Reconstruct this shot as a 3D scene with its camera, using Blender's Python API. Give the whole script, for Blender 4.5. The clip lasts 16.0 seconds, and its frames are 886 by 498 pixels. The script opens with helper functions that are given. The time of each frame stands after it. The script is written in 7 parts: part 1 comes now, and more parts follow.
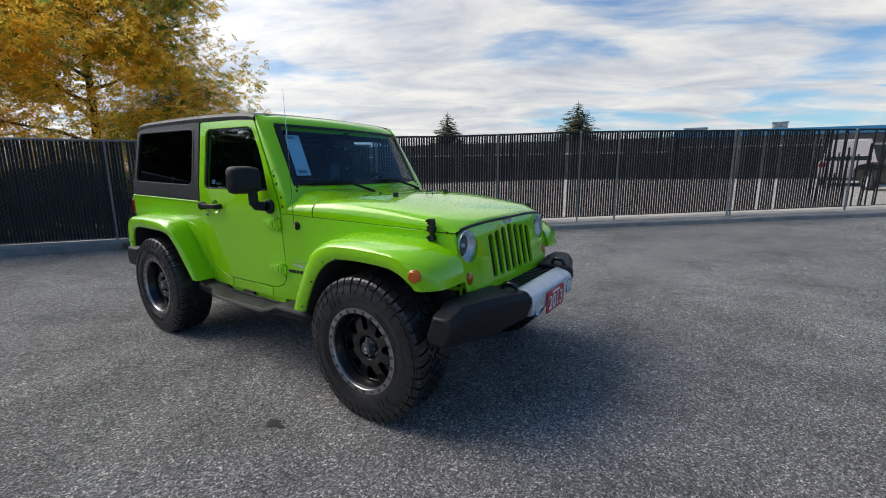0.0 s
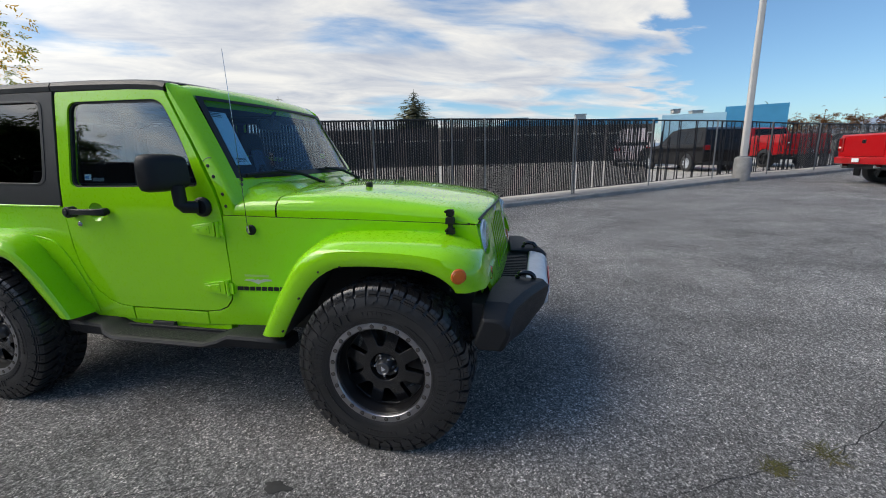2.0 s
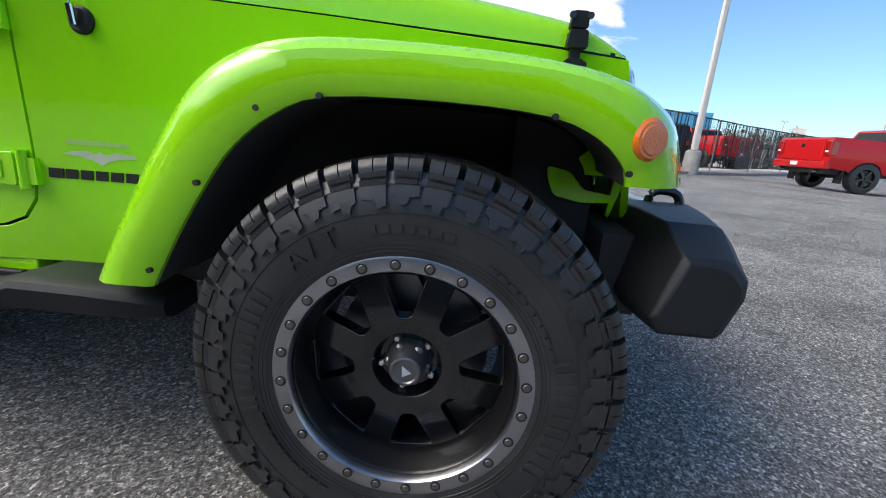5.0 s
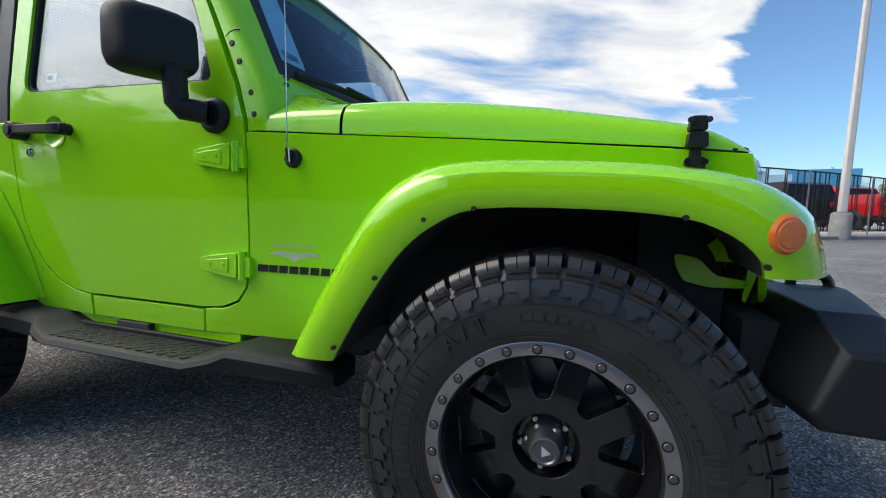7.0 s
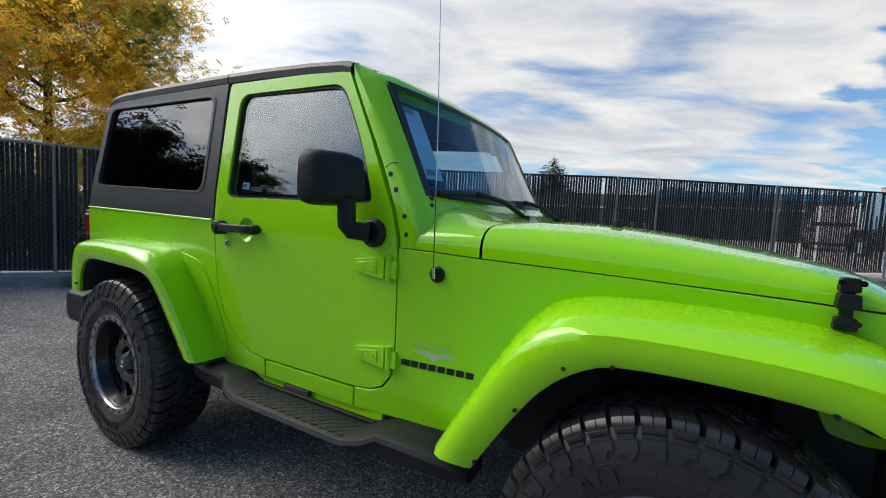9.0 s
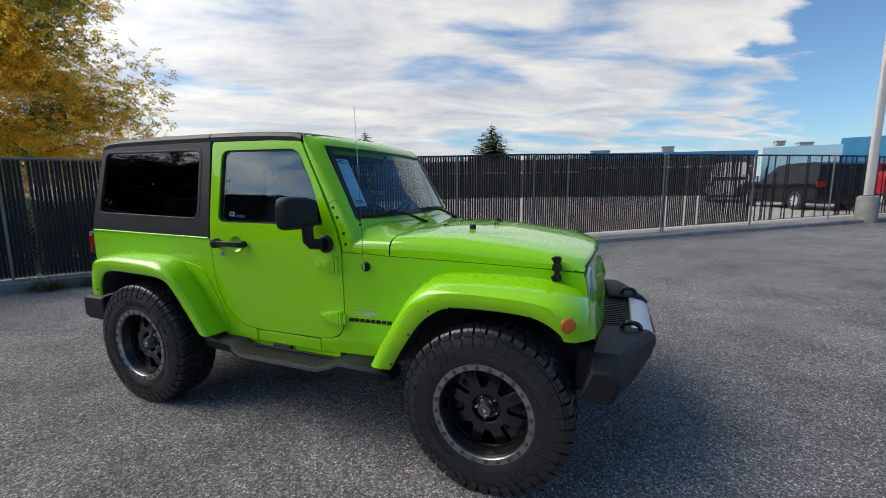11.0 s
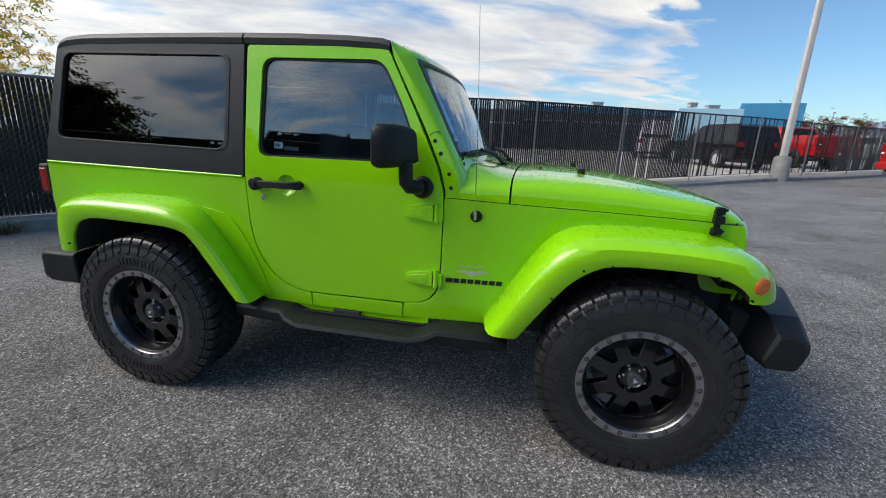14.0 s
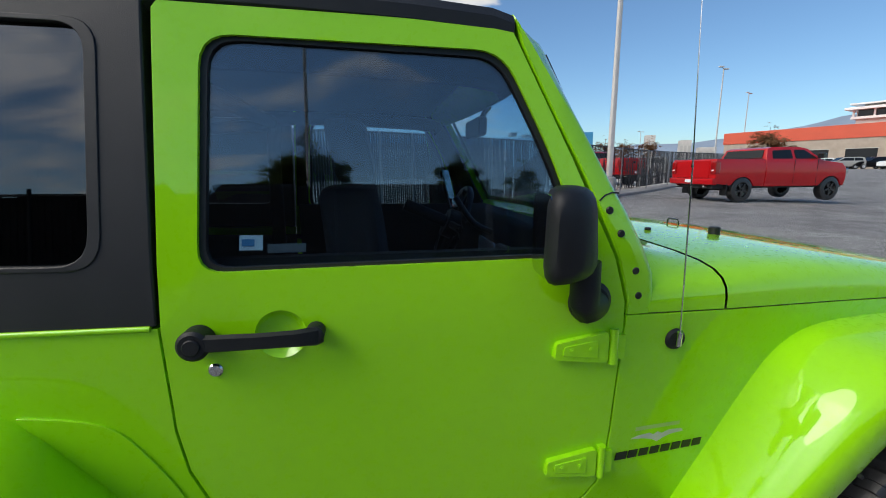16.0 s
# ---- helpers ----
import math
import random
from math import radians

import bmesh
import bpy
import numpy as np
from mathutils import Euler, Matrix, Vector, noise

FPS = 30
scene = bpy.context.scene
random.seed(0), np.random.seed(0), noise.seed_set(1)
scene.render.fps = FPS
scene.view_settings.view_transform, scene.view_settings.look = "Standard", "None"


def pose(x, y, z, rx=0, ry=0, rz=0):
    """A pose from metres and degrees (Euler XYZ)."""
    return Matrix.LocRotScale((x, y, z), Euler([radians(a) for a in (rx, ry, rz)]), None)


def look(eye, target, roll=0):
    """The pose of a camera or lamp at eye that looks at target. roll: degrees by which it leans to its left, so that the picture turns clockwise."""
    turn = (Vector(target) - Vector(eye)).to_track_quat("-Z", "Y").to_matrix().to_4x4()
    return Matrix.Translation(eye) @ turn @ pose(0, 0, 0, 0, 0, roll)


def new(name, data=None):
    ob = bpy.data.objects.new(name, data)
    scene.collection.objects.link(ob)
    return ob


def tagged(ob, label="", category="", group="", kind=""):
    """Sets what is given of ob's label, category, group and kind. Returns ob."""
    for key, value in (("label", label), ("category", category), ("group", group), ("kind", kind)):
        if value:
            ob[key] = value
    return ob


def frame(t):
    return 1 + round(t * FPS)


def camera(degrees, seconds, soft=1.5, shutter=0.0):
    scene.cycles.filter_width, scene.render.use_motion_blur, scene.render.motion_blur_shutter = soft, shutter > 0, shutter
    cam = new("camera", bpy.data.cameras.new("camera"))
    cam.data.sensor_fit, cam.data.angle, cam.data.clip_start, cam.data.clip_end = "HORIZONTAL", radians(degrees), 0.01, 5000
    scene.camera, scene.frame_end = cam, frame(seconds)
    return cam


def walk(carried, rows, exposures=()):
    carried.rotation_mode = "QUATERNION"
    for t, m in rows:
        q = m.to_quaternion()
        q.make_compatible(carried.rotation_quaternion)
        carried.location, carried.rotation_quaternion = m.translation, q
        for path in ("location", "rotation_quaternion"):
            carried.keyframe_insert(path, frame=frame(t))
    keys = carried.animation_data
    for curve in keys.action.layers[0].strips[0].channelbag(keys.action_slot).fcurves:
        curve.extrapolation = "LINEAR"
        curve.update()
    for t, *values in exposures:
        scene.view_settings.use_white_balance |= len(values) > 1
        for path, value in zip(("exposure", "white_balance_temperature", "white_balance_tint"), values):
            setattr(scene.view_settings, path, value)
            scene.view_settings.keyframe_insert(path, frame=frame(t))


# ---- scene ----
cam = camera(92.4, 16.0, 1.0)
PATH = [
    (0, (2.813, -2.488, 1.389), (1.713, -0.859, 1.021), -0.2),
    (0.5, (2.541, -2.671, 1.4), (1.442, -1.035, 1.061), -1.7),
    (1, (2.348, -2.773, 1.401), (1.469, -1.01, 1.057), -0.7),
    (1.5, (2.108, -2.72, 1.373), (1.495, -0.854, 1.0), -0.4),
    (2, (1.9, -2.6, 1.376), (1.468, -0.694, 0.948), -1.2),
    (2.5, (1.659, -2.395, 1.347), (1.502, -0.465, 0.846), -0.2),
    (3, (1.51, -2.121, 1.27), (1.422, -0.215, 0.668), 0.6),
    (3.5, (1.394, -1.737, 1.141), (1.328, 0.131, 0.431), 3.2),
    (4, (1.325, -1.622, 0.981), (1.244, 0.258, 0.304), 4.0),
    (4.2, (1.317, -1.622, 0.916), (1.232, 0.269, 0.268), 4.4),
    (6.3, (1.302, -1.711, 0.835), (1.048, 0.256, 0.579), 3.8),
    (6.5, (1.292, -1.731, 0.877), (0.912, 0.219, 0.644), 3.4),
    (7, (1.25, -1.756, 0.904), (0.652, 0.143, 0.715), 1.9),
    (7.5, (1.215, -1.788, 0.906), (0.456, 0.053, 0.721), 1.9),
    (8, (1.201, -1.826, 0.929), (0.307, -0.047, 0.746), 1.9),
    (8.5, (1.173, -1.858, 0.957), (0.175, -0.13, 0.815), 1.8),
    (9, (1.165, -1.917, 1.217), (0.184, -0.18, 1.065), 3.1),
    (9.2, (1.208, -1.964, 1.349), (0.386, -0.147, 1.191), 2.4),
    (11.3, (1.786, -2.767, 1.46), (1.035, -0.937, 1.167), -0.5),
    (11.5, (1.791, -2.784, 1.459), (1.048, -0.951, 1.164), -0.4),
    (12, (1.758, -2.805, 1.463), (1.019, -0.967, 1.186), 0.0),
    (12.5, (1.604, -2.783, 1.422), (0.867, -0.947, 1.134), 0.9),
    (13, (1.329, -2.693, 1.405), (0.624, -0.853, 1.062), 1.4),
    (13.5, (0.996, -2.677, 1.388), (0.42, -0.808, 0.971), 2.7),
    (14, (0.728, -2.615, 1.373), (0.333, -0.723, 0.86), 2.2),
    (14.5, (0.409, -2.418, 1.397), (0.13, -0.505, 0.884), -0.2),
    (15, (0.117, -2.231, 1.407), (0.104, -0.275, 0.987), 1.2),
    (15.5, (-0.094, -1.973, 1.424), (0.108, -0.024, 1.025), -0.1),
    (16, (-0.24, -1.628, 1.444), (0.073, 0.313, 1.077), -0.3),
]
walk(cam, [(t, look(eye, target, roll)) for t, eye, target, roll in PATH], [(0, 0.78), (2.5, 0.87), (3.5, 1.12), (4.2, 1.42), (6.5, 1.28), (7.2, 1.07), (9.0, 0.86), (12.5, 0.75), (14.5, 0.95), (16, 0.82)])

# ---- world and light ----
SUN_AZ, SUN_EL = radians(-109), radians(48)
world = bpy.data.worlds.new("sky")
scene.world = world
world.use_nodes = True
wn, wl = world.node_tree.nodes, world.node_tree.links
wn.clear()
w_out, w_bg = wn.new("ShaderNodeOutputWorld"), wn.new("ShaderNodeBackground")
w_sky = wn.new("ShaderNodeTexSky")
w_sky.sky_type, w_sky.sun_disc = "NISHITA", False
w_sky.sun_elevation, w_sky.sun_rotation = SUN_EL, SUN_AZ
w_sky.air_density, w_sky.dust_density, w_sky.ozone_density = 1.0, 0.6, 1.2
w_tc = wn.new("ShaderNodeTexCoord")


def wmath(op, a, b=None, c=None, clamp=False):
    n = wn.new("ShaderNodeMath")
    n.operation, n.use_clamp = op, clamp
    for k, v in enumerate((a, b, c)):
        if v is None:
            continue
        if isinstance(v, (int, float)):
            n.inputs[k].default_value = v
        else:
            wl.new(v, n.inputs[k])
    return n.outputs[0]


w_sep = wn.new("ShaderNodeSeparateXYZ")
wl.new(w_tc.outputs["Generated"], w_sep.inputs[0])
# the cloud layer: the direction laid out on a flat sheet far above
w_h = wmath("ADD", wmath("MAXIMUM", w_sep.outputs[2], 0.0), 0.13)
w_u, w_v = wmath("DIVIDE", w_sep.outputs[0], w_h), wmath("DIVIDE", w_sep.outputs[1], w_h)
w_comb = wn.new("ShaderNodeCombineXYZ")
# streaks run across the view: long along u + v, short across
wl.new(wmath("MULTIPLY", wmath("ADD", w_u, wmath("MULTIPLY", w_v, 0.55)), 0.55), w_comb.inputs[0])
wl.new(wmath("MULTIPLY", wmath("SUBTRACT", w_v, wmath("MULTIPLY", w_u, 0.55)), 1.0), w_comb.inputs[1])


def wnoise(scale, detail, rough, dist, offset):
    m = wn.new("ShaderNodeMapping")
    m.inputs["Location"].default_value = offset
    wl.new(w_comb.outputs[0], m.inputs[0])
    n = wn.new("ShaderNodeTexNoise")
    n.inputs["Scale"].default_value, n.inputs["Detail"].default_value = scale, detail
    n.inputs["Roughness"].default_value, n.inputs["Distortion"].default_value = rough, dist
    wl.new(m.outputs[0], n.inputs["Vector"])
    return n.outputs["Fac"]


w_big = wnoise(0.55, 3, 0.5, 0.3, (3.1, 1.7, 0))
w_fine = wnoise(1.7, 9, 0.54, 0.35, (0.4, 7.3, 0))
w_shade = wnoise(2.1, 7, 0.62, 0.5, (9.0, 2.2, 4))
# clouds thin out towards +x, where the sky is clear
w_ramp = wn.new("ShaderNodeMapRange")
w_ramp.interpolation_type = "SMOOTHSTEP"
for k, v in zip((1, 2, 3, 4), (0.06, 0.22, 0.06, -0.40)):
    w_ramp.inputs[k].default_value = v
w_lean = wmath("SUBTRACT", w_sep.outputs[0], wmath("MULTIPLY", wmath("ABSOLUTE", w_sep.outputs[1]), 0.15))
w_lean = wmath("ADD", w_lean, wmath("MULTIPLY", wmath("MAXIMUM", wmath("SUBTRACT", w_sep.outputs[2], 0.38), 0.0), 1.9))
wl.new(wmath("ADD", w_lean, wmath("MULTIPLY", wmath("SUBTRACT", w_fine, 0.5), 0.75)), w_ramp.inputs[0])
w_sum = wmath("ADD", wmath("ADD", wmath("MULTIPLY", w_big, 0.55), wmath("MULTIPLY", w_fine, 0.75)), w_ramp.outputs[0])
w_cov = wn.new("ShaderNodeMapRange")
w_cov.interpolation_type = "SMOOTHSTEP"
for k, v in zip((1, 2, 3, 4), (0.53, 0.72, 0.0, 1.0)):
    w_cov.inputs[k].default_value = v
w_sum = wmath("ADD", w_sum, wmath("MULTIPLY", wmath("MAXIMUM", wmath("SUBTRACT", w_sep.outputs[0], w_sep.outputs[1]), 0.0), -0.28))
w_sum = wmath("ADD", w_sum, wmath("MULTIPLY", wmath("MAXIMUM", wmath("SUBTRACT", w_sep.outputs[2], 0.5), 0.0), -0.18))
wl.new(w_sum, w_cov.inputs[0])
w_col = wn.new("ShaderNodeValToRGB")
w_col.color_ramp.elements[0].position, w_col.color_ramp.elements[0].color = 0.30, (2.75, 2.95, 3.4, 1)
w_col.color_ramp.elements[1].position, w_col.color_ramp.elements[1].color = 0.66, (4.95, 4.85, 4.6, 1)
wl.new(w_shade, w_col.inputs[0])
# clouds near the sun are brighter
w_dot = wn.new("ShaderNodeVectorMath")
w_dot.operation = "DOT_PRODUCT"
wl.new(w_tc.outputs["Generated"], w_dot.inputs[0])
w_dot.inputs[1].default_value = (math.sin(SUN_AZ) * math.cos(SUN_EL), math.cos(SUN_AZ) * math.cos(SUN_EL), math.sin(SUN_EL))
w_lit = wn.new("ShaderNodeVectorMath")
w_lit.operation = "SCALE"
wl.new(w_col.outputs[0], w_lit.inputs[0])
wl.new(wmath("MULTIPLY_ADD", wmath("POWER", wmath("MAXIMUM", w_dot.outputs["Value"], 0.0), 5.0), 5.4, 1.0), w_lit.inputs["Scale"])
w_blue = wn.new("ShaderNodeMix")
w_blue.data_type, w_blue.blend_type = "RGBA", "MULTIPLY"
w_blue.inputs[0].default_value = 1.0
wl.new(w_sky.outputs[0], w_blue.inputs[6])
w_blue.inputs[7].default_value = (0.50, 0.65, 0.76, 1)
w_mix = wn.new("ShaderNodeMix")
w_mix.data_type = "RGBA"
wl.new(wmath("MULTIPLY", w_cov.outputs[0], 0.96), w_mix.inputs[0])
wl.new(w_blue.outputs[2], w_mix.inputs[6])
wl.new(w_lit.outputs[0], w_mix.inputs[7])
wl.new(w_mix.outputs[2], w_bg.inputs[0])
w_bg.inputs[1].default_value = 0.106
wl.new(w_bg.outputs[0], w_out.inputs[0])

sun_data = bpy.data.lights.new("sun", "SUN")
sun_data.energy, sun_data.angle, sun_data.color = 1.25, radians(38), (1.0, 0.89, 0.74)
sun = new("sun", sun_data)
SUN_DIR = Vector((math.sin(SUN_AZ) * math.cos(SUN_EL), math.cos(SUN_AZ) * math.cos(SUN_EL), math.sin(SUN_EL)))
sun.matrix_world = look(SUN_DIR * 60, (0, 0, 0))

# ---- materials ----


class Nodes:
    def __init__(self, name):
        self.m = bpy.data.materials.new(name)
        self.m.use_nodes = True
        self.n, self.l = self.m.node_tree.nodes, self.m.node_tree.links
        self.p = self.n["Principled BSDF"]
        self.tc = self.n.new("ShaderNodeTexCoord")

    def noise(self, scale, detail=4, rough=0.55, stretch=(1, 1, 1), kind="Object"):
        mp = self.n.new("ShaderNodeMapping")
        mp.inputs["Scale"].default_value = stretch
        self.l.new(self.tc.outputs[kind], mp.inputs[0])
        t = self.n.new("ShaderNodeTexNoise")
        t.inputs["Scale"].default_value, t.inputs["Detail"].default_value, t.inputs["Roughness"].default_value = scale, detail, rough
        self.l.new(mp.outputs[0], t.inputs["Vector"])
        return t.outputs["Fac"]

    def voronoi(self, scale, out="Color"):
        t = self.n.new("ShaderNodeTexVoronoi")
        t.inputs["Scale"].default_value = scale
        self.l.new(self.tc.outputs["Object"], t.inputs["Vector"])
        return t.outputs[out]

    def ramp(self, fac, *stops):
        r = self.n.new("ShaderNodeValToRGB")
        e = r.color_ramp.elements
        while len(e) < len(stops):
            e.new(0.5)
        for el, (pos, col) in zip(e, stops):
            el.position = pos
            el.color = (*col, 1) if isinstance(col, tuple) else (col, col, col, 1)
        self.l.new(fac, r.inputs[0])
        return r.outputs[0]

    def mix(self, fac, a, b, blend="MIX"):
        x = self.n.new("ShaderNodeMix")
        x.data_type, x.blend_type = "RGBA", blend
        for k, v in ((0, fac), (6, a), (7, b)):
            if isinstance(v, (int, float)):
                x.inputs[k].default_value = v
            elif isinstance(v, tuple):
                x.inputs[k].default_value = (*v, 1)
            else:
                self.l.new(v, x.inputs[k])
        return x.outputs[2]

    def bump(self, height, strength, distance=0.01):
        b = self.n.new("ShaderNodeBump")
        b.inputs["Strength"].default_value, b.inputs["Distance"].default_value = strength, distance
        self.l.new(height, b.inputs["Height"])
        self.l.new(b.outputs[0], self.p.inputs["Normal"])

    def set(self, **kw):
        names = dict(base="Base Color", rough="Roughness", metal="Metallic", coat="Coat Weight", coat_rough="Coat Roughness", coat_ior="Coat IOR", alpha="Alpha",
                     emit="Emission Color", power="Emission Strength", spec="Specular IOR Level", trans="Transmission Weight", ior="IOR", sub="Subsurface Weight")
        for k, v in kw.items():
            s = self.p.inputs[names[k]]
            if isinstance(v, (int, float)):
                s.default_value = v
            elif isinstance(v, tuple):
                s.default_value = (*v, 1)
            else:
                self.l.new(v, s)
        return self.m


def simple(name, base, rough=0.5, metal=0.0, vary=0.12, scale=14.0, bump=0.0, bscale=300.0, **kw):
    """A surface with soft stains at one scale and grain at another."""
    k = Nodes(name)
    lo, hi = tuple(c * (1 - vary) for c in base), tuple(min(1, c * (1 + vary)) for c in base)
    big, fine = k.noise(scale, 5), k.noise(bscale, 2)
    col = k.mix(k.ramp(big, (0.35, 0.0), (0.68, 1.0)), lo, hi)
    col = k.mix(0.25, col, k.mix(fine, lo, hi))
    r = k.n.new("ShaderNodeMapRange")
    r.inputs[3].default_value, r.inputs[4].default_value = max(0.02, rough * 0.85), min(1, rough * 1.15)
    k.l.new(big, r.inputs[0])
    if bump:
        k.bump(fine, bump, 0.002)
    return k.set(base=col, rough=r.outputs[0], metal=metal, **kw)


def paint(name, base, coat=1.0):
    k = Nodes(name)
    dust = k.noise(3.0, 6, 0.6)
    fine = k.noise(60, 3)
    col = k.mix(k.ramp(dust, (0.45, 0.0), (0.8, 0.05)), base, tuple(0.8 * c + 0.05 for c in base))
    k.l.new(k.ramp(fine, (0.3, 0.25), (0.8, 0.36)), k.p.inputs["Roughness"])
    return k.set(base=col, coat=coat, coat_rough=0.03, coat_ior=1.54, spec=0.10)


def glass(name, tint, f0=0.045, power=4.5):
    """Tinted pane: see-through, with a mirror gloss that grows at grazing view."""
    m = bpy.data.materials.new(name)
    m.use_nodes = True
    n, l = m.node_tree.nodes, m.node_tree.links
    n.clear()
    out, mix = n.new("ShaderNodeOutputMaterial"), n.new("ShaderNodeMixShader")
    tr, gl, fr = n.new("ShaderNodeBsdfTransparent"), n.new("ShaderNodeBsdfGlossy"), n.new("ShaderNodeLayerWeight")
    pw, ma = n.new("ShaderNodeMath"), n.new("ShaderNodeMath")
    tr.inputs[0].default_value, gl.inputs[0].default_value, gl.inputs["Roughness"].default_value = (*tint, 1), (1, 1, 1, 1), 0.0
    fr.inputs[0].default_value = 0.5
    pw.operation, ma.operation = "POWER", "MULTIPLY_ADD"
    pw.inputs[1].default_value, ma.inputs[1].default_value, ma.inputs[2].default_value = power, 1 - f0, f0
    l.new(fr.outputs["Facing"], pw.inputs[0]), l.new(pw.outputs[0], ma.inputs[0])
    l.new(ma.outputs[0], mix.inputs[0]), l.new(tr.outputs[0], mix.inputs[1]), l.new(gl.outputs[0], mix.inputs[2]), l.new(mix.outputs[0], out.inputs[0])
    return m


def asphalt():
    """Old asphalt: stones of several sizes in a dark binder, worn paler in patches."""
    k = Nodes("asphalt")
    bw = []
    for sc in (112, 215):
        b = k.n.new("ShaderNodeRGBToBW")
        k.l.new(k.voronoi(sc), b.inputs[0])
        bw.append(b.outputs[0])
    grit = k.noise(280, 4, 0.75)
    patch = k.noise(0.30, 8, 0.62)
    stain = k.noise(1.3, 7, 0.68)
    scuff = k.noise(0.8, 5, 0.6, (0.35, 2.2, 1))
    col = k.mix(k.ramp(patch, (0.34, 0.0), (0.66, 1.0)), (0.248, 0.241, 0.231), (0.340, 0.327, 0.309))
    col = k.mix(0.85, col, k.ramp(bw[0], (0.16, 0.34), (0.48, 0.78), (0.70, 1.16), (0.85, 2.4)), "MULTIPLY")
    col = k.mix(0.70, col, k.ramp(bw[1], (0.20, 0.38), (0.56, 0.90), (0.84, 2.3)), "MULTIPLY")
    col = k.mix(0.8, col, k.ramp(grit, (0.30, 0.50), (0.50, 1.0), (0.72, 1.6)), "MULTIPLY")
    col = k.mix(0.9, col, k.ramp(stain, (0.30, 0.62), (0.52, 1.0), (0.70, 1.25)), "MULTIPLY")
    col = k.mix(0.7, col, k.ramp(scuff, (0.35, 0.86), (0.60, 1.03), (0.75, 1.20)), "MULTIPLY")
    h = k.n.new("ShaderNodeMath")
    h.operation = "MULTIPLY_ADD"
    k.l.new(bw[0], h.inputs[0])
    h.inputs[1].default_value = 0.9
    k.l.new(grit, h.inputs[2])
    k.bump(h.outputs[0], 1.0, 0.012)
    return k.set(base=col, rough=0.84, spec=0.35)


M_GREEN = paint("lime_paint", (0.295, 0.70, 0.003))
M_RED = paint("red_paint", (0.43, 0.006, 0.009), 0.7)
M_PLASTIC = simple("black_plastic", (0.010, 0.011, 0.013), 0.52, spec=0.32, bump=0.25, bscale=700)
M_HARDTOP = simple("hardtop_textured", (0.014, 0.015, 0.017), 0.46, spec=0.42, bump=0.3, bscale=900)
M_RUBBER = simple("tyre_rubber", (0.020, 0.020, 0.021), 0.35, spec=0.6, vary=0.35, scale=9, bump=0.25, bscale=500)
M_SEAL = simple("rubber_seal", (0.008, 0.008, 0.009), 0.5)
M_BLACKMETAL = simple("satin_black_metal", (0.006, 0.006, 0.007), 0.24, metal=0.0, spec=0.45, coat=0.7, coat_rough=0.05)
M_RIM = simple("rim_black", (0.006, 0.006, 0.007), 0.36, spec=0.28, coat=0.25, coat_rough=0.08)
M_GUNMETAL = simple("gunmetal", (0.40, 0.40, 0.425), 0.30, metal=1.0)
M_CHROME = simple("chrome", (0.62, 0.63, 0.65), 0.12, metal=1.0, vary=0.04)
M_SILVER = simple("silver_paint", (0.62, 0.65, 0.69), 0.32, metal=0.35)
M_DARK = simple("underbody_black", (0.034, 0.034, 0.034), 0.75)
M_STEEL = simple("brake_steel", (0.16, 0.16, 0.165), 0.35, metal=0.8)
M_BOLT = simple("dark_bolt", (0.13, 0.12, 0.11), 0.4, metal=0.6)
M_TINT = glass("tinted_glass", (0.16, 0.17, 0.18), 0.085)
M_DOORGLASS = glass("door_glass", (0.70, 0.80, 0.86), 0.095)
M_SCREEN = glass("windscreen_glass", (0.72, 0.85, 0.93), 0.035, 5.6)
M_REFLECTOR = simple("lamp_reflector", (0.86, 0.90, 0.94), 0.30, metal=0.45, vary=0.05)
M_LENS = glass("lamp_glass", (0.95, 0.97, 0.98), 0.04)
M_AMBER = Nodes("amber_lens")
M_AMBER.bump(M_AMBER.voronoi(260, "Distance"), 0.22, 0.002)
M_AMBER = M_AMBER.set(base=M_AMBER.mix(M_AMBER.noise(40, 3), (0.60, 0.095, 0.002), (0.82, 0.19, 0.006)), rough=0.25, coat=1.0, coat_rough=0.05)
M_TAIL = simple("red_lens", (0.28, 0.005, 0.006), 0.12, coat=1.0)
M_CLOTH = simple("seat_cloth", (0.016, 0.016, 0.018), 0.9, bump=0.4, bscale=500)
M_STICKER = simple("blue_white_paper", (0.80, 0.90, 0.93), 0.5)
M_BLUEINK = simple("blue_ink", (0.03, 0.16, 0.34), 0.5)
M_GREYPRINT = simple("grey_print", (0.16, 0.17, 0.18), 0.5)
M_PAPER = simple("white_paper", (0.80, 0.82, 0.82), 0.5)
M_PLATE = simple("red_plate", (0.42, 0.012, 0.02), 0.35)
M_WHITE = simple("white_letters", (0.82, 0.82, 0.80), 0.4)
M_DECAL = simple("pale_decal", (0.48, 0.50, 0.40), 0.4)
M_FAINT = simple("faint_decal", (0.36, 0.56, 0.14), 0.4)
M_ASPHALT = asphalt()
M_CONC = simple("concrete", (0.29, 0.28, 0.265), 0.85, vary=0.25, scale=4, bump=0.5, bscale=160)
M_GALV = simple("galvanised_steel", (0.27, 0.27, 0.27), 0.5, metal=0.5, vary=0.2, scale=20)
M_POLE = simple("pole_paint", (0.52, 0.50, 0.47), 0.5, vary=0.08, scale=3)

# ---- tools for building ----


def empty(name, at=(0, 0, 0)):
    ob = new(name)
    ob.empty_display_size = 0.2
    ob.location = at
    return ob


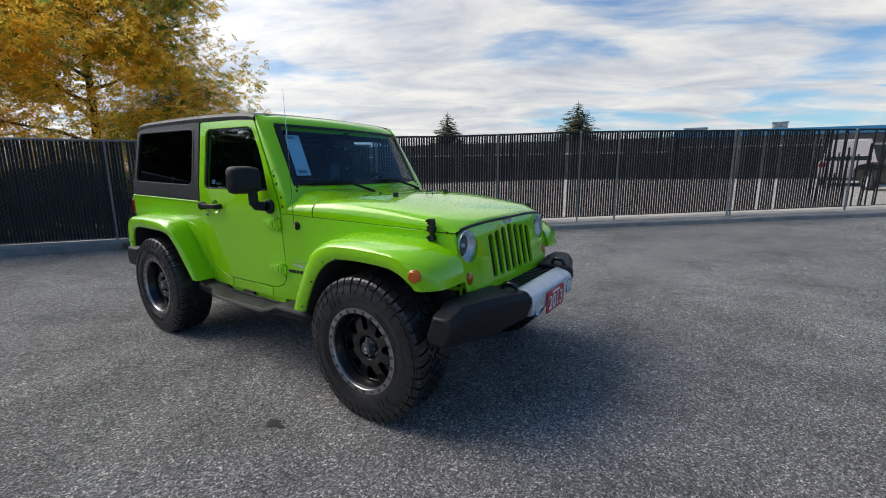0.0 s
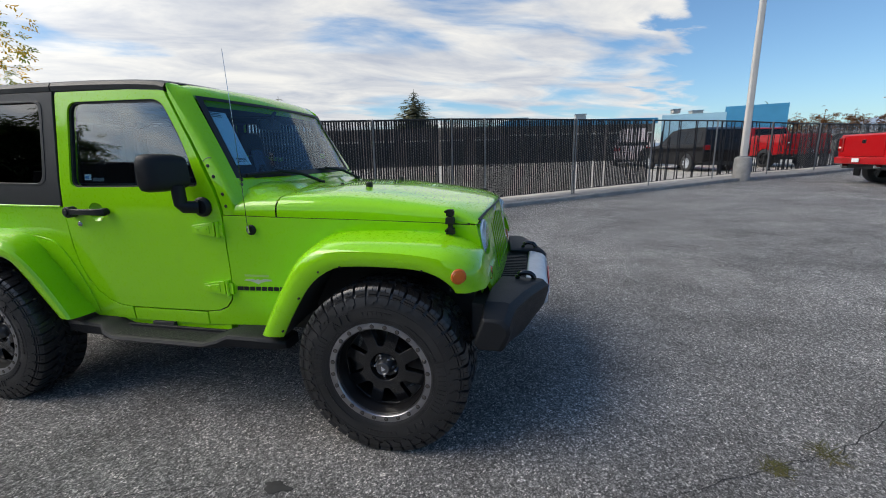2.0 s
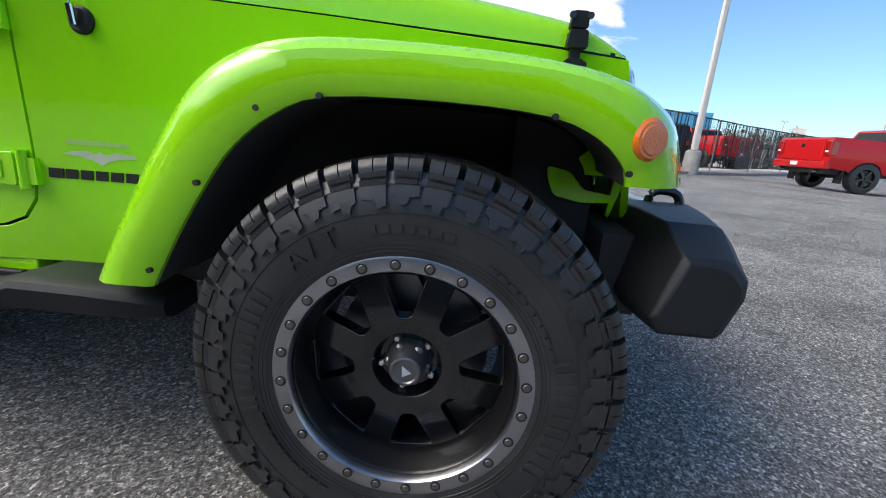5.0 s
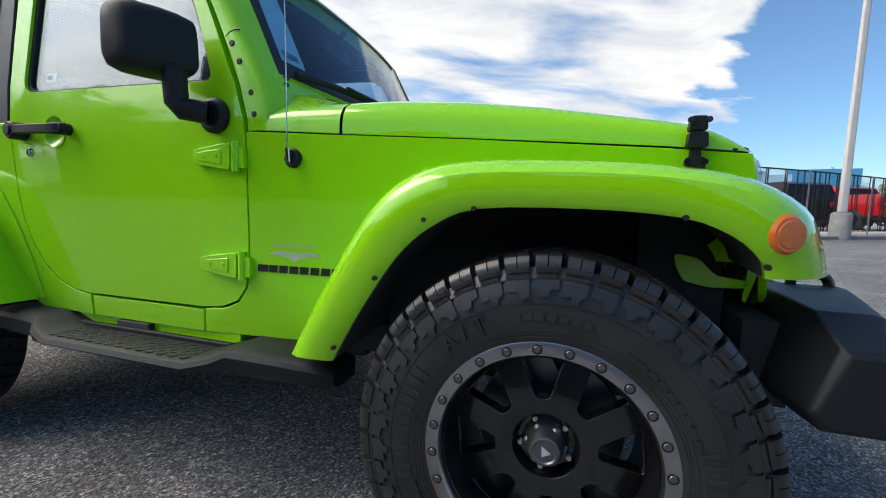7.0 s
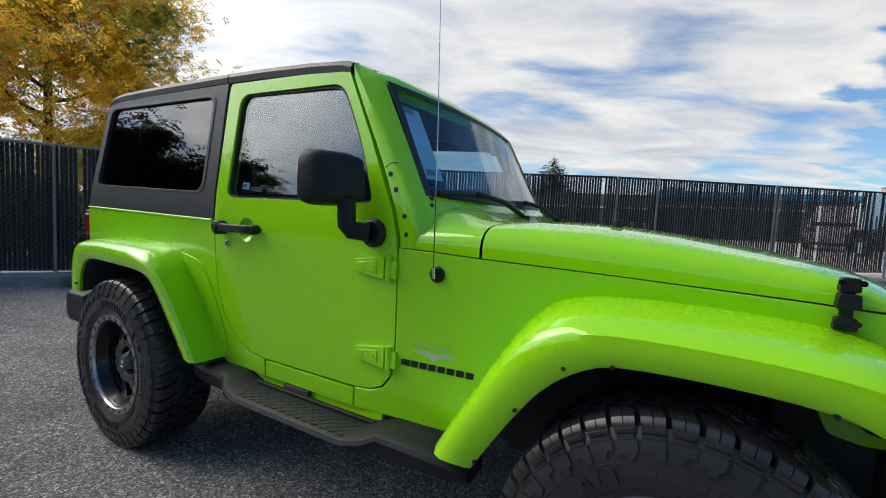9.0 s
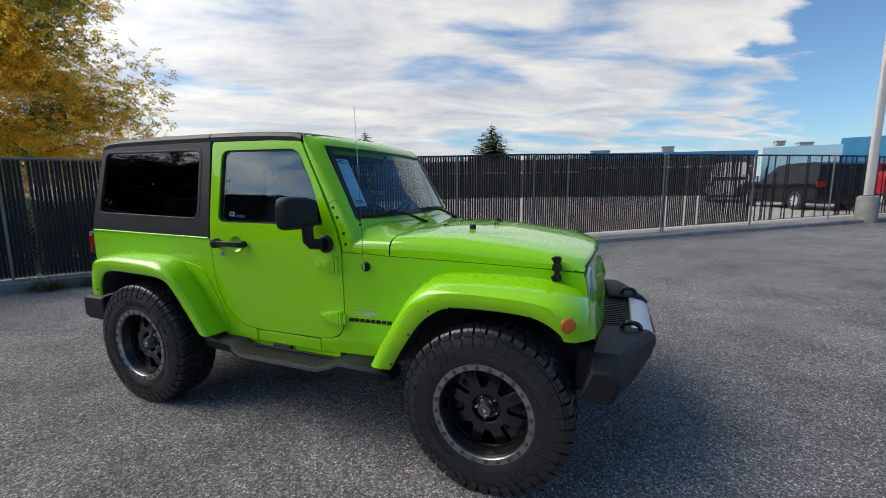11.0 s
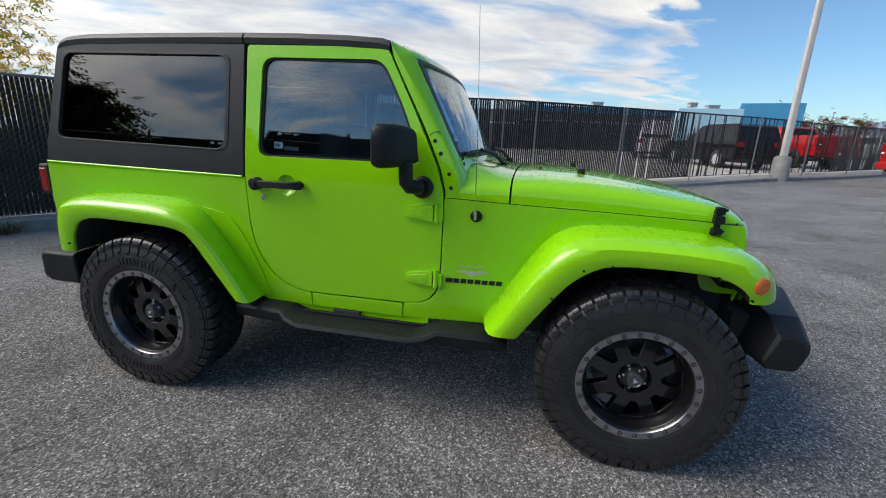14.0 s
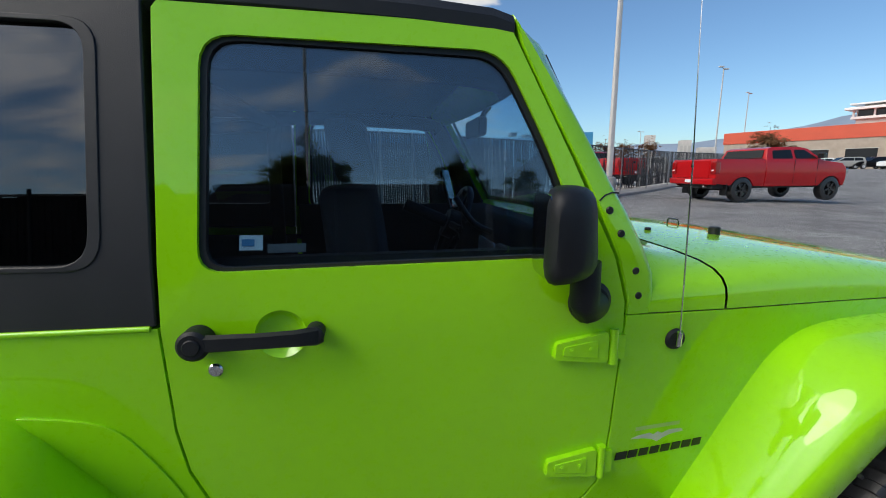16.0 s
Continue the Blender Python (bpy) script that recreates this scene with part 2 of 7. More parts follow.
def part(name, bm, material, parent=None, label="", smooth=None, bevel=0.0, segs=2):
    """Links a bmesh as one mesh object under a thing or a part. smooth: the angle in degrees up to which edges are shaded round."""
    me = bpy.data.meshes.new(name)
    bmesh.ops.recalc_face_normals(bm, faces=bm.faces[:])
    bm.to_mesh(me)
    bm.free()
    for mt in material if isinstance(material, (list, tuple)) else (material,):
        me.materials.append(mt)
    ob = new(name, me)
    if parent:
        ob.parent = parent
    if label:
        ob["label"] = label
    if bevel:
        md = ob.modifiers.new("edge", "BEVEL")
        md.width, md.segments, md.limit_method, md.angle_limit = bevel, segs, "ANGLE", radians(32)
        md.harden_normals = False
    if smooth:
        me.shade_smooth()
        me.set_sharp_from_angle(angle=radians(smooth))
    return ob


def box(bm, lo, hi, m=None):
    vs = [bm.verts.new((x, y, z)) for x in (lo[0], hi[0]) for y in (lo[1], hi[1]) for z in (lo[2], hi[2])]
    if m is not None:
        for v in vs:
            v.co = m @ v.co
    for f in ((0, 1, 3, 2), (4, 6, 7, 5), (0, 4, 5, 1), (2, 3, 7, 6), (0, 2, 6, 4), (1, 5, 7, 3)):
        bm.faces.new([vs[i] for i in f])
    return vs


def loft(bm, rings, closed=True, caps=True):
    """Skin over rings of equal length."""
    rows = [[bm.verts.new(p) for p in r] for r in rings]
    n = len(rows[0])
    for a, b in zip(rows, rows[1:]):
        for i in range(n if closed else n - 1):
            j = (i + 1) % n
            bm.faces.new((a[i], a[j], b[j], b[i]))
    if caps and closed:
        bm.faces.new(rows[0][::-1])
        bm.faces.new(rows[-1])
    return rows


def lathe(bm, profile, axis="y", segs=48, closed=False, centre=(0, 0, 0)):
    """Turn (along, radius) points round an axis."""
    rings = []
    for k in range(segs):
        a = 2 * math.pi * k / segs
        c, s = math.cos(a), math.sin(a)
        ring = []
        for u, r in profile:
            p = {"y": (r * c, u, r * s), "x": (u, r * c, r * s), "z": (r * c, r * s, u)}[axis]
            ring.append((p[0] + centre[0], p[1] + centre[1], p[2] + centre[2]))
        rings.append(ring)
    rows = [[bm.verts.new(p) for p in r] for r in rings]
    n = len(profile)
    for k in range(segs):
        a, b = rows[k], rows[(k + 1) % segs]
        for i in range(n if closed else n - 1):
            j = (i + 1) % n
            bm.faces.new((a[i], a[j], b[j], b[i]))
    bmesh.ops.remove_doubles(bm, verts=bm.verts[:], dist=1e-6)


def disc(bm, centre, axis, radius, depth, segs=24, chamfer=0.0):
    """A short round bar along an axis, from centre outwards by depth."""
    c = chamfer
    prof = [(0, 0), (0, radius), (depth - c * (1 if depth > 0 else -1), radius), (depth, radius - c), (depth, 0)]
    b2 = bmesh.new()
    lathe(b2, prof, axis, segs, centre=centre)
    merge(bm, b2)


def merge(bm, other, m=None):
    vm = {}
    for v in other.verts:
        vm[v] = bm.verts.new(m @ v.co if m is not None else v.co)
    for f in other.faces:
        try:
            bm.faces.new([vm[v] for v in f.verts])
        except ValueError:
            pass
    other.free()


def tube(bm, pts, r, segs=8, taper=None):
    """A round bar along points."""
    pts = [Vector(p) for p in pts]
    rings = []
    for i, p in enumerate(pts):
        d = (pts[min(i + 1, len(pts) - 1)] - pts[max(i - 1, 0)]).normalized()
        up = Vector((0, 0, 1)) if abs(d.z) < 0.9 else Vector((1, 0, 0))
        a = d.cross(up).normalized()
        b = d.cross(a)
        rr = r * (taper[i] if taper else 1)
        rings.append([p + rr * (math.cos(2 * math.pi * k / segs) * a + math.sin(2 * math.pi * k / segs) * b) for k in range(segs)])
    loft(bm, rings)


def smooth_line(pts, n=4):
    """Catmull-Rom through points (any dimension)."""
    pts = [np.array(p, float) for p in pts]
    out = []
    for i in range(len(pts) - 1):
        p0, p1, p2, p3 = pts[max(i - 1, 0)], pts[i], pts[i + 1], pts[min(i + 2, len(pts) - 1)]
        for k in range(n):
            t = k / n
            out.append(tuple(0.5 * (2 * p1 + (p2 - p0) * t + (2 * p0 - 5 * p1 + 4 * p2 - p3) * t * t + (3 * p1 - p0 - 3 * p2 + p3) * t ** 3)))
    out.append(tuple(pts[-1]))
    return out


def rounded(pts, r, n=4):
    """A closed outline with its corners rounded; r: one radius or one a corner."""
    out, k = [], len(pts)
    for i in range(k):
        p, a, b = Vector(pts[i]), Vector(pts[i - 1]), Vector(pts[(i + 1) % k])
        rr = r[i] if isinstance(r, (list, tuple)) else r
        if rr <= 0:
            out.append(tuple(p))
            continue
        da, db = (a - p), (b - p)
        ra, rb = min(rr, da.length * 0.45), min(rr, db.length * 0.45)
        s, e = p + da.normalized() * ra, p + db.normalized() * rb
        for j in range(n + 1):
            t = j / n
            out.append(tuple((1 - t) ** 2 * s + 2 * t * (1 - t) * p + t * t * e))
    return out


def sheet(outer, holes=(), cuts=(), xcuts=()):
    """A flat bmesh in x, z (y = 0) of an outline with holes, cut by level and upright lines so that it can be bent."""
    bm = bmesh.new()
    edges = []
    for loop in (outer, *holes):
        vs = [bm.verts.new((p[0], 0, p[1])) for p in loop]
        edges += [bm.edges.new((vs[i], vs[(i + 1) % len(vs)])) for i in range(len(vs))]
    bmesh.ops.triangle_fill(bm, use_beauty=True, edges=edges)
    for z in cuts:
        bmesh.ops.bisect_plane(bm, geom=bm.verts[:] + bm.edges[:] + bm.faces[:], plane_co=(0, 0, z), plane_no=(0, 0, 1))
    for x in xcuts:
        bmesh.ops.bisect_plane(bm, geom=bm.verts[:] + bm.edges[:] + bm.faces[:], plane_co=(x, 0, 0), plane_no=(1, 0, 0))
    return bm


def thicken(bm, by):
    """Give a sheet depth: by is a vector or a function of the vertex place."""
    faces = bm.faces[:]
    ret = bmesh.ops.extrude_face_region(bm, geom=faces)
    vs = [g for g in ret["geom"] if isinstance(g, bmesh.types.BMVert)]
    for v in vs:
        v.co += Vector(by(v.co)) if callable(by) else Vector(by)
    # the extrusion leaves the first faces in place as the outer skin
    return bm


def mesh_from(name, verts, faces, material, parent=None, label=""):
    me = bpy.data.meshes.new(name)
    me.from_pydata(verts, [], faces)
    me.materials.append(material)
    ob = new(name, me)
    if parent:
        ob.parent = parent
    if label:
        ob["label"] = label
    return ob


def lettering(name, text, size, material, m, parent, depth=0.001):
    cu = bpy.data.curves.new(name, "FONT")
    cu.body, cu.size, cu.extrude, cu.align_x, cu.align_y = text, size, depth, "CENTER", "CENTER"
    tmp = new(name, cu)
    bpy.context.view_layer.update()
    me = bpy.data.meshes.new_from_object(tmp.evaluated_get(bpy.context.evaluated_depsgraph_get()))
    bpy.data.objects.remove(tmp)
    me.transform(m)
    me.materials.clear()
    me.materials.append(material)
    ob = new(name, me)
    ob.parent = parent
    return ob



def raised(bm, text, size, m, depth):
    """Adds raised letters to a bmesh."""
    cu = bpy.data.curves.new("letters", "FONT")
    cu.body, cu.size, cu.extrude, cu.align_x, cu.align_y, cu.resolution_u = text, size, depth, "CENTER", "CENTER", 2
    tmp = new("letters", cu)
    bpy.context.view_layer.update()
    me = bpy.data.meshes.new_from_object(tmp.evaluated_get(bpy.context.evaluated_depsgraph_get()))
    bpy.data.objects.remove(tmp)
    me.transform(m)
    bm.from_mesh(me)
    bpy.data.meshes.remove(me)

# ---- ground, kerb and fence ----


def ground_z(x, y):
    u = (x + y) / math.sqrt(2) - 2.0
    w = min(u, 15.0)
    z = 0.034 * 0.5 * (w + math.sqrt(w * w + 0.5)) + 0.012 * min(max(0.0, u - 15.0), 60.0)
    # the far side of the lot falls away a little to +x
    return z - 0.045 * min(max(x - 8.2, 0.0), 8.0) * min(max((16.0 - y) / 3.0, 0.0), 1.0)


def build_ground():
    ax = [-900, -500, -260, -140, -80, -50, -34, -24] + [-18 + k * 0.75 for k in range(58)] + [27, 30, 36, 44, 54, 66, 80, 110, 150, 220, 350, 600, 900]
    vs = [(x, y, ground_z(x, y)) for y in ax for x in ax]
    n = len(ax)
    fs = [(j * n + i, j * n + i + 1, (j + 1) * n + i + 1, (j + 1) * n + i) for j in range(n - 1) for i in range(n - 1)]
    ob = mesh_from("ground", vs, fs, M_ASPHALT)
    ob.data.shade_smooth()
    tagged(ob, "worn grey asphalt parking lot with exposed stones", "ground", kind="structure")


build_ground()

# sunlight on the yard is put into this pale base colour
M_YARD = simple("sun_toned_yard", (0.46, 0.43, 0.38), 0.85, vary=0.2, scale=1.5, bump=0.4, bscale=90)
M_SLAT = simple("slat_plastic", (0.018, 0.017, 0.018), 0.62, vary=0.5, scale=2.5, spec=0.3)
M_SLATB = simple("slat_plastic_brown", (0.026, 0.024, 0.022), 0.62, vary=0.5, scale=2.5, spec=0.3)
M_WIRE = simple("zinc_wire", (0.22, 0.215, 0.205), 0.45, metal=0.4)
M_WIREDARK = simple("black_coated_wire", (0.022, 0.022, 0.023), 0.5)


def along(a, b, d):
    """The place d metres from a towards b, and the way there."""
    t = Vector((b[0] - a[0], b[1] - a[1], 0)).normalized()
    return Vector((a[0], a[1], 0)) + t * d, t


def kerb_line(name, a, b, off, width, h=0.15):
    """A concrete strip under the fence, its front face off metres towards the lot."""
    L = math.dist(a, b)
    n = max(2, int(L / 1.5))
    bm = bmesh.new()
    rings = []
    for i in range(n + 1):
        p, t = along(a, b, L * i / n)
        out = Vector((t.y, -t.x, 0))
        f, r = p + out * off, p - out * (width - off)
        zf, zr = ground_z(f.x, f.y), ground_z(r.x, r.y)
        wob = 0.006 * math.sin(i * 2.3)
        rings.append([(f.x, f.y, zf - 0.1), (f.x, f.y, zf + h - 0.02 + wob), (f.x - out.x * 0.02, f.y - out.y * 0.02, zf + h + wob), (r.x, r.y, zf + h + wob), (r.x, r.y, min(zr, zf) - 0.1)])
    loft(bm, rings)
    return tagged(part(name, bm, M_CONC, smooth=30), "weathered pale concrete kerb under the fence", "kerb", kind="structure")


def fence_run(fence, a, b, first, keep, height, base, singles, brown=False, pitch=0.075, share_w=0.385, span=2.97, drop=0.0, wire=None, extra=()):
    """One straight run: posts, rails, chain link and upright slats. keep(d) gives the share of slats still in place at d metres."""
    rnd = random.Random(int(abs(a[0]) * 100 + abs(b[1]) * 10))
    L = math.dist(a, b)
    _, t = along(a, b, 0)
    out = Vector((t.y, -t.x, 0))
    ang = math.atan2(t.y, t.x)
    wire = wire or M_WIRE
    top = lambda d: height - drop * max(0.0, d - 5.0) if d < 21 else height - drop * 16

    def zb(d):
        p, _ = along(a, b, d)
        q = p + out * 0.3
        return ground_z(q.x, q.y) + base
    # posts
    spots, d = list(extra), first
    while d < L:
        spots.append(d)
        d += span
    for d in spots:
        p, _ = along(a, b, d)
        bm = bmesh.new()
        lathe(bm, [(zb(d) - 0.15, 0.0), (zb(d) - 0.15, 0.021), (zb(d) + top(d) - 0.03, 0.021), (zb(d) + top(d) - 0.02, 0.026), (zb(d) + top(d) + 0.01, 0.020), (zb(d) + top(d) + 0.02, 0.0)], "z", 12, centre=(p.x + out.x * 0.04, p.y + out.y * 0.04, 0))
        part("post", bm, M_GALV, fence, "galvanised steel post", smooth=40)
    # top and bottom wires
    for high, r in ((True, 0.022), (False, 0.008)):
        bm = bmesh.new()
        n = max(2, int(L / 1.5))
        tube(bm, [Vector((*along(a, b, L * i / n)[0][:2], zb(L * i / n) + (top(L * i / n) - 0.01 if high else 0.05))) for i in range(n + 1)], r, 6)
        part("rail", bm, wire, fence)
    # chain link: two families of slanting wires
    vs, fs = [], []
    step, r = 0.075, 0.0021
    for s in (-1, 1):
        k = -height
        while k < L + height:
            d0, d1 = k, k + s * height * 0.95
            lo = 0.04
            if min(d0, d1) >= 0 and max(d0, d1) <= L:
                i = len(vs)
                for dd, hh in ((d0, lo), (d1, top(d1) - 0.02)):
                    p, _ = along(a, b, dd)
                    z = zb(dd) + hh
                    for ox, oz in ((-r, 0), (r, 0), (0, 1.6 * r)):
                        q = p + t * ox + out * (0.012 * s + oz)
                        vs.append((q.x, q.y, z))
                fs += [(i, i + 1, i + 4, i + 3), (i + 1, i + 2, i + 5, i + 4), (i + 2, i, i + 3, i + 5)]
            k += step
    split_v, split_f = len(vs), len(fs)
    # knuckles where neighbouring wires hook round each other, between the slats
    d = 0.06 + pitch / 2
    while d < L - 0.1:
        p, _ = along(a, b, d)
        z0, hh = zb(d), 0.07 + 0.03 * (int(d / pitch) % 2)
        while hh < top(d) - 0.05 and keep(d) > 0.6:
            i = len(vs)
            lean = rnd.uniform(-0.006, 0.006)
            for zz, dx in ((hh, -lean), (hh + 0.036, lean)):
                for ox, oz in ((-0.0034, 0.010), (0.0034, 0.010), (0, 0.018)):
                    q = p + t * (ox + dx) + out * oz
                    vs.append((q.x, q.y, z0 + zz))
            fs += [(i + 1, i + 2, i + 5, i + 4), (i + 2, i, i + 3, i + 5), (i, i + 1, i + 4, i + 3)]
            hh += 0.060
        d += pitch
    tagged(mesh_from("chain_link", vs[:split_v], fs[:split_f], wire, fence), kind="stuff")
    tagged(mesh_from("knuckle_wire", vs[split_v:], [tuple(i - split_v for i in f) for f in fs[split_f:]], M_WIRE, fence), kind="stuff")
    # slats: hollow flat strips, slightly uneven
    meshes = []
    for k in range(4):
        bm = bmesh.new()
        w, th, hgt = pitch * (share_w + 0.006 * k), 0.004, height - 0.050 - 0.002 * k
        box(bm, (-w, -th, 0), (w, th, hgt))
        me = bpy.data.meshes.new("slat")
        bm.to_mesh(me)
        bm.free()
        me.materials.append(M_SLATB if (brown and k % 2) else M_SLAT)
        meshes.append(me)
    rest_v, rest_f = [], []
    d, count = 0.06, 0
    while d < L - 0.05:
        share = keep(d)
        if rnd.random() < share:
            p, _ = along(a, b, d)
            tilt, turn, dz = rnd.gauss(0, 0.0025 if share > 0.9 else 0.018), rnd.gauss(0, 0.04), rnd.uniform(-0.002, 0.002)
            m = Matrix.Translation((p.x, p.y, zb(d) + 0.05 + dz)) @ Matrix.Rotation(ang + turn, 4, "Z") @ Matrix.Rotation(tilt, 4, "Y")
            cut = 1.0 if share > 0.9 or rnd.random() < 0.7 else rnd.uniform(0.4, 0.9)
            cut *= top(d) / height
            me = meshes[rnd.randrange(4)]
            if singles[0] <= d <= singles[1] and count < 298:
                ob = new("slat", me)
                ob.parent = fence
                ob.matrix_basis = m @ Matrix.Diagonal((1, 1, cut, 1))
                count += 1
            else:
                i = len(rest_v)
                rest_v += [tuple(m @ Vector((v.co.x, v.co.y, v.co.z * cut))) for v in me.vertices]
                rest_f += [tuple(i + j for j in f.vertices) for f in me.polygons]
        d += pitch
    if rest_v:
        tagged(mesh_from("slats", rest_v, rest_f, M_SLAT, fence), kind="stuff")


BEND = (-3.9, 4.62)
FAR_END = (27.0, 26.6)
LEFT_END = (-11.0, -6.6)


def build_yard():
    """The yard behind the fence, as far as the low blocks; its sunlit look is put into the colour."""
    L = math.dist(BEND, FAR_END)
    n, m = 24, 18
    vs = []
    for i in range(n + 1):
        p, t = along(BEND, FAR_END, -14.0 + (L + 14.0) * i / n)
        for j in range(m + 1):
            o = 0.7 + 26.0 * j / m
            x, y = p.x - t.y * o, p.y + t.x * o
            vs.append((x, y, ground_z(x, y) + 0.035))
    fs = [(i * (m + 1) + j, i * (m + 1) + j + 1, (i + 1) * (m + 1) + j + 1, (i + 1) * (m + 1) + j) for i in range(n) for j in range(m)]
    tagged(mesh_from("pavement", vs, fs, M_YARD), "pale yard behind the fence, sunlight put into its colour", "pavement", kind="structure")


def build_fences():
    build_yard()
    kerb_line("kerb_1", BEND, FAR_END, 0.52, 0.9, 0.10)
    kerb_line("kerb_2", LEFT_END, BEND, 0.30, 0.6)
    right = tagged(empty("fence", (0, 0, 0)), "chain-link fence with black privacy slats, many missing", "fence")
    fence_run(right, BEND, FAR_END, 0.12, lambda d: 0.997 if d < 8.0 else (0.97 if d < 10.0 else (0.82 if d < 11.0 else 0.30 if d < 13.6 else (0.42 if d < 18 else 0.80))), 1.95, 0.15, (2.0, 18.5), False, 0.056, 0.335, span=2.70, drop=0.027, wire=M_WIREDARK, extra=(4.66, 8.15))
    left = tagged(empty("fence", (0, 0, 0)), "chain-link fence tightly filled with dark privacy slats", "fence")
    fence_run(left, LEFT_END, BEND, math.dist(LEFT_END, (-6.38, 0.52)) % 2.97, lambda d: 0.995, 1.80, 0.12, (2.0, 20.0), True, 0.050, 0.40)


build_fences()

# ---- the green off-road car ----


def side(x, z):
    """How far the flank stands from the middle plane."""
    base = np.interp(z, [0.45, 0.72, 1.05, 1.14, 1.27, 1.70, 1.82], [0.730, 0.747, 0.768, 0.774, 0.770, 0.728, 0.712])
    return float(base - np.interp(x, [-0.6, 0.33, 0.63, 1.5, 1.7], [0, 0.016, 0.042, 0.135, 0.155]))


ZCUTS = (0.60, 0.72, 0.9, 1.05, 1.14, 1.27, 1.5, 1.7)


def flank(outer, sgn, depth=0.03, holes=(), proud=0.0, xcuts=()):
    """A body panel bent to the flank; sgn -1 is the right-hand side."""
    bm = sheet(outer, holes, ZCUTS, xcuts)
    for v in bm.verts:
        v.co.y = sgn * (side(v.co.x, v.co.z) + proud)
    return thicken(bm, (0, -sgn * depth, 0))


DOOR_REAR = [(-0.350, 0.572), (-0.43, 0.582), (-0.50, 0.612), (-0.56, 0.662), (-0.61, 0.735), (-0.642, 0.82), (-0.655, 0.92)]
DOOR_FRONT = [(0.14, 0.572), (0.215, 0.58), (0.270, 0.603), (0.305, 0.648), (0.320, 0.71), (0.325, 0.80), (0.332, 1.08)]


def body_parts(car, sgn):
    g = 0.005
    rear = [(x - g, z - g) for x, z in DOOR_REAR]
    front = [(x + g, z - g) for x, z in DOOR_FRONT]
    # panel behind the door
    arch_r = smooth_line([(-0.655, 0.525), (-0.765, 0.70), (-0.88, 0.855), (-0.98, 0.93), (-1.15, 0.950), (-1.42, 0.955), (-1.54, 0.925), (-1.63, 0.83), (-1.66, 0.70)], 3)
    q = rear + [(-0.660, 1.145), (-1.868, 1.158), (-1.895, 0.95), (-1.90, 0.70)] + arch_r[::-1] + [(-0.60, 0.50), (-0.352, 0.495)]
    part("rear_quarter_panel", flank(q, sgn), M_GREEN, car, smooth=30, bevel=0.004)
    # the pressed swage between door and flare
    swage = rounded([(-0.935, 0.980), (-0.850, 0.968), (-0.775, 0.945), (-0.735, 0.900), (-0.676, 0.797), (-0.612, 0.640), (-0.585, 0.530), (-0.640, 0.530), (-0.725, 0.670), (-0.800, 0.785), (-0.872, 0.885)], [0.01, 0.05, 0.06, 0.05, 0.05, 0.05, 0.01, 0.01, 0.02, 0.02, 0.02], 3)
    part("quarter_swage", flank(swage, sgn, 0.012, (), 0.0055), M_GREEN, car, smooth=50, bevel=0.0052, segs=3)
    # added black sheets: shade inside the door and pillar gaps put into colour
    gap_outline = [(-1.80, 0.98), (-1.80, 1.130), (0.60, 1.085), (0.60, 0.56), (0.50, 0.515), (-0.56, 0.515), (-0.66, 0.60), (-0.86, 0.93), (-1.0, 0.98)]
    part("gap_shade_sheet", flank(gap_outline, sgn, 0.004, (), -0.033), M_DARK, car)
    part("pillar_gap_shade", flank([(0.345, 1.09), (0.31, 1.09), (0.28, 1.24), (0.17, 1.47), (0.03, 1.74), (0.075, 1.74), (0.22, 1.47), (0.325, 1.24)], sgn, 0.004, (), -0.034), M_DARK, car)
    # sill below the door
    part("sill_panel", flank([(-0.347, 0.495), (0.137, 0.490), (0.137, 0.562), (-0.347, 0.564)], sgn), M_GREEN, car, smooth=30, bevel=0.003)
    # panel ahead of the door, up to the bonnet line
    arch_f = smooth_line([(0.60, 0.515), (0.73, 0.76), (0.83, 0.88), (0.94, 0.945), (1.25, 0.955), (1.46, 0.945), (1.58, 0.90), (1.635, 0.84)], 3)
    top = [(0.338, 1.104), (0.63, 1.092), (1.0, 1.080), (1.43, 1.062), (1.615, 1.050)]
    f = [(0.142, 0.490)] + front + top + [(1.635, 0.98), (1.65, 0.86)] + arch_f[::-1] + [(0.55, 0.500)]
    part("front_wing_panel", flank(f, sgn, xcuts=(0.63, 1.0, 1.3)), M_GREEN, car, smooth=30, bevel=0.004)


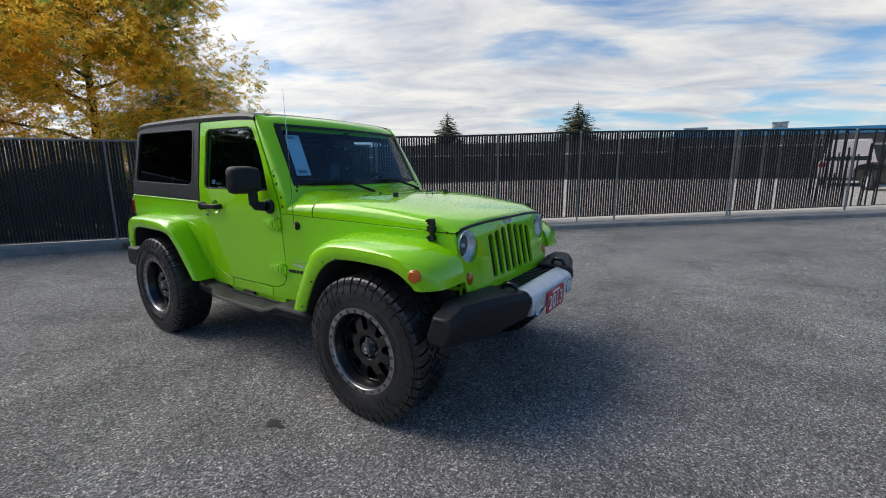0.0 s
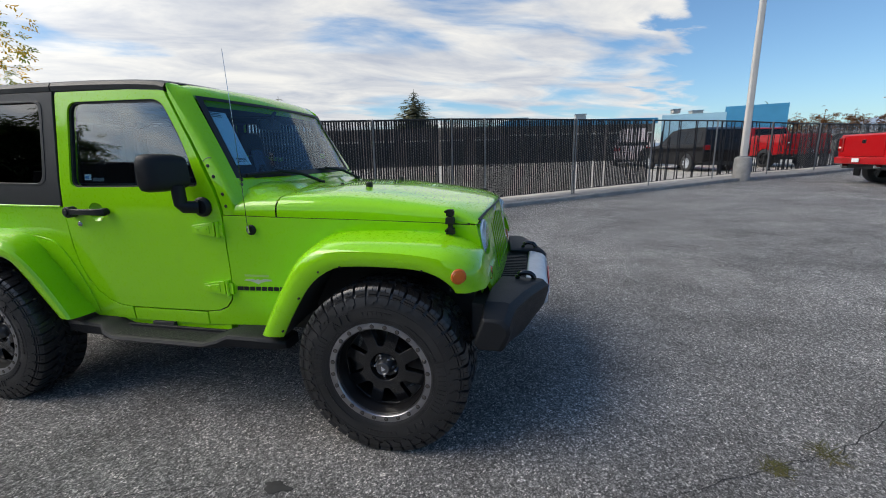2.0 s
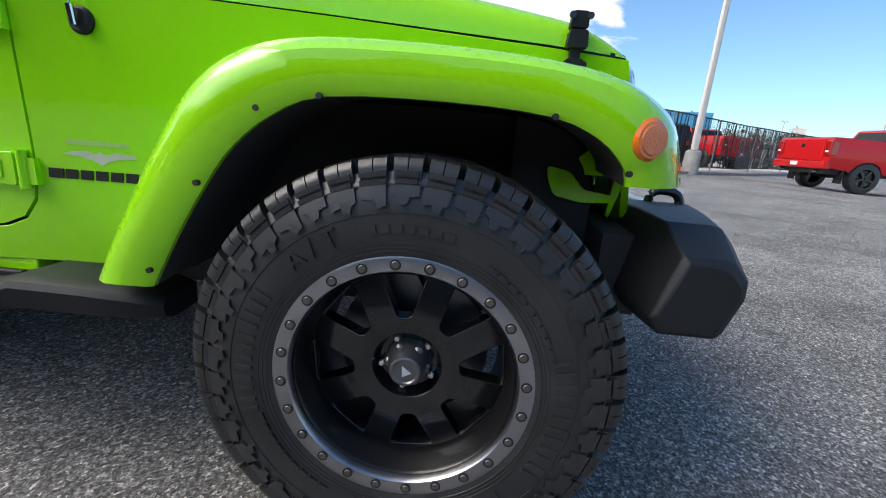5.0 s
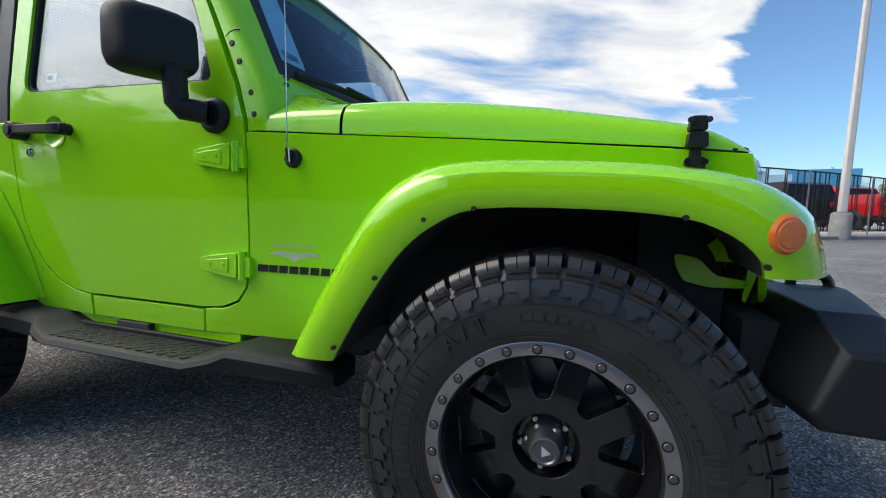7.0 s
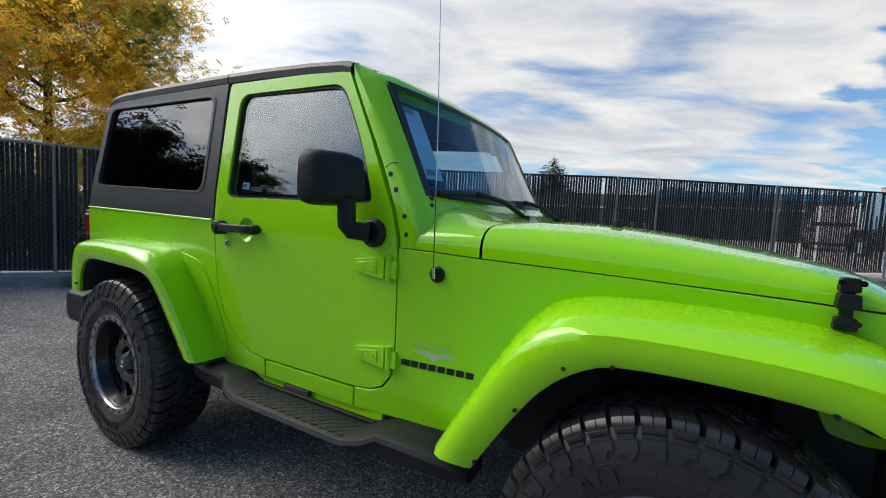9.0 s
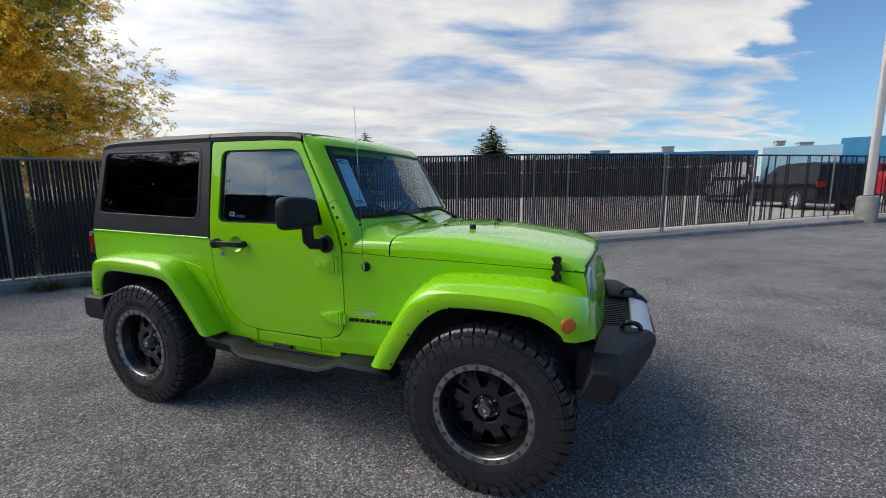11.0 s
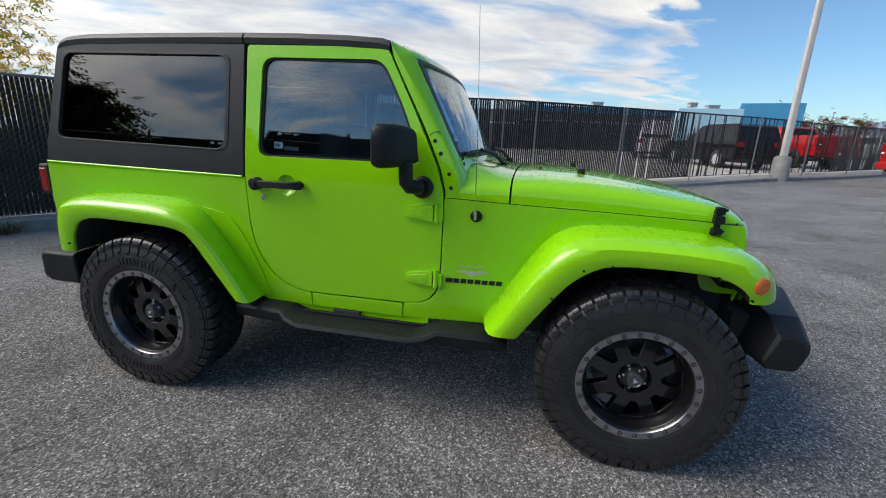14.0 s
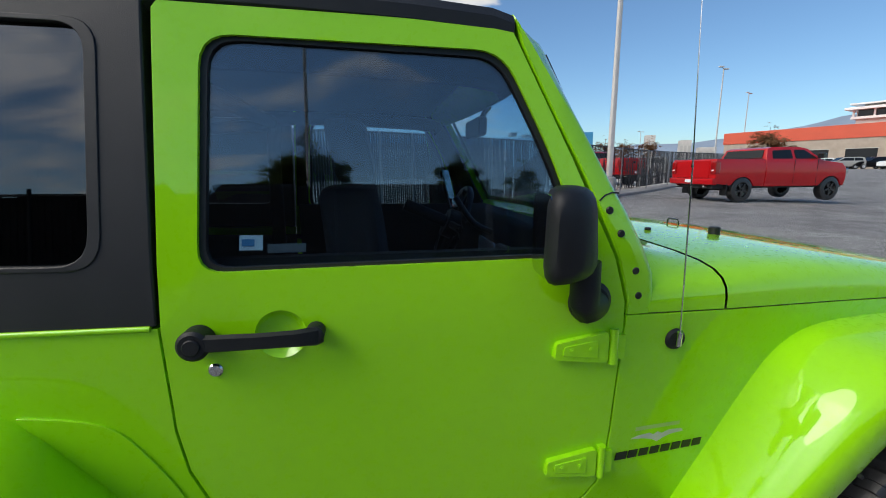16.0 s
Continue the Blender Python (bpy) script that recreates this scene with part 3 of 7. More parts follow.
def door_shape(car, sgn):
    d = DOOR_REAR + [(-0.655, 1.14), (-0.625, 1.735), (-0.615, 1.748)] + [(0.040, 1.738), (0.058, 1.724)] + [(0.190, 1.47), (0.300, 1.24), (0.328, 1.14)] + DOOR_FRONT[::-1]
    hole = rounded([(-0.580, 1.250), (-0.548, 1.694), (0.034, 1.686), (0.152, 1.462), (0.222, 1.250)], [0.05, 0.06, 0.06, 0.2, 0.03], 5)
    bowl = [(-0.435 + 0.050 * math.cos(2 * math.pi * q / 28), 1.118 + 0.050 * math.sin(2 * math.pi * q / 28)) for q in range(28)]
    door = part("door", flank(d, sgn, 0.045, (hole, bowl)), M_GREEN, car, "lime green door with framed window", smooth=30, bevel=0.004)

    def inset(pts, k):
        c = np.mean(pts, axis=0)
        return [tuple(c + (np.array(p) - c) * (1 - k / np.linalg.norm(np.array(p) - c))) for p in pts]
    # rubber seal round the pane, then the pane
    part("window_seal", flank(inset(hole, -0.004), sgn, 0.016, (inset(hole, 0.013),), -0.010), M_SEAL, door, smooth=30)
    pane = part("window_pane", flank(inset(hole, 0.010), sgn, 0.005, (), -0.018), M_DOORGLASS, door, "dark tinted side window", smooth=30)
    inner = [(-0.34, 0.60), (-0.50, 0.64), (-0.60, 0.76), (-0.625, 0.92), (-0.63, 1.268), (0.23, 1.262), (0.29, 1.10), (0.29, 0.70), (0.24, 0.61)]
    part("door_trim", flank(inner, sgn, 0.03, (), -0.048), M_CLOTH, door, "black inner door panel", smooth=30)
    part("frame_trim", flank([(-0.640, 1.262), (-0.612, 1.738), (0.030, 1.730), (0.186, 1.47), (0.296, 1.24), (0.300, 1.225)], sgn, 0.008, (inset(hole, -0.006),), -0.047), M_CLOTH, door, "black inner window frame", smooth=30)
    if sgn < 0:
        part("window_sticker", flank([(-0.508, 1.288), (-0.506, 1.318), (-0.462, 1.317), (-0.464, 1.287)], sgn, 0.0008, (), -0.0235), M_STICKER, door, "small pale blue window sticker")
        part("sticker_print", flank([(-0.503, 1.296), (-0.502, 1.310), (-0.478, 1.3095), (-0.479, 1.2955)], sgn, 0.0008, (), -0.0222), M_BLUEINK, door)
        part("sticker_strip", flank([(-0.455, 1.281), (-0.454, 1.299), (-0.380, 1.298), (-0.381, 1.280)], sgn, 0.0008, (), -0.0235), M_GREYPRINT, door, "grey printed window strip")
    # shallow bowl behind the handle
    y = sgn * side(-0.455, 1.118)
    bm = bmesh.new()
    lathe(bm, [(-0.024 * sgn, 0.0), (-0.023 * sgn, 0.016), (-0.018 * sgn, 0.032), (-0.008 * sgn, 0.045), (0.0, 0.0515)], "y", 32, centre=(-0.435, sgn * side(-0.435, 1.118), 1.118))
    part("handle_recess", bm, M_GREEN, door, smooth=50)
    bm = bmesh.new()
    y0 = side(-0.47, 1.12)
    ring = []
    for x, yy, h in [(-0.600, 0.040, 0.018), (-0.56, 0.046, 0.0175), (-0.47, 0.049, 0.0165), (-0.40, 0.047, 0.0175), (-0.362, 0.040, 0.020), (-0.350, 0.026, 0.019)]:
        ring.append([(x, sgn * (y0 + yy - 0.010), 1.121 - h), (x, sgn * (y0 + yy), 1.121 - h * 0.7), (x, sgn * (y0 + yy), 1.121 + h * 0.7), (x, sgn * (y0 + yy - 0.010), 1.121 + h)])
    loft(bm, ring)
    disc(bm, (-0.587, sgn * (y0 - 0.002), 1.119), "y", 0.030, sgn * 0.048, 28, 0.006)
    disc(bm, (-0.587, sgn * (y0 + 0.046), 1.119), "y", 0.016, sgn * 0.005, 20, 0.002)
    disc(bm, (-0.366, sgn * (y0 - 0.002), 1.122), "y", 0.019, sgn * 0.038, 20, 0.004)
    part("door_handle", bm, M_PLASTIC, door, "black grab door handle", smooth=40)
    bm = bmesh.new()
    disc(bm, (-0.566, sgn * (side(-0.566, 1.05) - 0.004), 1.050), "y", 0.0145, sgn * 0.010, 24, 0.003)
    box(bm, (-0.568, min(sgn * (side(-0.566, 1.05) + 0.006), sgn * (side(-0.566, 1.05) + 0.0075)), 1.043), (-0.564, max(sgn * (side(-0.566, 1.05) + 0.006), sgn * (side(-0.566, 1.05) + 0.0075)), 1.057))
    part("door_lock", bm, M_CHROME, door, smooth=40)
    # two hinges
    for zc in (1.030, 0.712):
        bm = bmesh.new()
        y0 = side(0.25, zc)
        o = rounded([(0.155, zc - 0.018), (0.160, zc + 0.022), (0.275, zc + 0.040), (0.290, zc + 0.040), (0.290, zc - 0.034), (0.272, zc - 0.034)], 0.008, 3)
        s = sheet(o)
        for v in s.verts:
            v.co.y = sgn * (side(v.co.x, zc) - 0.002)
        thicken(s, (0, sgn * 0.019, 0))
        merge(bm, s)
        o = rounded([(0.175, zc - 0.008), (0.178, zc + 0.014), (0.262, zc + 0.024), (0.262, zc - 0.020)], 0.005, 2)
        s = sheet(o)
        for v in s.verts:
            v.co.y = sgn * (side(v.co.x, zc) + 0.016)
        thicken(s, (0, sgn * 0.004, 0))
        merge(bm, s)
        hinge = part("hinge", bm, M_GREEN, door, smooth=30, bevel=0.003)
        bm = bmesh.new()
        lathe(bm, [(zc - 0.040, 0.0), (zc - 0.040, 0.011), (zc + 0.046, 0.011), (zc + 0.046, 0.0)], "z", 16, centre=(0.305, sgn * (side(0.305, zc) + 0.010), 0))
        box(bm, (0.298, min(sgn * (side(0.3, zc) - 0.004), sgn * (side(0.3, zc) + 0.012)), zc - 0.030), (0.335, max(sgn * (side(0.3, zc) - 0.004), sgn * (side(0.3, zc) + 0.012)), zc + 0.030))
        part("hinge_knuckle", bm, M_GREEN, door, smooth=40)
        for xb in (0.196, 0.244):
            bm = bmesh.new()
            disc(bm, (xb, sgn * (side(xb, zc) + 0.018), zc + 0.004), "y", 0.0062, sgn * 0.004, 12)
            disc(bm, (xb, sgn * (side(xb, zc) + 0.018), zc + 0.004), "y", 0.0032, sgn * 0.0055, 6)
            part("hinge_bolt", bm, M_GREEN, door)
    # outside mirror: housing, neck, foot
    bm = bmesh.new()
    yi, yo = 0.795, 0.955
    rings = []
    for y, x0, x1, sz in ((0.792, 0.125, 0.205, 0.070), (0.800, 0.105, 0.225, 0.086), (0.830, 0.090, 0.212, 0.094), (0.870, 0.075, 0.192, 0.096), (0.915, 0.060, 0.168, 0.095), (0.940, 0.058, 0.145, 0.088), (0.953, 0.066, 0.120, 0.070)):
        o = rounded([(x0, -sz), (x0 + 0.004, sz), (x1 - 0.012, sz * 0.92), (x1, -sz * 0.80)], 0.040, 4)
        rings.append([(px, sgn * y, 1.322 + pz) for px, pz in o])
    loft(bm, rings)
    mir = part("door_mirror", bm, M_PLASTIC, door, "black plastic outside mirror housing", smooth=50)
    bm = bmesh.new()
    o = rounded([(-0.060, -0.078), (-0.060, 0.078), (0.060, 0.078), (0.060, -0.078)], 0.03, 4)
    loft(bm, [[(0.058 - 0.25 * (py) * 0.4 + 0.003 * s2 + 0.012, sgn * (0.875 + py), 1.322 + pz) for py, pz in o] for s2 in (0, 1)])
    part("mirror_glass", bm, M_CHROME, mir)
    bm = bmesh.new()
    tube(bm, [(0.180, sgn * 0.842, 1.260), (0.182, sgn * 0.842, 1.205), (0.183, sgn * 0.840, 1.172), (0.192, sgn * 0.832, 1.155), (0.236, sgn * 0.790, 1.150)], 0.031, 14)
    part("mirror_arm", bm, M_PLASTIC, mir, smooth=50)
    bm = bmesh.new()
    disc(bm, (0.236, sgn * (side(0.236, 1.148) - 0.003), 1.148), "y", 0.050, sgn * 0.026, 28, 0.012)
    part("mirror_foot", bm, M_PLASTIC, mir, smooth=40)


def flare_parts(car, sgn):
    """Wheel-arch flares: a ledge out from the flank, a rounded edge and a face down to the opening."""
    A = [(0.543, 0.530), (0.634, 0.685), (0.735, 0.850), (0.81, 0.950), (0.90, 1.006), (1.03, 1.026), (1.25, 1.026), (1.43, 1.015), (1.555, 0.990), (1.644, 0.934), (1.676, 0.872), (1.692, 0.806)]
    D = [(0.708, 0.532), (0.775, 0.640), (0.845, 0.745), (0.900, 0.815), (0.968, 0.870), (1.06, 0.906), (1.26, 0.912), (1.42, 0.902), (1.500, 0.874), (1.545, 0.838), (1.558, 0.818), (1.563, 0.802)]
    YO = [0.900, 0.92, 0.932, 0.937, 0.937, 0.937, 0.937, 0.937, 0.934, 0.924, 0.912, 0.905]
    YI = [side(x, z) - 0.01 for x, z in A[:-3]] + [0.608, 0.612, 0.618]
    parts = [("front_flare", A, D, YO, YI, [0.0] * len(A))]
    A = [(-0.618, 0.527), (-0.717, 0.670), (-0.790, 0.780), (-0.862, 0.880), (-0.905, 0.938), (-0.965, 0.985), (-1.06, 1.012), (-1.25, 1.022), (-1.45, 1.022), (-1.60, 1.010), (-1.68, 0.985), (-1.715, 0.93), (-1.73, 0.84), (-1.735, 0.72)]
    D = [(-0.690, 0.537), (-0.762, 0.648), (-0.832, 0.762), (-0.885, 0.846), (-0.930, 0.880), (-1.00, 0.897), (-1.10, 0.903), (-1.25, 0.907), (-1.40, 0.910), (-1.47, 0.903), (-1.53, 0.880), (-1.565, 0.845), (-1.59, 0.79), (-1.605, 0.715)]
    YO = [0.892, 0.902, 0.914, 0.926, 0.932, 0.937, 0.937, 0.937, 0.937, 0.937, 0.935, 0.932, 0.93, 0.925]
    YI = [side(x, z) - 0.01 for x, z in A]
    parts.append(("rear_flare", A, D, YO, YI, [0.02, 0.04, 0.048, 0.046, 0.034, 0.016] + [0.0] * 8))
    for name, A, D, YO, YI, LEAD in parts:
        front = name == "front_flare"
        rows = []
        for a, d, yo, yi, lead in zip(A, D, YO, YI, LEAD):
            a, d = np.array(a), np.array(d)
            w = max(0.0, min(1.0, (a[0] - 1.5) / 0.2)) if front else 0.0
            ring = []
            for f, f2, y in ((0.0, 0.0, yi), (0.04, 0.0, yi + 0.3 * (yo - yi)), (0.14, 0.04, yi + 0.70 * (yo - yi)), (0.27, 0.20, yi + (0.92 - 0.12 * w) * (yo - yi)), (0.42, 0.36, yo - 0.002 - 0.03 * w), (0.62, 0.62, yo - 0.006 * w), (0.93, 0.93, yo - 0.004), (1.0, 1.0, yo - 0.010), (0.995, 0.995, yo - 0.022)):
                p = a + (d - a) * (f * (1 - w) + f2 * w)
                # the crease stands a little ahead of the joint
                ring.append((p[0] + lead * float(np.interp(f, [0, 0.04, 0.14, 0.27, 0.42, 0.62, 1.0], [0, 0.35, 0.8, 1.0, 0.85, 0.4, 0])), y, p[1]))
            rows.append(ring)
        n = len(rows[0])
        cols = [smooth_line([r[i] for r in rows], 3) for i in range(n)]
        bm = bmesh.new()
        rings = [[(c[k][0], sgn * c[k][1], c[k][2]) for c in cols] for k in range(len(cols[0]))]
        loft(bm, rings, closed=False)
        grid = [[v for v in bm.verts][k * n:(k + 1) * n] for k in range(len(rings))]
        # close the two feet
        for e in (grid[0], grid[-1]):
            bm.faces.new(e)
        if front:
            # inner wall of the nose, next to the grille
            nose = [(r[0], (d[0], y, d[1])) for r, (d, y) in ((rows[k], (D[k], YI[k])) for k in range(9, 12))]
            wall = bmesh.new()
            loft(wall, [[(p[0], sgn * p[1], p[2]) for p in pair] for pair in nose], closed=False)
            part("flare_nose", wall, M_GREEN, car)
        liner = bmesh.new()
        loft(liner, [[r[-1], (r[-1][0], sgn * 0.70, r[-1][2] + 0.015)] for r in rings], closed=False)
        part("flare_liner", liner, M_DARK, car)
        flare = part(name, bm, M_GREEN, car, "lime green painted wheel-arch flare", smooth=38)
        bolts = [(0.741, 0.578), (0.841, 0.746), (0.951, 0.877), (1.056, 0.903), (1.43, 0.899)] if front else [(-0.765, 0.655), (-0.865, 0.815), (-1.60, 0.76)]
        for x, z in bolts + ([(1.556, 0.822)] if front else []):
            bm = bmesh.new()
            disc(bm, (x - 0.004 if x > -1.5 else x - 0.01, sgn * 0.928, z + 0.003), "y", 0.0052, sgn * 0.008, 10)
            part("flare_clip", bm, M_SEAL, flare)
    # amber side marker
    bm = bmesh.new()
    disc(bm, (0, 0, 0), "y", 0.034, sgn * 0.011, 32, 0.005)
    disc(bm, (0, 0, 0), "y", 0.0285, sgn * 0.0128, 32, 0.006)
    bm.transform(Matrix.Translation((1.580, sgn * 0.9085, 0.880)) @ Matrix.Rotation(-sgn * radians(24), 4, "Z"))
    part("side_marker", bm, M_AMBER, car, "round amber side marker lamp", smooth=40)
    # wheel house, black inside
    for x0, x1, arch_pts in ((0.56, 1.66, [(0.64, 0.50), (0.78, 0.76), (0.90, 0.875), (1.02, 0.915), (1.25, 0.92), (1.46, 0.91), (1.55, 0.86), (1.60, 0.76)]), (-1.82, -0.60, [(-0.67, 0.51), (-0.775, 0.67), (-0.885, 0.83), (-0.99, 0.90), (-1.20, 0.925), (-1.42, 0.925), (-1.53, 0.89), (-1.60, 0.70)])):
        bm = bmesh.new()
        loft(bm, [[(x, sgn * side(x, z) - sgn * 0.01, z), (x, sgn * 0.3, z + 0.02)] for x, z in smooth_line(arch_pts, 3)], closed=False)
        part("wheel_house", bm, M_DARK, car)
        bm = bmesh.new()
        box(bm, (x0 + 0.1, min(sgn * 0.30, sgn * 0.46), 0.38), (x1 - 0.1, max(sgn * 0.30, sgn * 0.46), 0.98))
        part("frame_rail", bm, M_DARK, car)


def step_parts(car, sgn):
    bm = bmesh.new()
    rings = []
    for x, zt, yo in [(-0.775, 0.480, 0.78), (-0.74, 0.496, 0.815), (-0.60, 0.502, 0.835), (-0.475, 0.500, 0.842), (-0.43, 0.480, 0.872), (-0.36, 0.458, 0.885), (0.22, 0.458, 0.885), (0.30, 0.478, 0.872), (0.345, 0.498, 0.852), (0.50, 0.497, 0.850), (0.62, 0.490, 0.842), (0.665, 0.474, 0.815)]:
        zb = 0.418
        rings.append([(x, sgn * 0.70, zt), (x, sgn * (yo - 0.03), zt), (x, sgn * (yo - 0.008), zt - 0.008), (x, sgn * yo, zt - 0.022), (x, sgn * (yo - 0.006), zb + 0.012), (x, sgn * (yo - 0.03), zb), (x, sgn * 0.70, zb + 0.005)])
    loft(bm, rings)
    step = part("side_step", bm, M_PLASTIC, car, "black plastic running board with studded tread", smooth=35)
    # fine crossed bars, slot shade put into their colour; raised border on the inner side
    bm = bmesh.new()
    for i in range(27):
        for j in range(6):
            x = -0.345 + i * 0.0212 + (0.005 if j % 2 else 0)
            y = sgn * (0.766 + j * 0.0182)
            a = 0.75 if (i + j) % 2 else -0.75
            box(bm, (-0.0092, -0.0019, 0), (0.0092, 0.0019, 0.0022), Matrix.Translation((x, y, 0.4572)) @ Matrix.Rotation(a, 4, "Z"))
    part("slot_shade_bar", bm, M_SEAL, step, "fine crossed bars, shade of tread slots put into colour")
    bm = bmesh.new()
    box(bm, (-0.395, min(sgn * 0.728, sgn * 0.748), 0.450), (0.262, max(sgn * 0.728, sgn * 0.748), 0.472))
    part("tread_border", bm, M_PLASTIC, step, bevel=0.004)
    bm = bmesh.new()
    box(bm, (-0.232, min(sgn * 0.690, sgn * 0.734), 0.450), (-0.088, max(sgn * 0.690, sgn * 0.734), 0.490))
    part("step_bracket", bm, M_DARK, step, bevel=0.003)
    bm = bmesh.new()
    box(bm, (-0.62, min(sgn * 0.660, sgn * 0.712), 0.430), (0.27, max(sgn * 0.660, sgn * 0.712), 0.545))
    part("sill", bm, M_GREEN, car, "lime green inner sill", bevel=0.004)


def screen_parts(car):
    """Windscreen frame, glass, wipers."""
    for sgn in (-1, 1):
        lv = lambda z, t: float(np.interp(z, [p[0] for p in t], [p[1] for p in t]))
        seam = ((1.108, 0.340), (1.14, 0.339), (1.24, 0.311), (1.367, 0.254), (1.455, 0.209), (1.584, 0.138), (1.70, 0.078), (1.766, 0.060))
        edge = ((1.108, 0.412), (1.20, 0.405), (1.262, 0.378), (1.347, 0.332), (1.373, 0.315), (1.531, 0.222), (1.651, 0.144), (1.70, 0.110), (1.737, 0.080), (1.755, 0.068), (1.766, 0.064))
        face = ((1.108, 0.474), (1.20, 0.427), (1.262, 0.394), (1.34, 0.352), (1.538, 0.248), (1.669, 0.178), (1.719, 0.150), (1.745, 0.112), (1.760, 0.082), (1.766, 0.068))
        rings = []
        for z in (1.106, 1.14, 1.20, 1.24, 1.27, 1.31, 1.35, 1.38, 1.44, 1.50, 1.56, 1.62, 1.68, 1.70, 1.72, 1.735, 1.748, 1.758, 1.765):
            xs, xe, xf = lv(z, seam), lv(z, edge), lv(z, face)
            yo, yi = side(xs, z) - 0.003, lv(z, ((1.106, 0.672), (1.766, 0.636)))
            if z > 1.75:
                yo -= (z - 1.75) * 0.8
            rings.append([(xs, sgn * (yo - 0.05), z), (xs, sgn * (yo - 0.004), z), (xs + 0.004, sgn * yo, z), (xs + 0.75 * (xe - xs), sgn * (yo - 0.001), z), (xe - 0.002, sgn * (yo - 0.010), z), (xe + 0.3 * (xf - xe), sgn * (yo - 0.35 * (yo - yi)), z), (xe + 0.78 * (xf - xe), sgn * (yi + 0.25 * (yo - yi)), z), (xf, sgn * yi, z), (xf - 0.03, sgn * (yi - 0.004), z - 0.006)])
        bm = bmesh.new()
        loft(bm, rings)
        pil = part("screen_pillar", bm, M_GREEN, car, smooth=42)
        for x, z in ((0.283, 1.352), (0.312, 1.299), (0.354, 1.211), (0.365, 1.151)):
            bm = bmesh.new()
            disc(bm, (x, sgn * (side(x, z) - 0.005), z), "y", 0.0090, sgn * 0.006, 12, 0.002)
            part("pillar_bolt", bm, M_SEAL, pil)
        for x, y, z in ((0.394, 0.664, 1.253), (0.386, 0.650, 1.278)):
            bm = bmesh.new()
            disc(bm, (x, sgn * y, z), "x", 0.0085, 0.014, 12, 0.002)
            part("pillar_bolt", bm, M_SEAL, pil)
        bm = bmesh.new()
        loft(bm, [[(lv(z, seam) - 0.03, sgn * (side(lv(z, seam), z) - 0.058), z), (lv(z, face) - 0.035, sgn * (lv(z, ((1.106, 0.672), (1.766, 0.636))) - 0.012), z), (lv(z, face) - 0.05, sgn * (lv(z, ((1.106, 0.672), (1.766, 0.636))) - 0.03), z), (lv(z, seam) - 0.04, sgn * (side(lv(z, seam), z) - 0.085), z)] for z in (1.10, 1.25, 1.40, 1.55, 1.72)])
        part("pillar_trim", bm, M_CLOTH, car, "black inner pillar trim", smooth=40)
        # the seam above the hinge plate
        bm = bmesh.new()
        tube(bm, [(x, sgn * (side(x, z) - 0.0035), z) for x, z in ((0.258, 1.374), (0.272, 1.386), (0.290, 1.392), (0.306, 1.390))], 0.0022, 6)
        part("hinge_seam", bm, M_SEAL, pil)
    wb, wt = 0.66, 0.635
    lean = Vector((0.128 - 0.462, 0, 1.760 - 1.125))
    P = lambda f, y, d=0.0: (0.462 + lean.x * f - 0.88 * d, y, 1.125 + lean.z * f - 0.47 * d)
    bm = bmesh.new()
    rings = []
    for y in np.linspace(-0.665, 0.665, 13):
        bow = 0.062 * (1 - (y / 0.665) ** 2) - 0.034 * max(0.0, (abs(y) - 0.55) / 0.115)
        rings.append([(P(0.895, y)[0] + bow, y, P(0.895, y)[2]), (P(0.93, y)[0] + bow, y, P(0.93, y)[2]), (0.117 + bow * 0.8, y, 1.746 + bow * 0.15), (0.076 + bow * 0.5, y, 1.764 + bow * 0.25), (0.061, y, 1.767 + bow * 0.3), (0.061, y, 1.725), (P(0.895, y)[0] + bow - 0.05, y, P(0.895, y)[2] - 0.03)])
    loft(bm, rings)
    part("screen_header", bm, M_GREEN, car, smooth=35, bevel=0.008)
    bm = bmesh.new()
    rings = []
    for y in np.linspace(-0.69, 0.69, 13):
        bow = 0.055 * (1 - (y / 0.69) ** 2)
        rings.append([(P(0.0, y)[0] + bow, y, P(0, y)[2] - 0.01), (P(0.22, y)[0] + bow + 0.006, y, P(0.22, y)[2]), (P(0.26, y)[0] + bow, y, P(0.26, y)[2]), (P(0.25, y)[0] + bow - 0.06, y, P(0.25, y)[2] - 0.03), (0.40 + bow, y, 1.10)])
    loft(bm, rings)
    part("screen_sill", bm, M_GREEN, car, smooth=35, bevel=0.008)
    for name, f0, f1, y1, mt, d in (("windscreen", 0.24, 0.915, 0.655, M_SCREEN, 0.0),):
        bm = bmesh.new()
        rings = []
        for y in np.linspace(-1, 1, 13):
            b0 = 0.060 * (1 - y * y)
            lo, hi = P(f0, y * 0.668, d), P(f1, y * 0.630, d)
            rings.append([(lo[0] + b0, lo[1], lo[2]), (hi[0] + b0, hi[1], hi[2]), (hi[0] + b0 - 0.005, hi[1], hi[2] - 0.002), (lo[0] + b0 - 0.005, lo[1], lo[2] - 0.002)])
        loft(bm, rings)
        ws = part(name, bm, mt, car, "tinted windscreen", smooth=40)
    # black border round the glass
    bowed = lambda y: 0.060 * (1 - (y / 0.668) ** 2)
    for sgn in (-1, 1):
        bm = bmesh.new()
        rings = []
        for f in np.linspace(0.245, 0.912, 5):
            yy = 0.668 - 0.038 * (f - 0.24) / 0.675
            p = P(f, 0, -0.0025)
            rings.append([(p[0] + bowed(k), sgn * k, p[2]) for k in (yy, yy - 0.034)] + [(p[0] + bowed(k) - 0.0015, sgn * k, p[2] - 0.001) for k in (yy - 0.034, yy)])
        loft(bm, rings)
        part("screen_seal", bm, M_SEAL, ws)
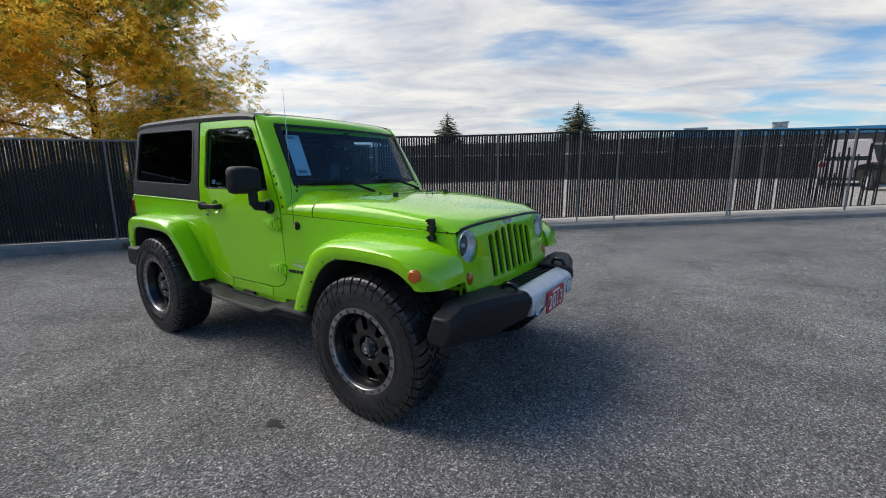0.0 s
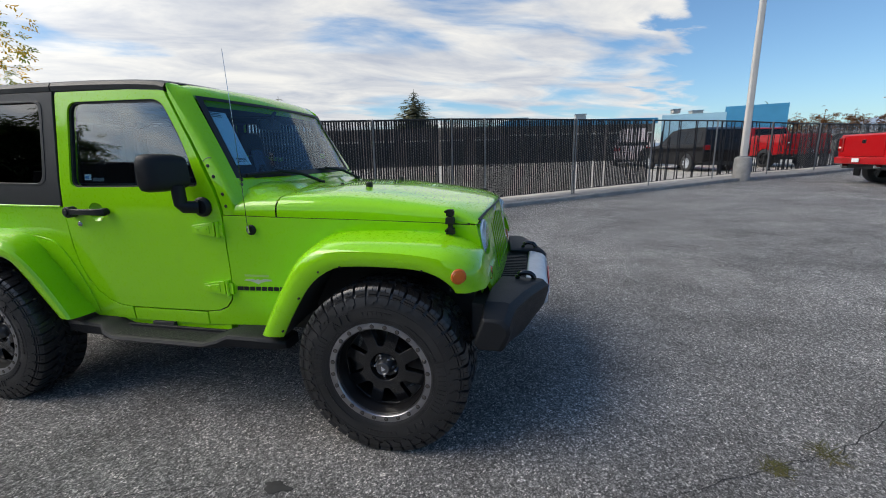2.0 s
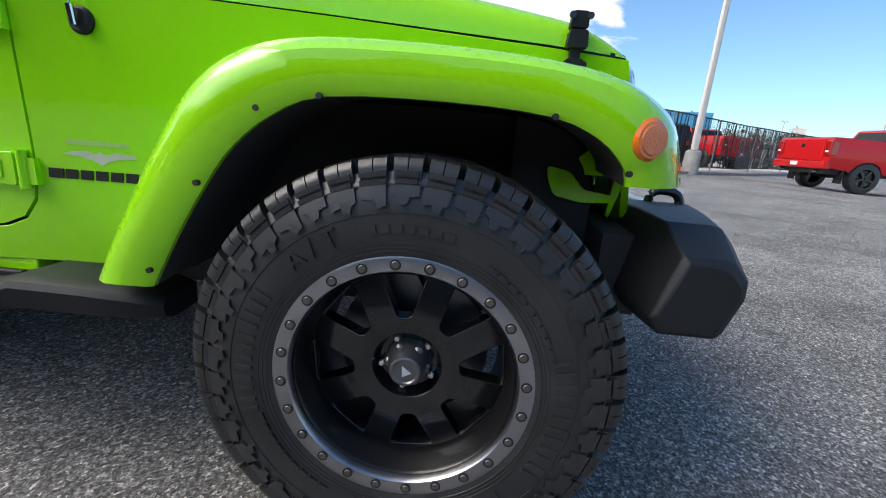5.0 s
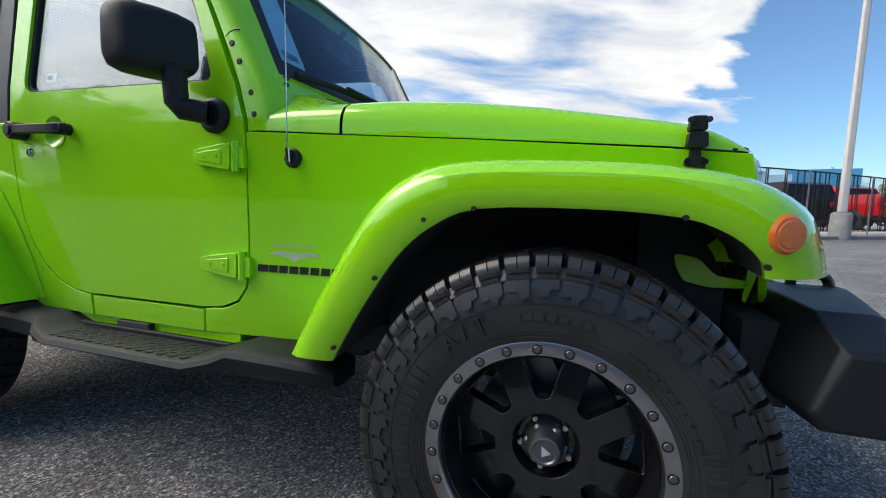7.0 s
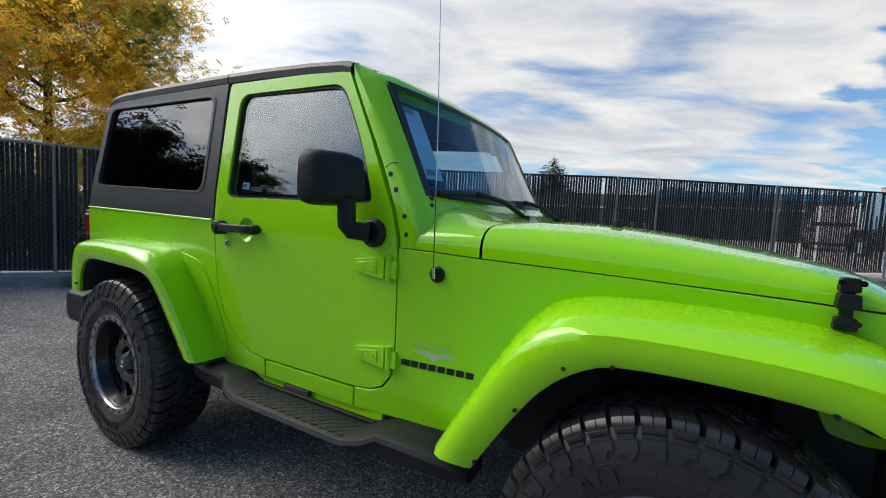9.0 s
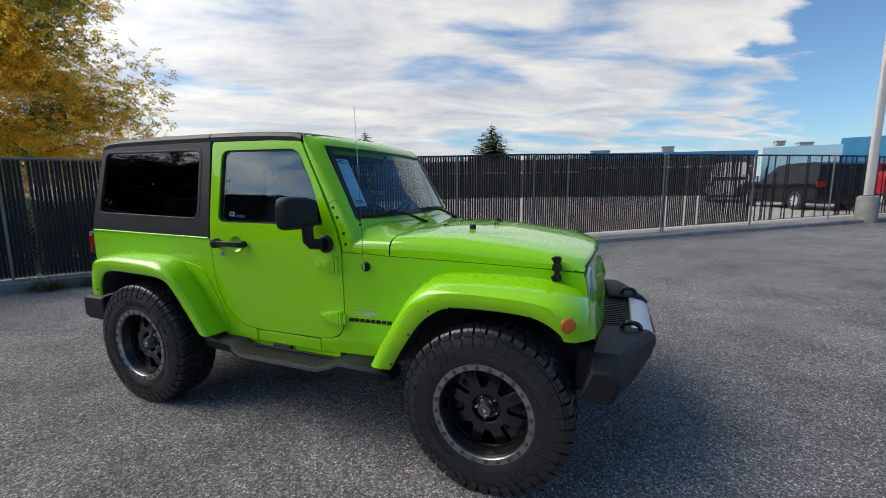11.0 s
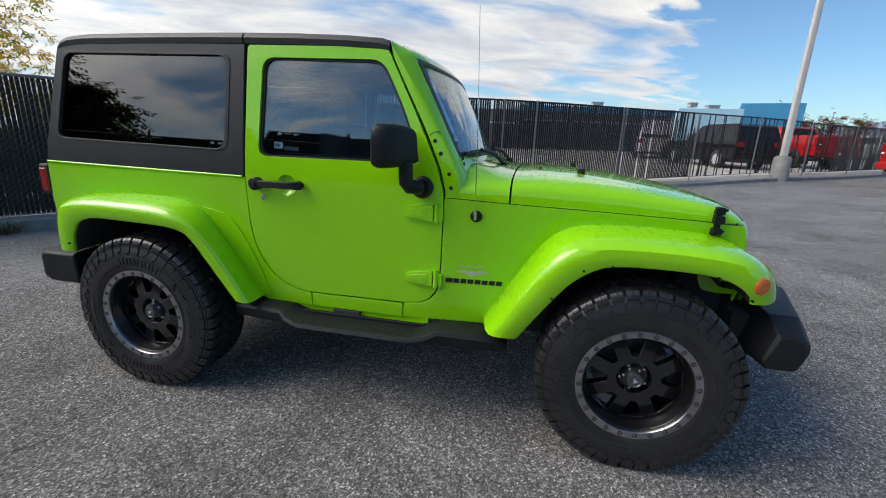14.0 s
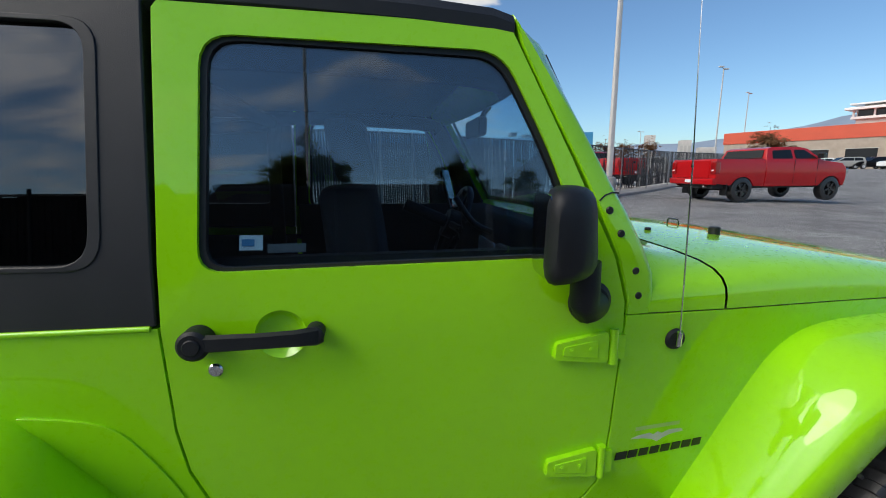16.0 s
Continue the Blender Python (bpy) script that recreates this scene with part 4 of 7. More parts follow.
    for f0, f1 in ((0.243, 0.285), (0.885, 0.912)):
        bm = bmesh.new()
        rings = []
        for y in np.linspace(-0.626, 0.626, 13):
            p, q2 = P(f0, y, -0.0025), P(f1, y, -0.0025)
            rings.append([(p[0] + bowed(y), y, p[2]), (q2[0] + bowed(y), y, q2[2]), (q2[0] + bowed(y) - 0.0015, y, q2[2] - 0.001), (p[0] + bowed(y) - 0.0015, y, p[2] - 0.001)])
        loft(bm, rings)
        part("screen_seal", bm, M_SEAL, ws)
    # price sheet taped inside the glass
    bm = bmesh.new()
    c0, c1 = P(0.36, -0.60, 0.004), P(0.80, -0.575, 0.004)
    loft(bm, [[(p[0], p[1], p[2]), (p[0] + 0.004, p[1] + 0.115, p[2]), (p[0] + 0.001, p[1] + 0.115, p[2] - 0.001), (p[0] - 0.003, p[1], p[2] - 0.001)] for p in (c0, c1)])
    sh = part("price_sheet", bm, M_STICKER, ws, "pale blue printed price sheet")
    for k in range(6):
        f = 0.385 + k * 0.012 if k < 3 else 0.755 + (k - 3) * 0.014
        p, q2 = P(f, -0.585, 0.001), P(f + 0.005, -0.585, 0.001)
        bm = bmesh.new()
        loft(bm, [[(r[0] + 0.002, r[1], r[2]), (r[0] + 0.004, r[1] + 0.075, r[2]), (r[0] + 0.003, r[1] + 0.075, r[2]), (r[0] + 0.001, r[1], r[2])] for r in (p, q2)])
        part("print_line", bm, M_DARK, sh)
    # wipers lying along the lower edge
    for y0, y1 in ((-0.10, -0.58), (0.46, -0.02)):
        bm = bmesh.new()
        tube(bm, [(0.535, y0 + 0.02, 1.235), (0.500, y0 * 0.7 + y1 * 0.3, 1.290), (0.445, y0 * 0.4 + y1 * 0.6, 1.312)], 0.010, 6)
        tube(bm, [(0.398, y1 - 0.03, 1.298), (0.430, y0 * 0.3 + y1 * 0.7, 1.306), (0.452, y0 * 0.75 + y1 * 0.25, 1.305)], 0.010, 6)
        disc(bm, (0.540, y0 + 0.02, 1.205), "z", 0.022, 0.035, 14, 0.004)
        part("wiper", bm, M_PLASTIC, car, "black windscreen wiper", smooth=40)


def hood_ring(x, w, zl, h, rise=0.0, q=0.0):
    prof = [(1.0, -0.02), (1.0, 0.0), (1.0, 0.22), (0.993, 0.42), (0.972, 0.60), (0.93, 0.74), (0.86, 0.84), (0.72, 0.915), (0.50, 0.965), (0.25, 0.99), (0.0, 1.0)]
    prof = [(f, e * (1 - q) + q * (1 - f ** 4 if e >= 0 else e)) for f, e in prof]
    half = [(x, -w * f, zl + h * e + rise * min(1.0, max(0.0, (0.94 - f) / 0.12))) for f, e in prof]
    return half + [(p[0], -p[1], p[2]) for p in half[-2::-1]]


def hood_parts(car):
    zl = lambda x: float(np.interp(x, [0.34, 0.63, 1.0, 1.43, 1.62], [1.106, 1.094, 1.082, 1.064, 1.052]))
    bm = bmesh.new()
    rings = [hood_ring(x, side(x, 1.09) - 0.001, zl(x) + 0.004, h, r) for x, h, r in ((0.345, 0.085, 0.07), (0.40, 0.095, 0.065), (0.45, 0.100, 0.052), (0.50, 0.106, 0.032), (0.56, 0.112, 0.012), (0.623, 0.119, 0.0))]
    loft(bm, rings, closed=False)
    vs = [v for v in bm.verts]
    part("cowl", bm, M_GREEN, car, "lime green scuttle panel below the windscreen", smooth=45)
    bm = bmesh.new()
    rings = []
    for x, h, dw, q in ((0.631, 0.121, 0, 0), (0.75, 0.130, 0, 0), (0.95, 0.130, 0, 0), (1.15, 0.118, 0, 0), (1.32, 0.100, 0, 0), (1.44, 0.086, 0.0, 0), (1.50, 0.078, 0.0, 0), (1.545, 0.070, 0.002, 0.25), (1.575, 0.063, 0.005, 0.5), (1.60, 0.056, 0.010, 0.8), (1.613, 0.050, 0.015, 1.0), (1.618, 0.040, 0.018, 1.0)):
        w = side(x, 1.08) - 0.001 - dw
        bow = 0.030 * max(0.0, (x - 1.30) / 0.318)
        rings.append([(p[0] + bow * (1 - (p[1] / w) ** 2), p[1], p[2]) for p in hood_ring(x, w, zl(x) + 0.004, h, 0.0, q)])
    loft(bm, rings, closed=False)
    hood = part("bonnet", bm, M_GREEN, car, "lime green bonnet reflecting the bright sky", smooth=45)
    bm = bmesh.new()
    tube(bm, [(1.612 + 0.030 * (1 - (y / 0.62) ** 2), y, zl(1.618) - 0.002 + 0.040 * (1 - (y / 0.62) ** 4)) for y in np.linspace(-0.56, 0.56, 21)], 0.0095, 8)
    part("bonnet_seal", bm, M_SEAL, car)
    # the dark gap under the bonnet line
    for sgn in (-1, 1):
        bm = bmesh.new()
        pts = [(x, sgn * (side(x, 1.08) - 0.006), zl(x) - 0.004) for x in np.linspace(0.345, 1.585, 9)]
        loft(bm, [[(p[0], p[1], p[2] - 0.01), (p[0], p[1], p[2] + 0.012), (p[0], p[1] - sgn * 0.02, p[2] + 0.012), (p[0], p[1] - sgn * 0.02, p[2] - 0.01)] for p in pts])
        part("bonnet_seal", bm, M_SEAL, car)
        # catch: two bolted blocks and a strap
        y = lambda z: sgn * (side(1.50, z) - 0.004)
        bm = bmesh.new()
        for z0, z1, wx, d in ((1.098, 1.130, 0.019, 0.026), (1.010, 1.040, 0.022, 0.026), (1.036, 1.114, 0.011, 0.022), (1.060, 1.094, 0.022, 0.032)):
            o = rounded([(1.495 - wx, z0), (1.495 - wx * 0.85, z1), (1.495 + wx * 0.85, z1), (1.495 + wx, z0)], 0.006, 3)
            s = sheet(o)
            for v in s.verts:
                v.co.y = y(v.co.z)
            thicken(s, (0, sgn * d, 0))
            merge(bm, s)
        catch = part("bonnet_catch", bm, M_PLASTIC, car, "black rubber bonnet catch", smooth=35, bevel=0.003)
        for dx in (-0.018, 0.018):
            for zz in (1.028, 1.120):
                bm = bmesh.new()
                disc(bm, (1.495 + dx, y(zz) + sgn * 0.028, zz), "y", 0.007, sgn * 0.005, 10)
                part("catch_bolt", bm, M_BLACKMETAL, catch)
    top = lambda x, f: zl(x) + 0.004 + float(np.interp(x, [0.631, 0.75, 0.95, 1.15, 1.32], [0.121, 0.130, 0.130, 0.118, 0.100])) * f
    for y in (-0.30, 0.30):
        bm = bmesh.new()
        disc(bm, (0.955, y, top(0.955, 0.96)), "z", 0.019, 0.028, 18, 0.004)
        part("bonnet_buffer", bm, M_SEAL, car, "black rubber buffer", smooth=40)
    bm = bmesh.new()
    z = top(1.02, 0.995)
    tube(bm, [(1.02, -0.035, z - 0.004), (1.02, -0.033, z + 0.016), (1.02, -0.025, z + 0.022), (1.02, 0.025, z + 0.022), (1.02, 0.033, z + 0.016), (1.02, 0.035, z - 0.004)], 0.0035, 8)
    part("tie_loop", bm, M_BLACKMETAL, car, smooth=50)
    for y in (-0.22, 0.24):
        bm = bmesh.new()
        disc(bm, (0.75, y, top(0.75, 0.985)), "z", 0.011, 0.010, 12, 0.003)
        part("washer_jet", bm, M_SEAL, car, smooth=40)


def grille_parts(car):
    gx = lambda z: 1.708 - 0.19 * (z - 0.70)
    half = [(0.0, 1.098), (0.22, 1.094), (0.42, 1.080), (0.54, 1.060), (0.590, 1.030), (0.605, 0.98), (0.600, 0.88), (0.585, 0.76), (0.560, 0.705), (0.52, 0.690), (0.0, 0.690)]
    outer = half + [(-y, z) for y, z in half[-2:0:-1]]
    holes = []
    for k in range(-3, 4):
        c = k * 0.088
        zt = 1.030 - 0.010 * abs(k) ** 1.1
        holes.append(rounded([(c - 0.030, 0.755), (c - 0.030, zt + 0.014), (c + 0.030, zt + 0.014), (c + 0.030, 0.755)], 0.028, 5))
    for s in (-1, 1):
        holes.append([(s * 0.508 + 0.089 * math.cos(a), 0.975 + 0.089 * math.sin(a)) for a in np.linspace(0, 2 * math.pi, 29)[:-1]])
        holes.append([(s * 0.545 + 0.026 * math.cos(a), 0.800 + 0.034 * math.sin(a)) for a in np.linspace(0, 2 * math.pi, 21)[:-1]])
    bm = sheet(outer, holes, (0.8, 0.9, 1.0, 1.05), (-0.5, -0.4, 0.4, 0.5))
    for v in bm.verts:
        y, z = v.co.x, v.co.z
        back = 0.10 * max(0.0, abs(y) - 0.34) ** 1.3 + (0.20 * max(0, z - 1.06) if z > 1.06 else 0)
        v.co = (gx(z) - back, y, z)
    thicken(bm, (-0.018, 0, 0))
    gr = part("grille", bm, M_GREEN, car, "lime green seven-slot grille", smooth=35, bevel=0.006, segs=3)
    bm = bmesh.new()
    box(bm, (1.48, -0.38, 0.72), (1.600, 0.38, 1.06))
    part("radiator", bm, M_DARK, gr)
    for s in (-1, 1):
        xc = gx(0.975) - 0.10 * (0.508 - 0.34) ** 1.3
        bm = bmesh.new()
        lathe(bm, [(xc - 0.075, 0.0), (xc - 0.070, 0.04), (xc - 0.040, 0.072), (xc - 0.010, 0.086), (xc - 0.006, 0.089), (xc - 0.03, 0.090), (xc - 0.08, 0.07)], "x", 32, centre=(0, s * 0.508, 0.975))
        lamp = part("headlight", bm, M_REFLECTOR, gr, "round clear headlight", smooth=50)
        bm = bmesh.new()
        lathe(bm, [(xc - 0.010, 0.087), (xc + 0.004, 0.080), (xc + 0.013, 0.055), (xc + 0.017, 0.0), (xc + 0.012, 0.0), (xc + 0.008, 0.055), (xc - 0.001, 0.078), (xc - 0.014, 0.084)], "x", 32, centre=(0, s * 0.508, 0.975))
        part("headlight_lens", bm, M_LENS, lamp, smooth=60)
        bm = bmesh.new()
        lathe(bm, [(xc - 0.05, 0.0), (xc - 0.05, 0.011), (xc - 0.03, 0.011), (xc - 0.026, 0.0)], "x", 16, centre=(0, s * 0.508, 0.975))
        part("bulb_cap", bm, M_SILVER, lamp)
        xc = gx(0.80) - 0.10 * (0.545 - 0.34) ** 1.3
        bm = bmesh.new()
        lathe(bm, [(xc - 0.03, 0.0), (xc - 0.03, 0.030), (xc - 0.002, 0.034), (xc + 0.008, 0.026), (xc + 0.009, 0.0)], "x", 24)
        for v in bm.verts:
            v.co.y, v.co.z = v.co.y * 0.85 + s * 0.545, v.co.z * 1.12 + 0.800
        part("turn_lamp", bm, M_AMBER, gr, "amber turn lamp", smooth=50)
    # the grille's side flanges, seen inside the wheel arch
    for s in (-1, 1):
        bm = bmesh.new()
        # a plate with a cut-out, and a fin that hangs from the nose
        for o in (rounded([(1.480, 0.815), (1.537, 0.805), (1.574, 0.765), (1.648, 0.755), (1.642, 0.738), (1.568, 0.733), (1.504, 0.745), (1.486, 0.782)], 0.012, 3), [(1.642, 0.800), (1.662, 0.780), (1.642, 0.703), (1.634, 0.707)]):
            p = sheet(o)
            for v in p.verts:
                v.co.y = s * 0.584
            thicken(p, (0, -s * 0.010, 0))
            merge(bm, p)
        part("side_flange", bm, M_GREEN, gr, smooth=30, bevel=0.003)
        bm = bmesh.new()
        box(bm, (1.40, min(s * 0.30, s * 0.565), 0.46), (1.60, max(s * 0.30, s * 0.565), 1.02))
        box(bm, (1.605, min(s * 0.30, s * 0.69), 0.50), (1.70, max(s * 0.30, s * 0.69), 0.685))
        part("splash_shield", bm, M_DARK, gr)
    # maker's badge as plain raised bars
    for y, w, h in ((-0.052, 0.016, 0.038), (-0.022, 0.020, 0.028), (0.010, 0.020, 0.028), (0.044, 0.020, 0.036)):
        bm = bmesh.new()
        x = gx(1.062)
        box(bm, (x - 0.012, y - w / 2, 1.060 - h / 2), (x + 0.004, y + w / 2, 1.060 + h / 2))
        part("badge_bar", bm, M_SILVER, gr, bevel=0.003)


def bumper_parts(car):
    # black ends: sections along y
    for sgn in (-1, 1):
        bm = bmesh.new()
        rings = []
        for y, xb, xf, zb, zt in [(0.910, 1.662, 1.784, 0.556, 0.684), (0.900, 1.652, 1.800, 0.548, 0.694), (0.80, 1.652, 1.818, 0.540, 0.738), (0.62, 1.66, 1.875, 0.524, 0.742), (0.37, 1.69, 1.968, 0.572, 0.732), (0.340, 1.69, 1.960, 0.582, 0.722)]:
            o = [(xb - 0.010, zb + 0.030), (xb + 0.010, zb), (xf - 0.038, zb), (xf - 0.026, zb + 0.012), (xf - 0.002, zt - 0.066), (xf - 0.004, zt - 0.034), (xf - 0.030, zt - 0.006), (xf - 0.050, zt), (xb + 0.028, zt)]
            rings.append([(x, sgn * y, z) for x, z in o])
        loft(bm, rings)
        part("bumper_end", bm, M_PLASTIC, car, "black textured plastic bumper end", smooth=18, bevel=0.007)
        # tow hook
        bm = bmesh.new()
        tube(bm, smooth_line([(1.80, sgn * 0.395, 0.700), (1.805, sgn * 0.395, 0.745), (1.825, sgn * 0.395, 0.765), (1.870, sgn * 0.395, 0.762), (1.888, sgn * 0.395, 0.742), (1.884, sgn * 0.395, 0.726)], 3), 0.013, 8)
        part("tow_hook", bm, M_BLACKMETAL, car, "black steel tow hook", smooth=50)
        # fog lamp sunk into the silver centre's end
        bm = bmesh.new()
        lathe(bm, [(1.930, 0.0), (1.945, 0.030), (1.964, 0.042), (1.970, 0.047), (1.964, 0.050), (1.93, 0.052)], "x", 24, centre=(0, sgn * 0.272, 0.620))
        part("fog_lamp", bm, M_CHROME, car, "round fog lamp", smooth=45)
    bm = bmesh.new()
    rings = []
    for y in np.linspace(-0.337, 0.337, 9):
        rings.append([(1.845, y, 0.575), (1.940, y, 0.572), (1.964, y, 0.586), (1.967, y, 0.660), (1.958, y, 0.688), (1.930, y, 0.708), (1.87, y, 0.722), (1.845, y, 0.720)])
    loft(bm, rings)
    ctr = part("bumper_centre", bm, M_SILVER, car, "silver bumper centre section", smooth=32, bevel=0.008)
    # black ribbed pad between grille and bumper
    bm = bmesh.new()
    box(bm, (1.66, -0.40, 0.60), (1.844, 0.40, 0.690))
    for k in range(20):
        box(bm, (1.665, -0.39 + k * 0.04, 0.690), (1.835, -0.39 + k * 0.04 + 0.018, 0.703))
    part("step_pad", bm, M_PLASTIC, car, "black ribbed step pad")
    bm = bmesh.new()
    o = rounded([(-0.150, 0.540), (-0.150, 0.672), (0.150, 0.672), (0.150, 0.540)], 0.012, 3)
    loft(bm, [[(x, y, z) for y, z in o] for x in (1.969, 1.975)])
    pl = part("sale_plate", bm, M_PLATE, car, "red plate with white year figures", bevel=0.002)
    turn = Matrix(((0, 0, 1, 1.9765), (1, 0, 0, 0), (0, 1, 0, 0.594), (0, 0, 0, 1)))
    lettering("year_figures", "2013", 0.122, M_WHITE, turn, pl, 0.0015)
    bm = bmesh.new()
    box(bm, (1.975, -0.06, 0.650), (1.977, 0.06, 0.664))
    part("plate_writing", bm, M_WHITE, pl)
    # rear bumper
    bm = bmesh.new()
    rings = []
    for y in (-0.875, -0.84, -0.70, 0.70, 0.84, 0.875):
        e = 0.05 if abs(y) > 0.86 else (0.012 if abs(y) > 0.8 else 0)
        rings.append([(-1.66 - e * 0.2, y, 0.50 + e * 0.3), (-1.91 + e, y, 0.50 + e * 0.3), (-1.955 + e, y, 0.54), (-1.955 + e, y, 0.655), (-1.925 + e, y, 0.690 - e * 0.3), (-1.68, y, 0.690 - e * 0.3)])
    loft(bm, rings)
    part("rear_bumper", bm, M_PLASTIC, car, "black plastic rear bumper", smooth=32, bevel=0.01)


def hardtop_parts(car):
    # sides with the quarter window
    for sgn in (-1, 1):
        o = [(-0.661, 1.150), (-0.640, 1.752), (-1.695, 1.765), (-1.730, 1.74), (-1.868, 1.168)]
        hole = rounded([(-0.762, 1.272), (-0.735, 1.702), (-1.682, 1.714), (-1.772, 1.294)], [0.06, 0.05, 0.05, 0.05], 5)
        bm = sheet(o, (hole,), ZCUTS)
        for v in bm.verts:
            v.co.y = sgn * (side(v.co.x, v.co.z) + 0.002)
        thicken(bm, (0, -sgn * 0.04, 0))
        lip = bmesh.new()
        tube(lip, [(x, sgn * (side(x, z) + 0.001), z) for x, z in ((-0.672, 1.146), (-1.0, 1.151), (-1.4, 1.157), (-1.862, 1.164))], 0.0065, 8)
        part("belt_lip", lip, M_GREEN, car, smooth=60)
        hs = part("hardtop_side", bm, M_HARDTOP, car, "black textured hardtop side", smooth=30, bevel=0.006)
        c = np.mean(hole, axis=0)
        ins = lambda k: [tuple(c + (np.array(p) - c) * (1 - k / np.linalg.norm(np.array(p) - c))) for p in hole]
        part("quarter_window", flank(ins(0.004), sgn, 0.005, (), -0.012), M_TINT, hs, "black privacy-tinted quarter window", smooth=30)
        # moulded lip round the opening
        bm = sheet(ins(-0.022), (ins(0.0),), ZCUTS)
        for v in bm.verts:
            v.co.y = sgn * (side(v.co.x, v.co.z) + 0.0045)
        thicken(bm, (0, -sgn * 0.004, 0))
        part("window_surround", bm, M_HARDTOP, hs, smooth=30, bevel=0.0015)
    # roof skins: a rear shell and two front panels
    def skin(xs, gap=0.0, y0=-1, y1=1, lift=0.0):
        bm = bmesh.new()
        rings = []
        for x, ztop in xs:
            w = side(x, 1.76) + 0.004
            ring = []
            for f, dz in ((1.0, -0.052), (1.004, -0.028), (0.99, -0.010), (0.95, 0.0), (0.80, 0.006), (0.5, 0.012), (0.0, 0.016)):
                ring.append((x, -w * f, ztop + dz + lift))
            ring = ring + [(p[0], -p[1], p[2]) for p in ring[-2::-1]]
            rings.append(ring + [(p[0], p[1] * 0.97, p[2] - 0.02 - (0.0 if abs(p[1]) > 0.6 else 0.02)) for p in ring[::-1]])
        loft(bm, rings)
        return bm
    part("hardtop_roof", skin([(-0.650, 1.806), (-0.8, 1.808), (-1.2, 1.810), (-1.56, 1.808), (-1.66, 1.800), (-1.705, 1.785), (-1.727, 1.765)]), M_HARDTOP, car, "black textured hardtop roof", smooth=35)
    part("front_roof_panel", skin([(-0.642, 1.806), (-0.40, 1.802), (-0.15, 1.793), (0.015, 1.781), (0.060, 1.768)]), M_HARDTOP, car, "black removable front roof panel", smooth=35)
    # tail: panel, glass, lamps
    bm = bmesh.new()
    loft(bm, [[(-1.905, y, 0.56), (-1.905, y, 1.0), (-1.885, y, 1.155), (-1.86, y, 1.155), (-1.86, y, 0.56)] for y in (-0.74, 0.74)])
    part("tailgate", bm, M_GREEN, car, bevel=0.01)
    bm = bmesh.new()
    for y0, y1 in ((-0.74, -0.64), (0.64, 0.74)):
        loft(bm, [[(-1.868, y, 1.158), (-1.724, y * 0.965, 1.765), (-1.69, y * 0.965, 1.765), (-1.83, y, 1.158)] for y in (y0, y1)])
    loft(bm, [[(-1.739, y, 1.70), (-1.724, y, 1.765), (-1.69, y, 1.765), (-1.707, y, 1.70)] for y in (-0.64, 0.64)])
    part("hardtop_rear", bm, M_HARDTOP, car)
    bm = bmesh.new()
    loft(bm, [[(-1.860, y, 1.160), (-1.740, y, 1.70), (-1.734, y, 1.70), (-1.854, y, 1.160)] for y in (-0.64, 0.64)])
    part("rear_window", bm, M_TINT, car, "black tinted rear window")
    for sgn in (-1, 1):
        bm = bmesh.new()
        box(bm, (-1.975, min(sgn * 0.62, sgn * 0.755), 0.975), (-1.90, max(sgn * 0.62, sgn * 0.755), 1.145))
        tl = part("tail_lamp", bm, M_PLASTIC, car, "black-framed red tail lamp", bevel=0.012)
        bm = bmesh.new()
        box(bm, (-1.968, min(sgn * 0.70, sgn * 0.760), 0.995), (-1.915, max(sgn * 0.70, sgn * 0.760), 1.125))
        part("tail_lens", bm, M_TAIL, tl, bevel=0.008)


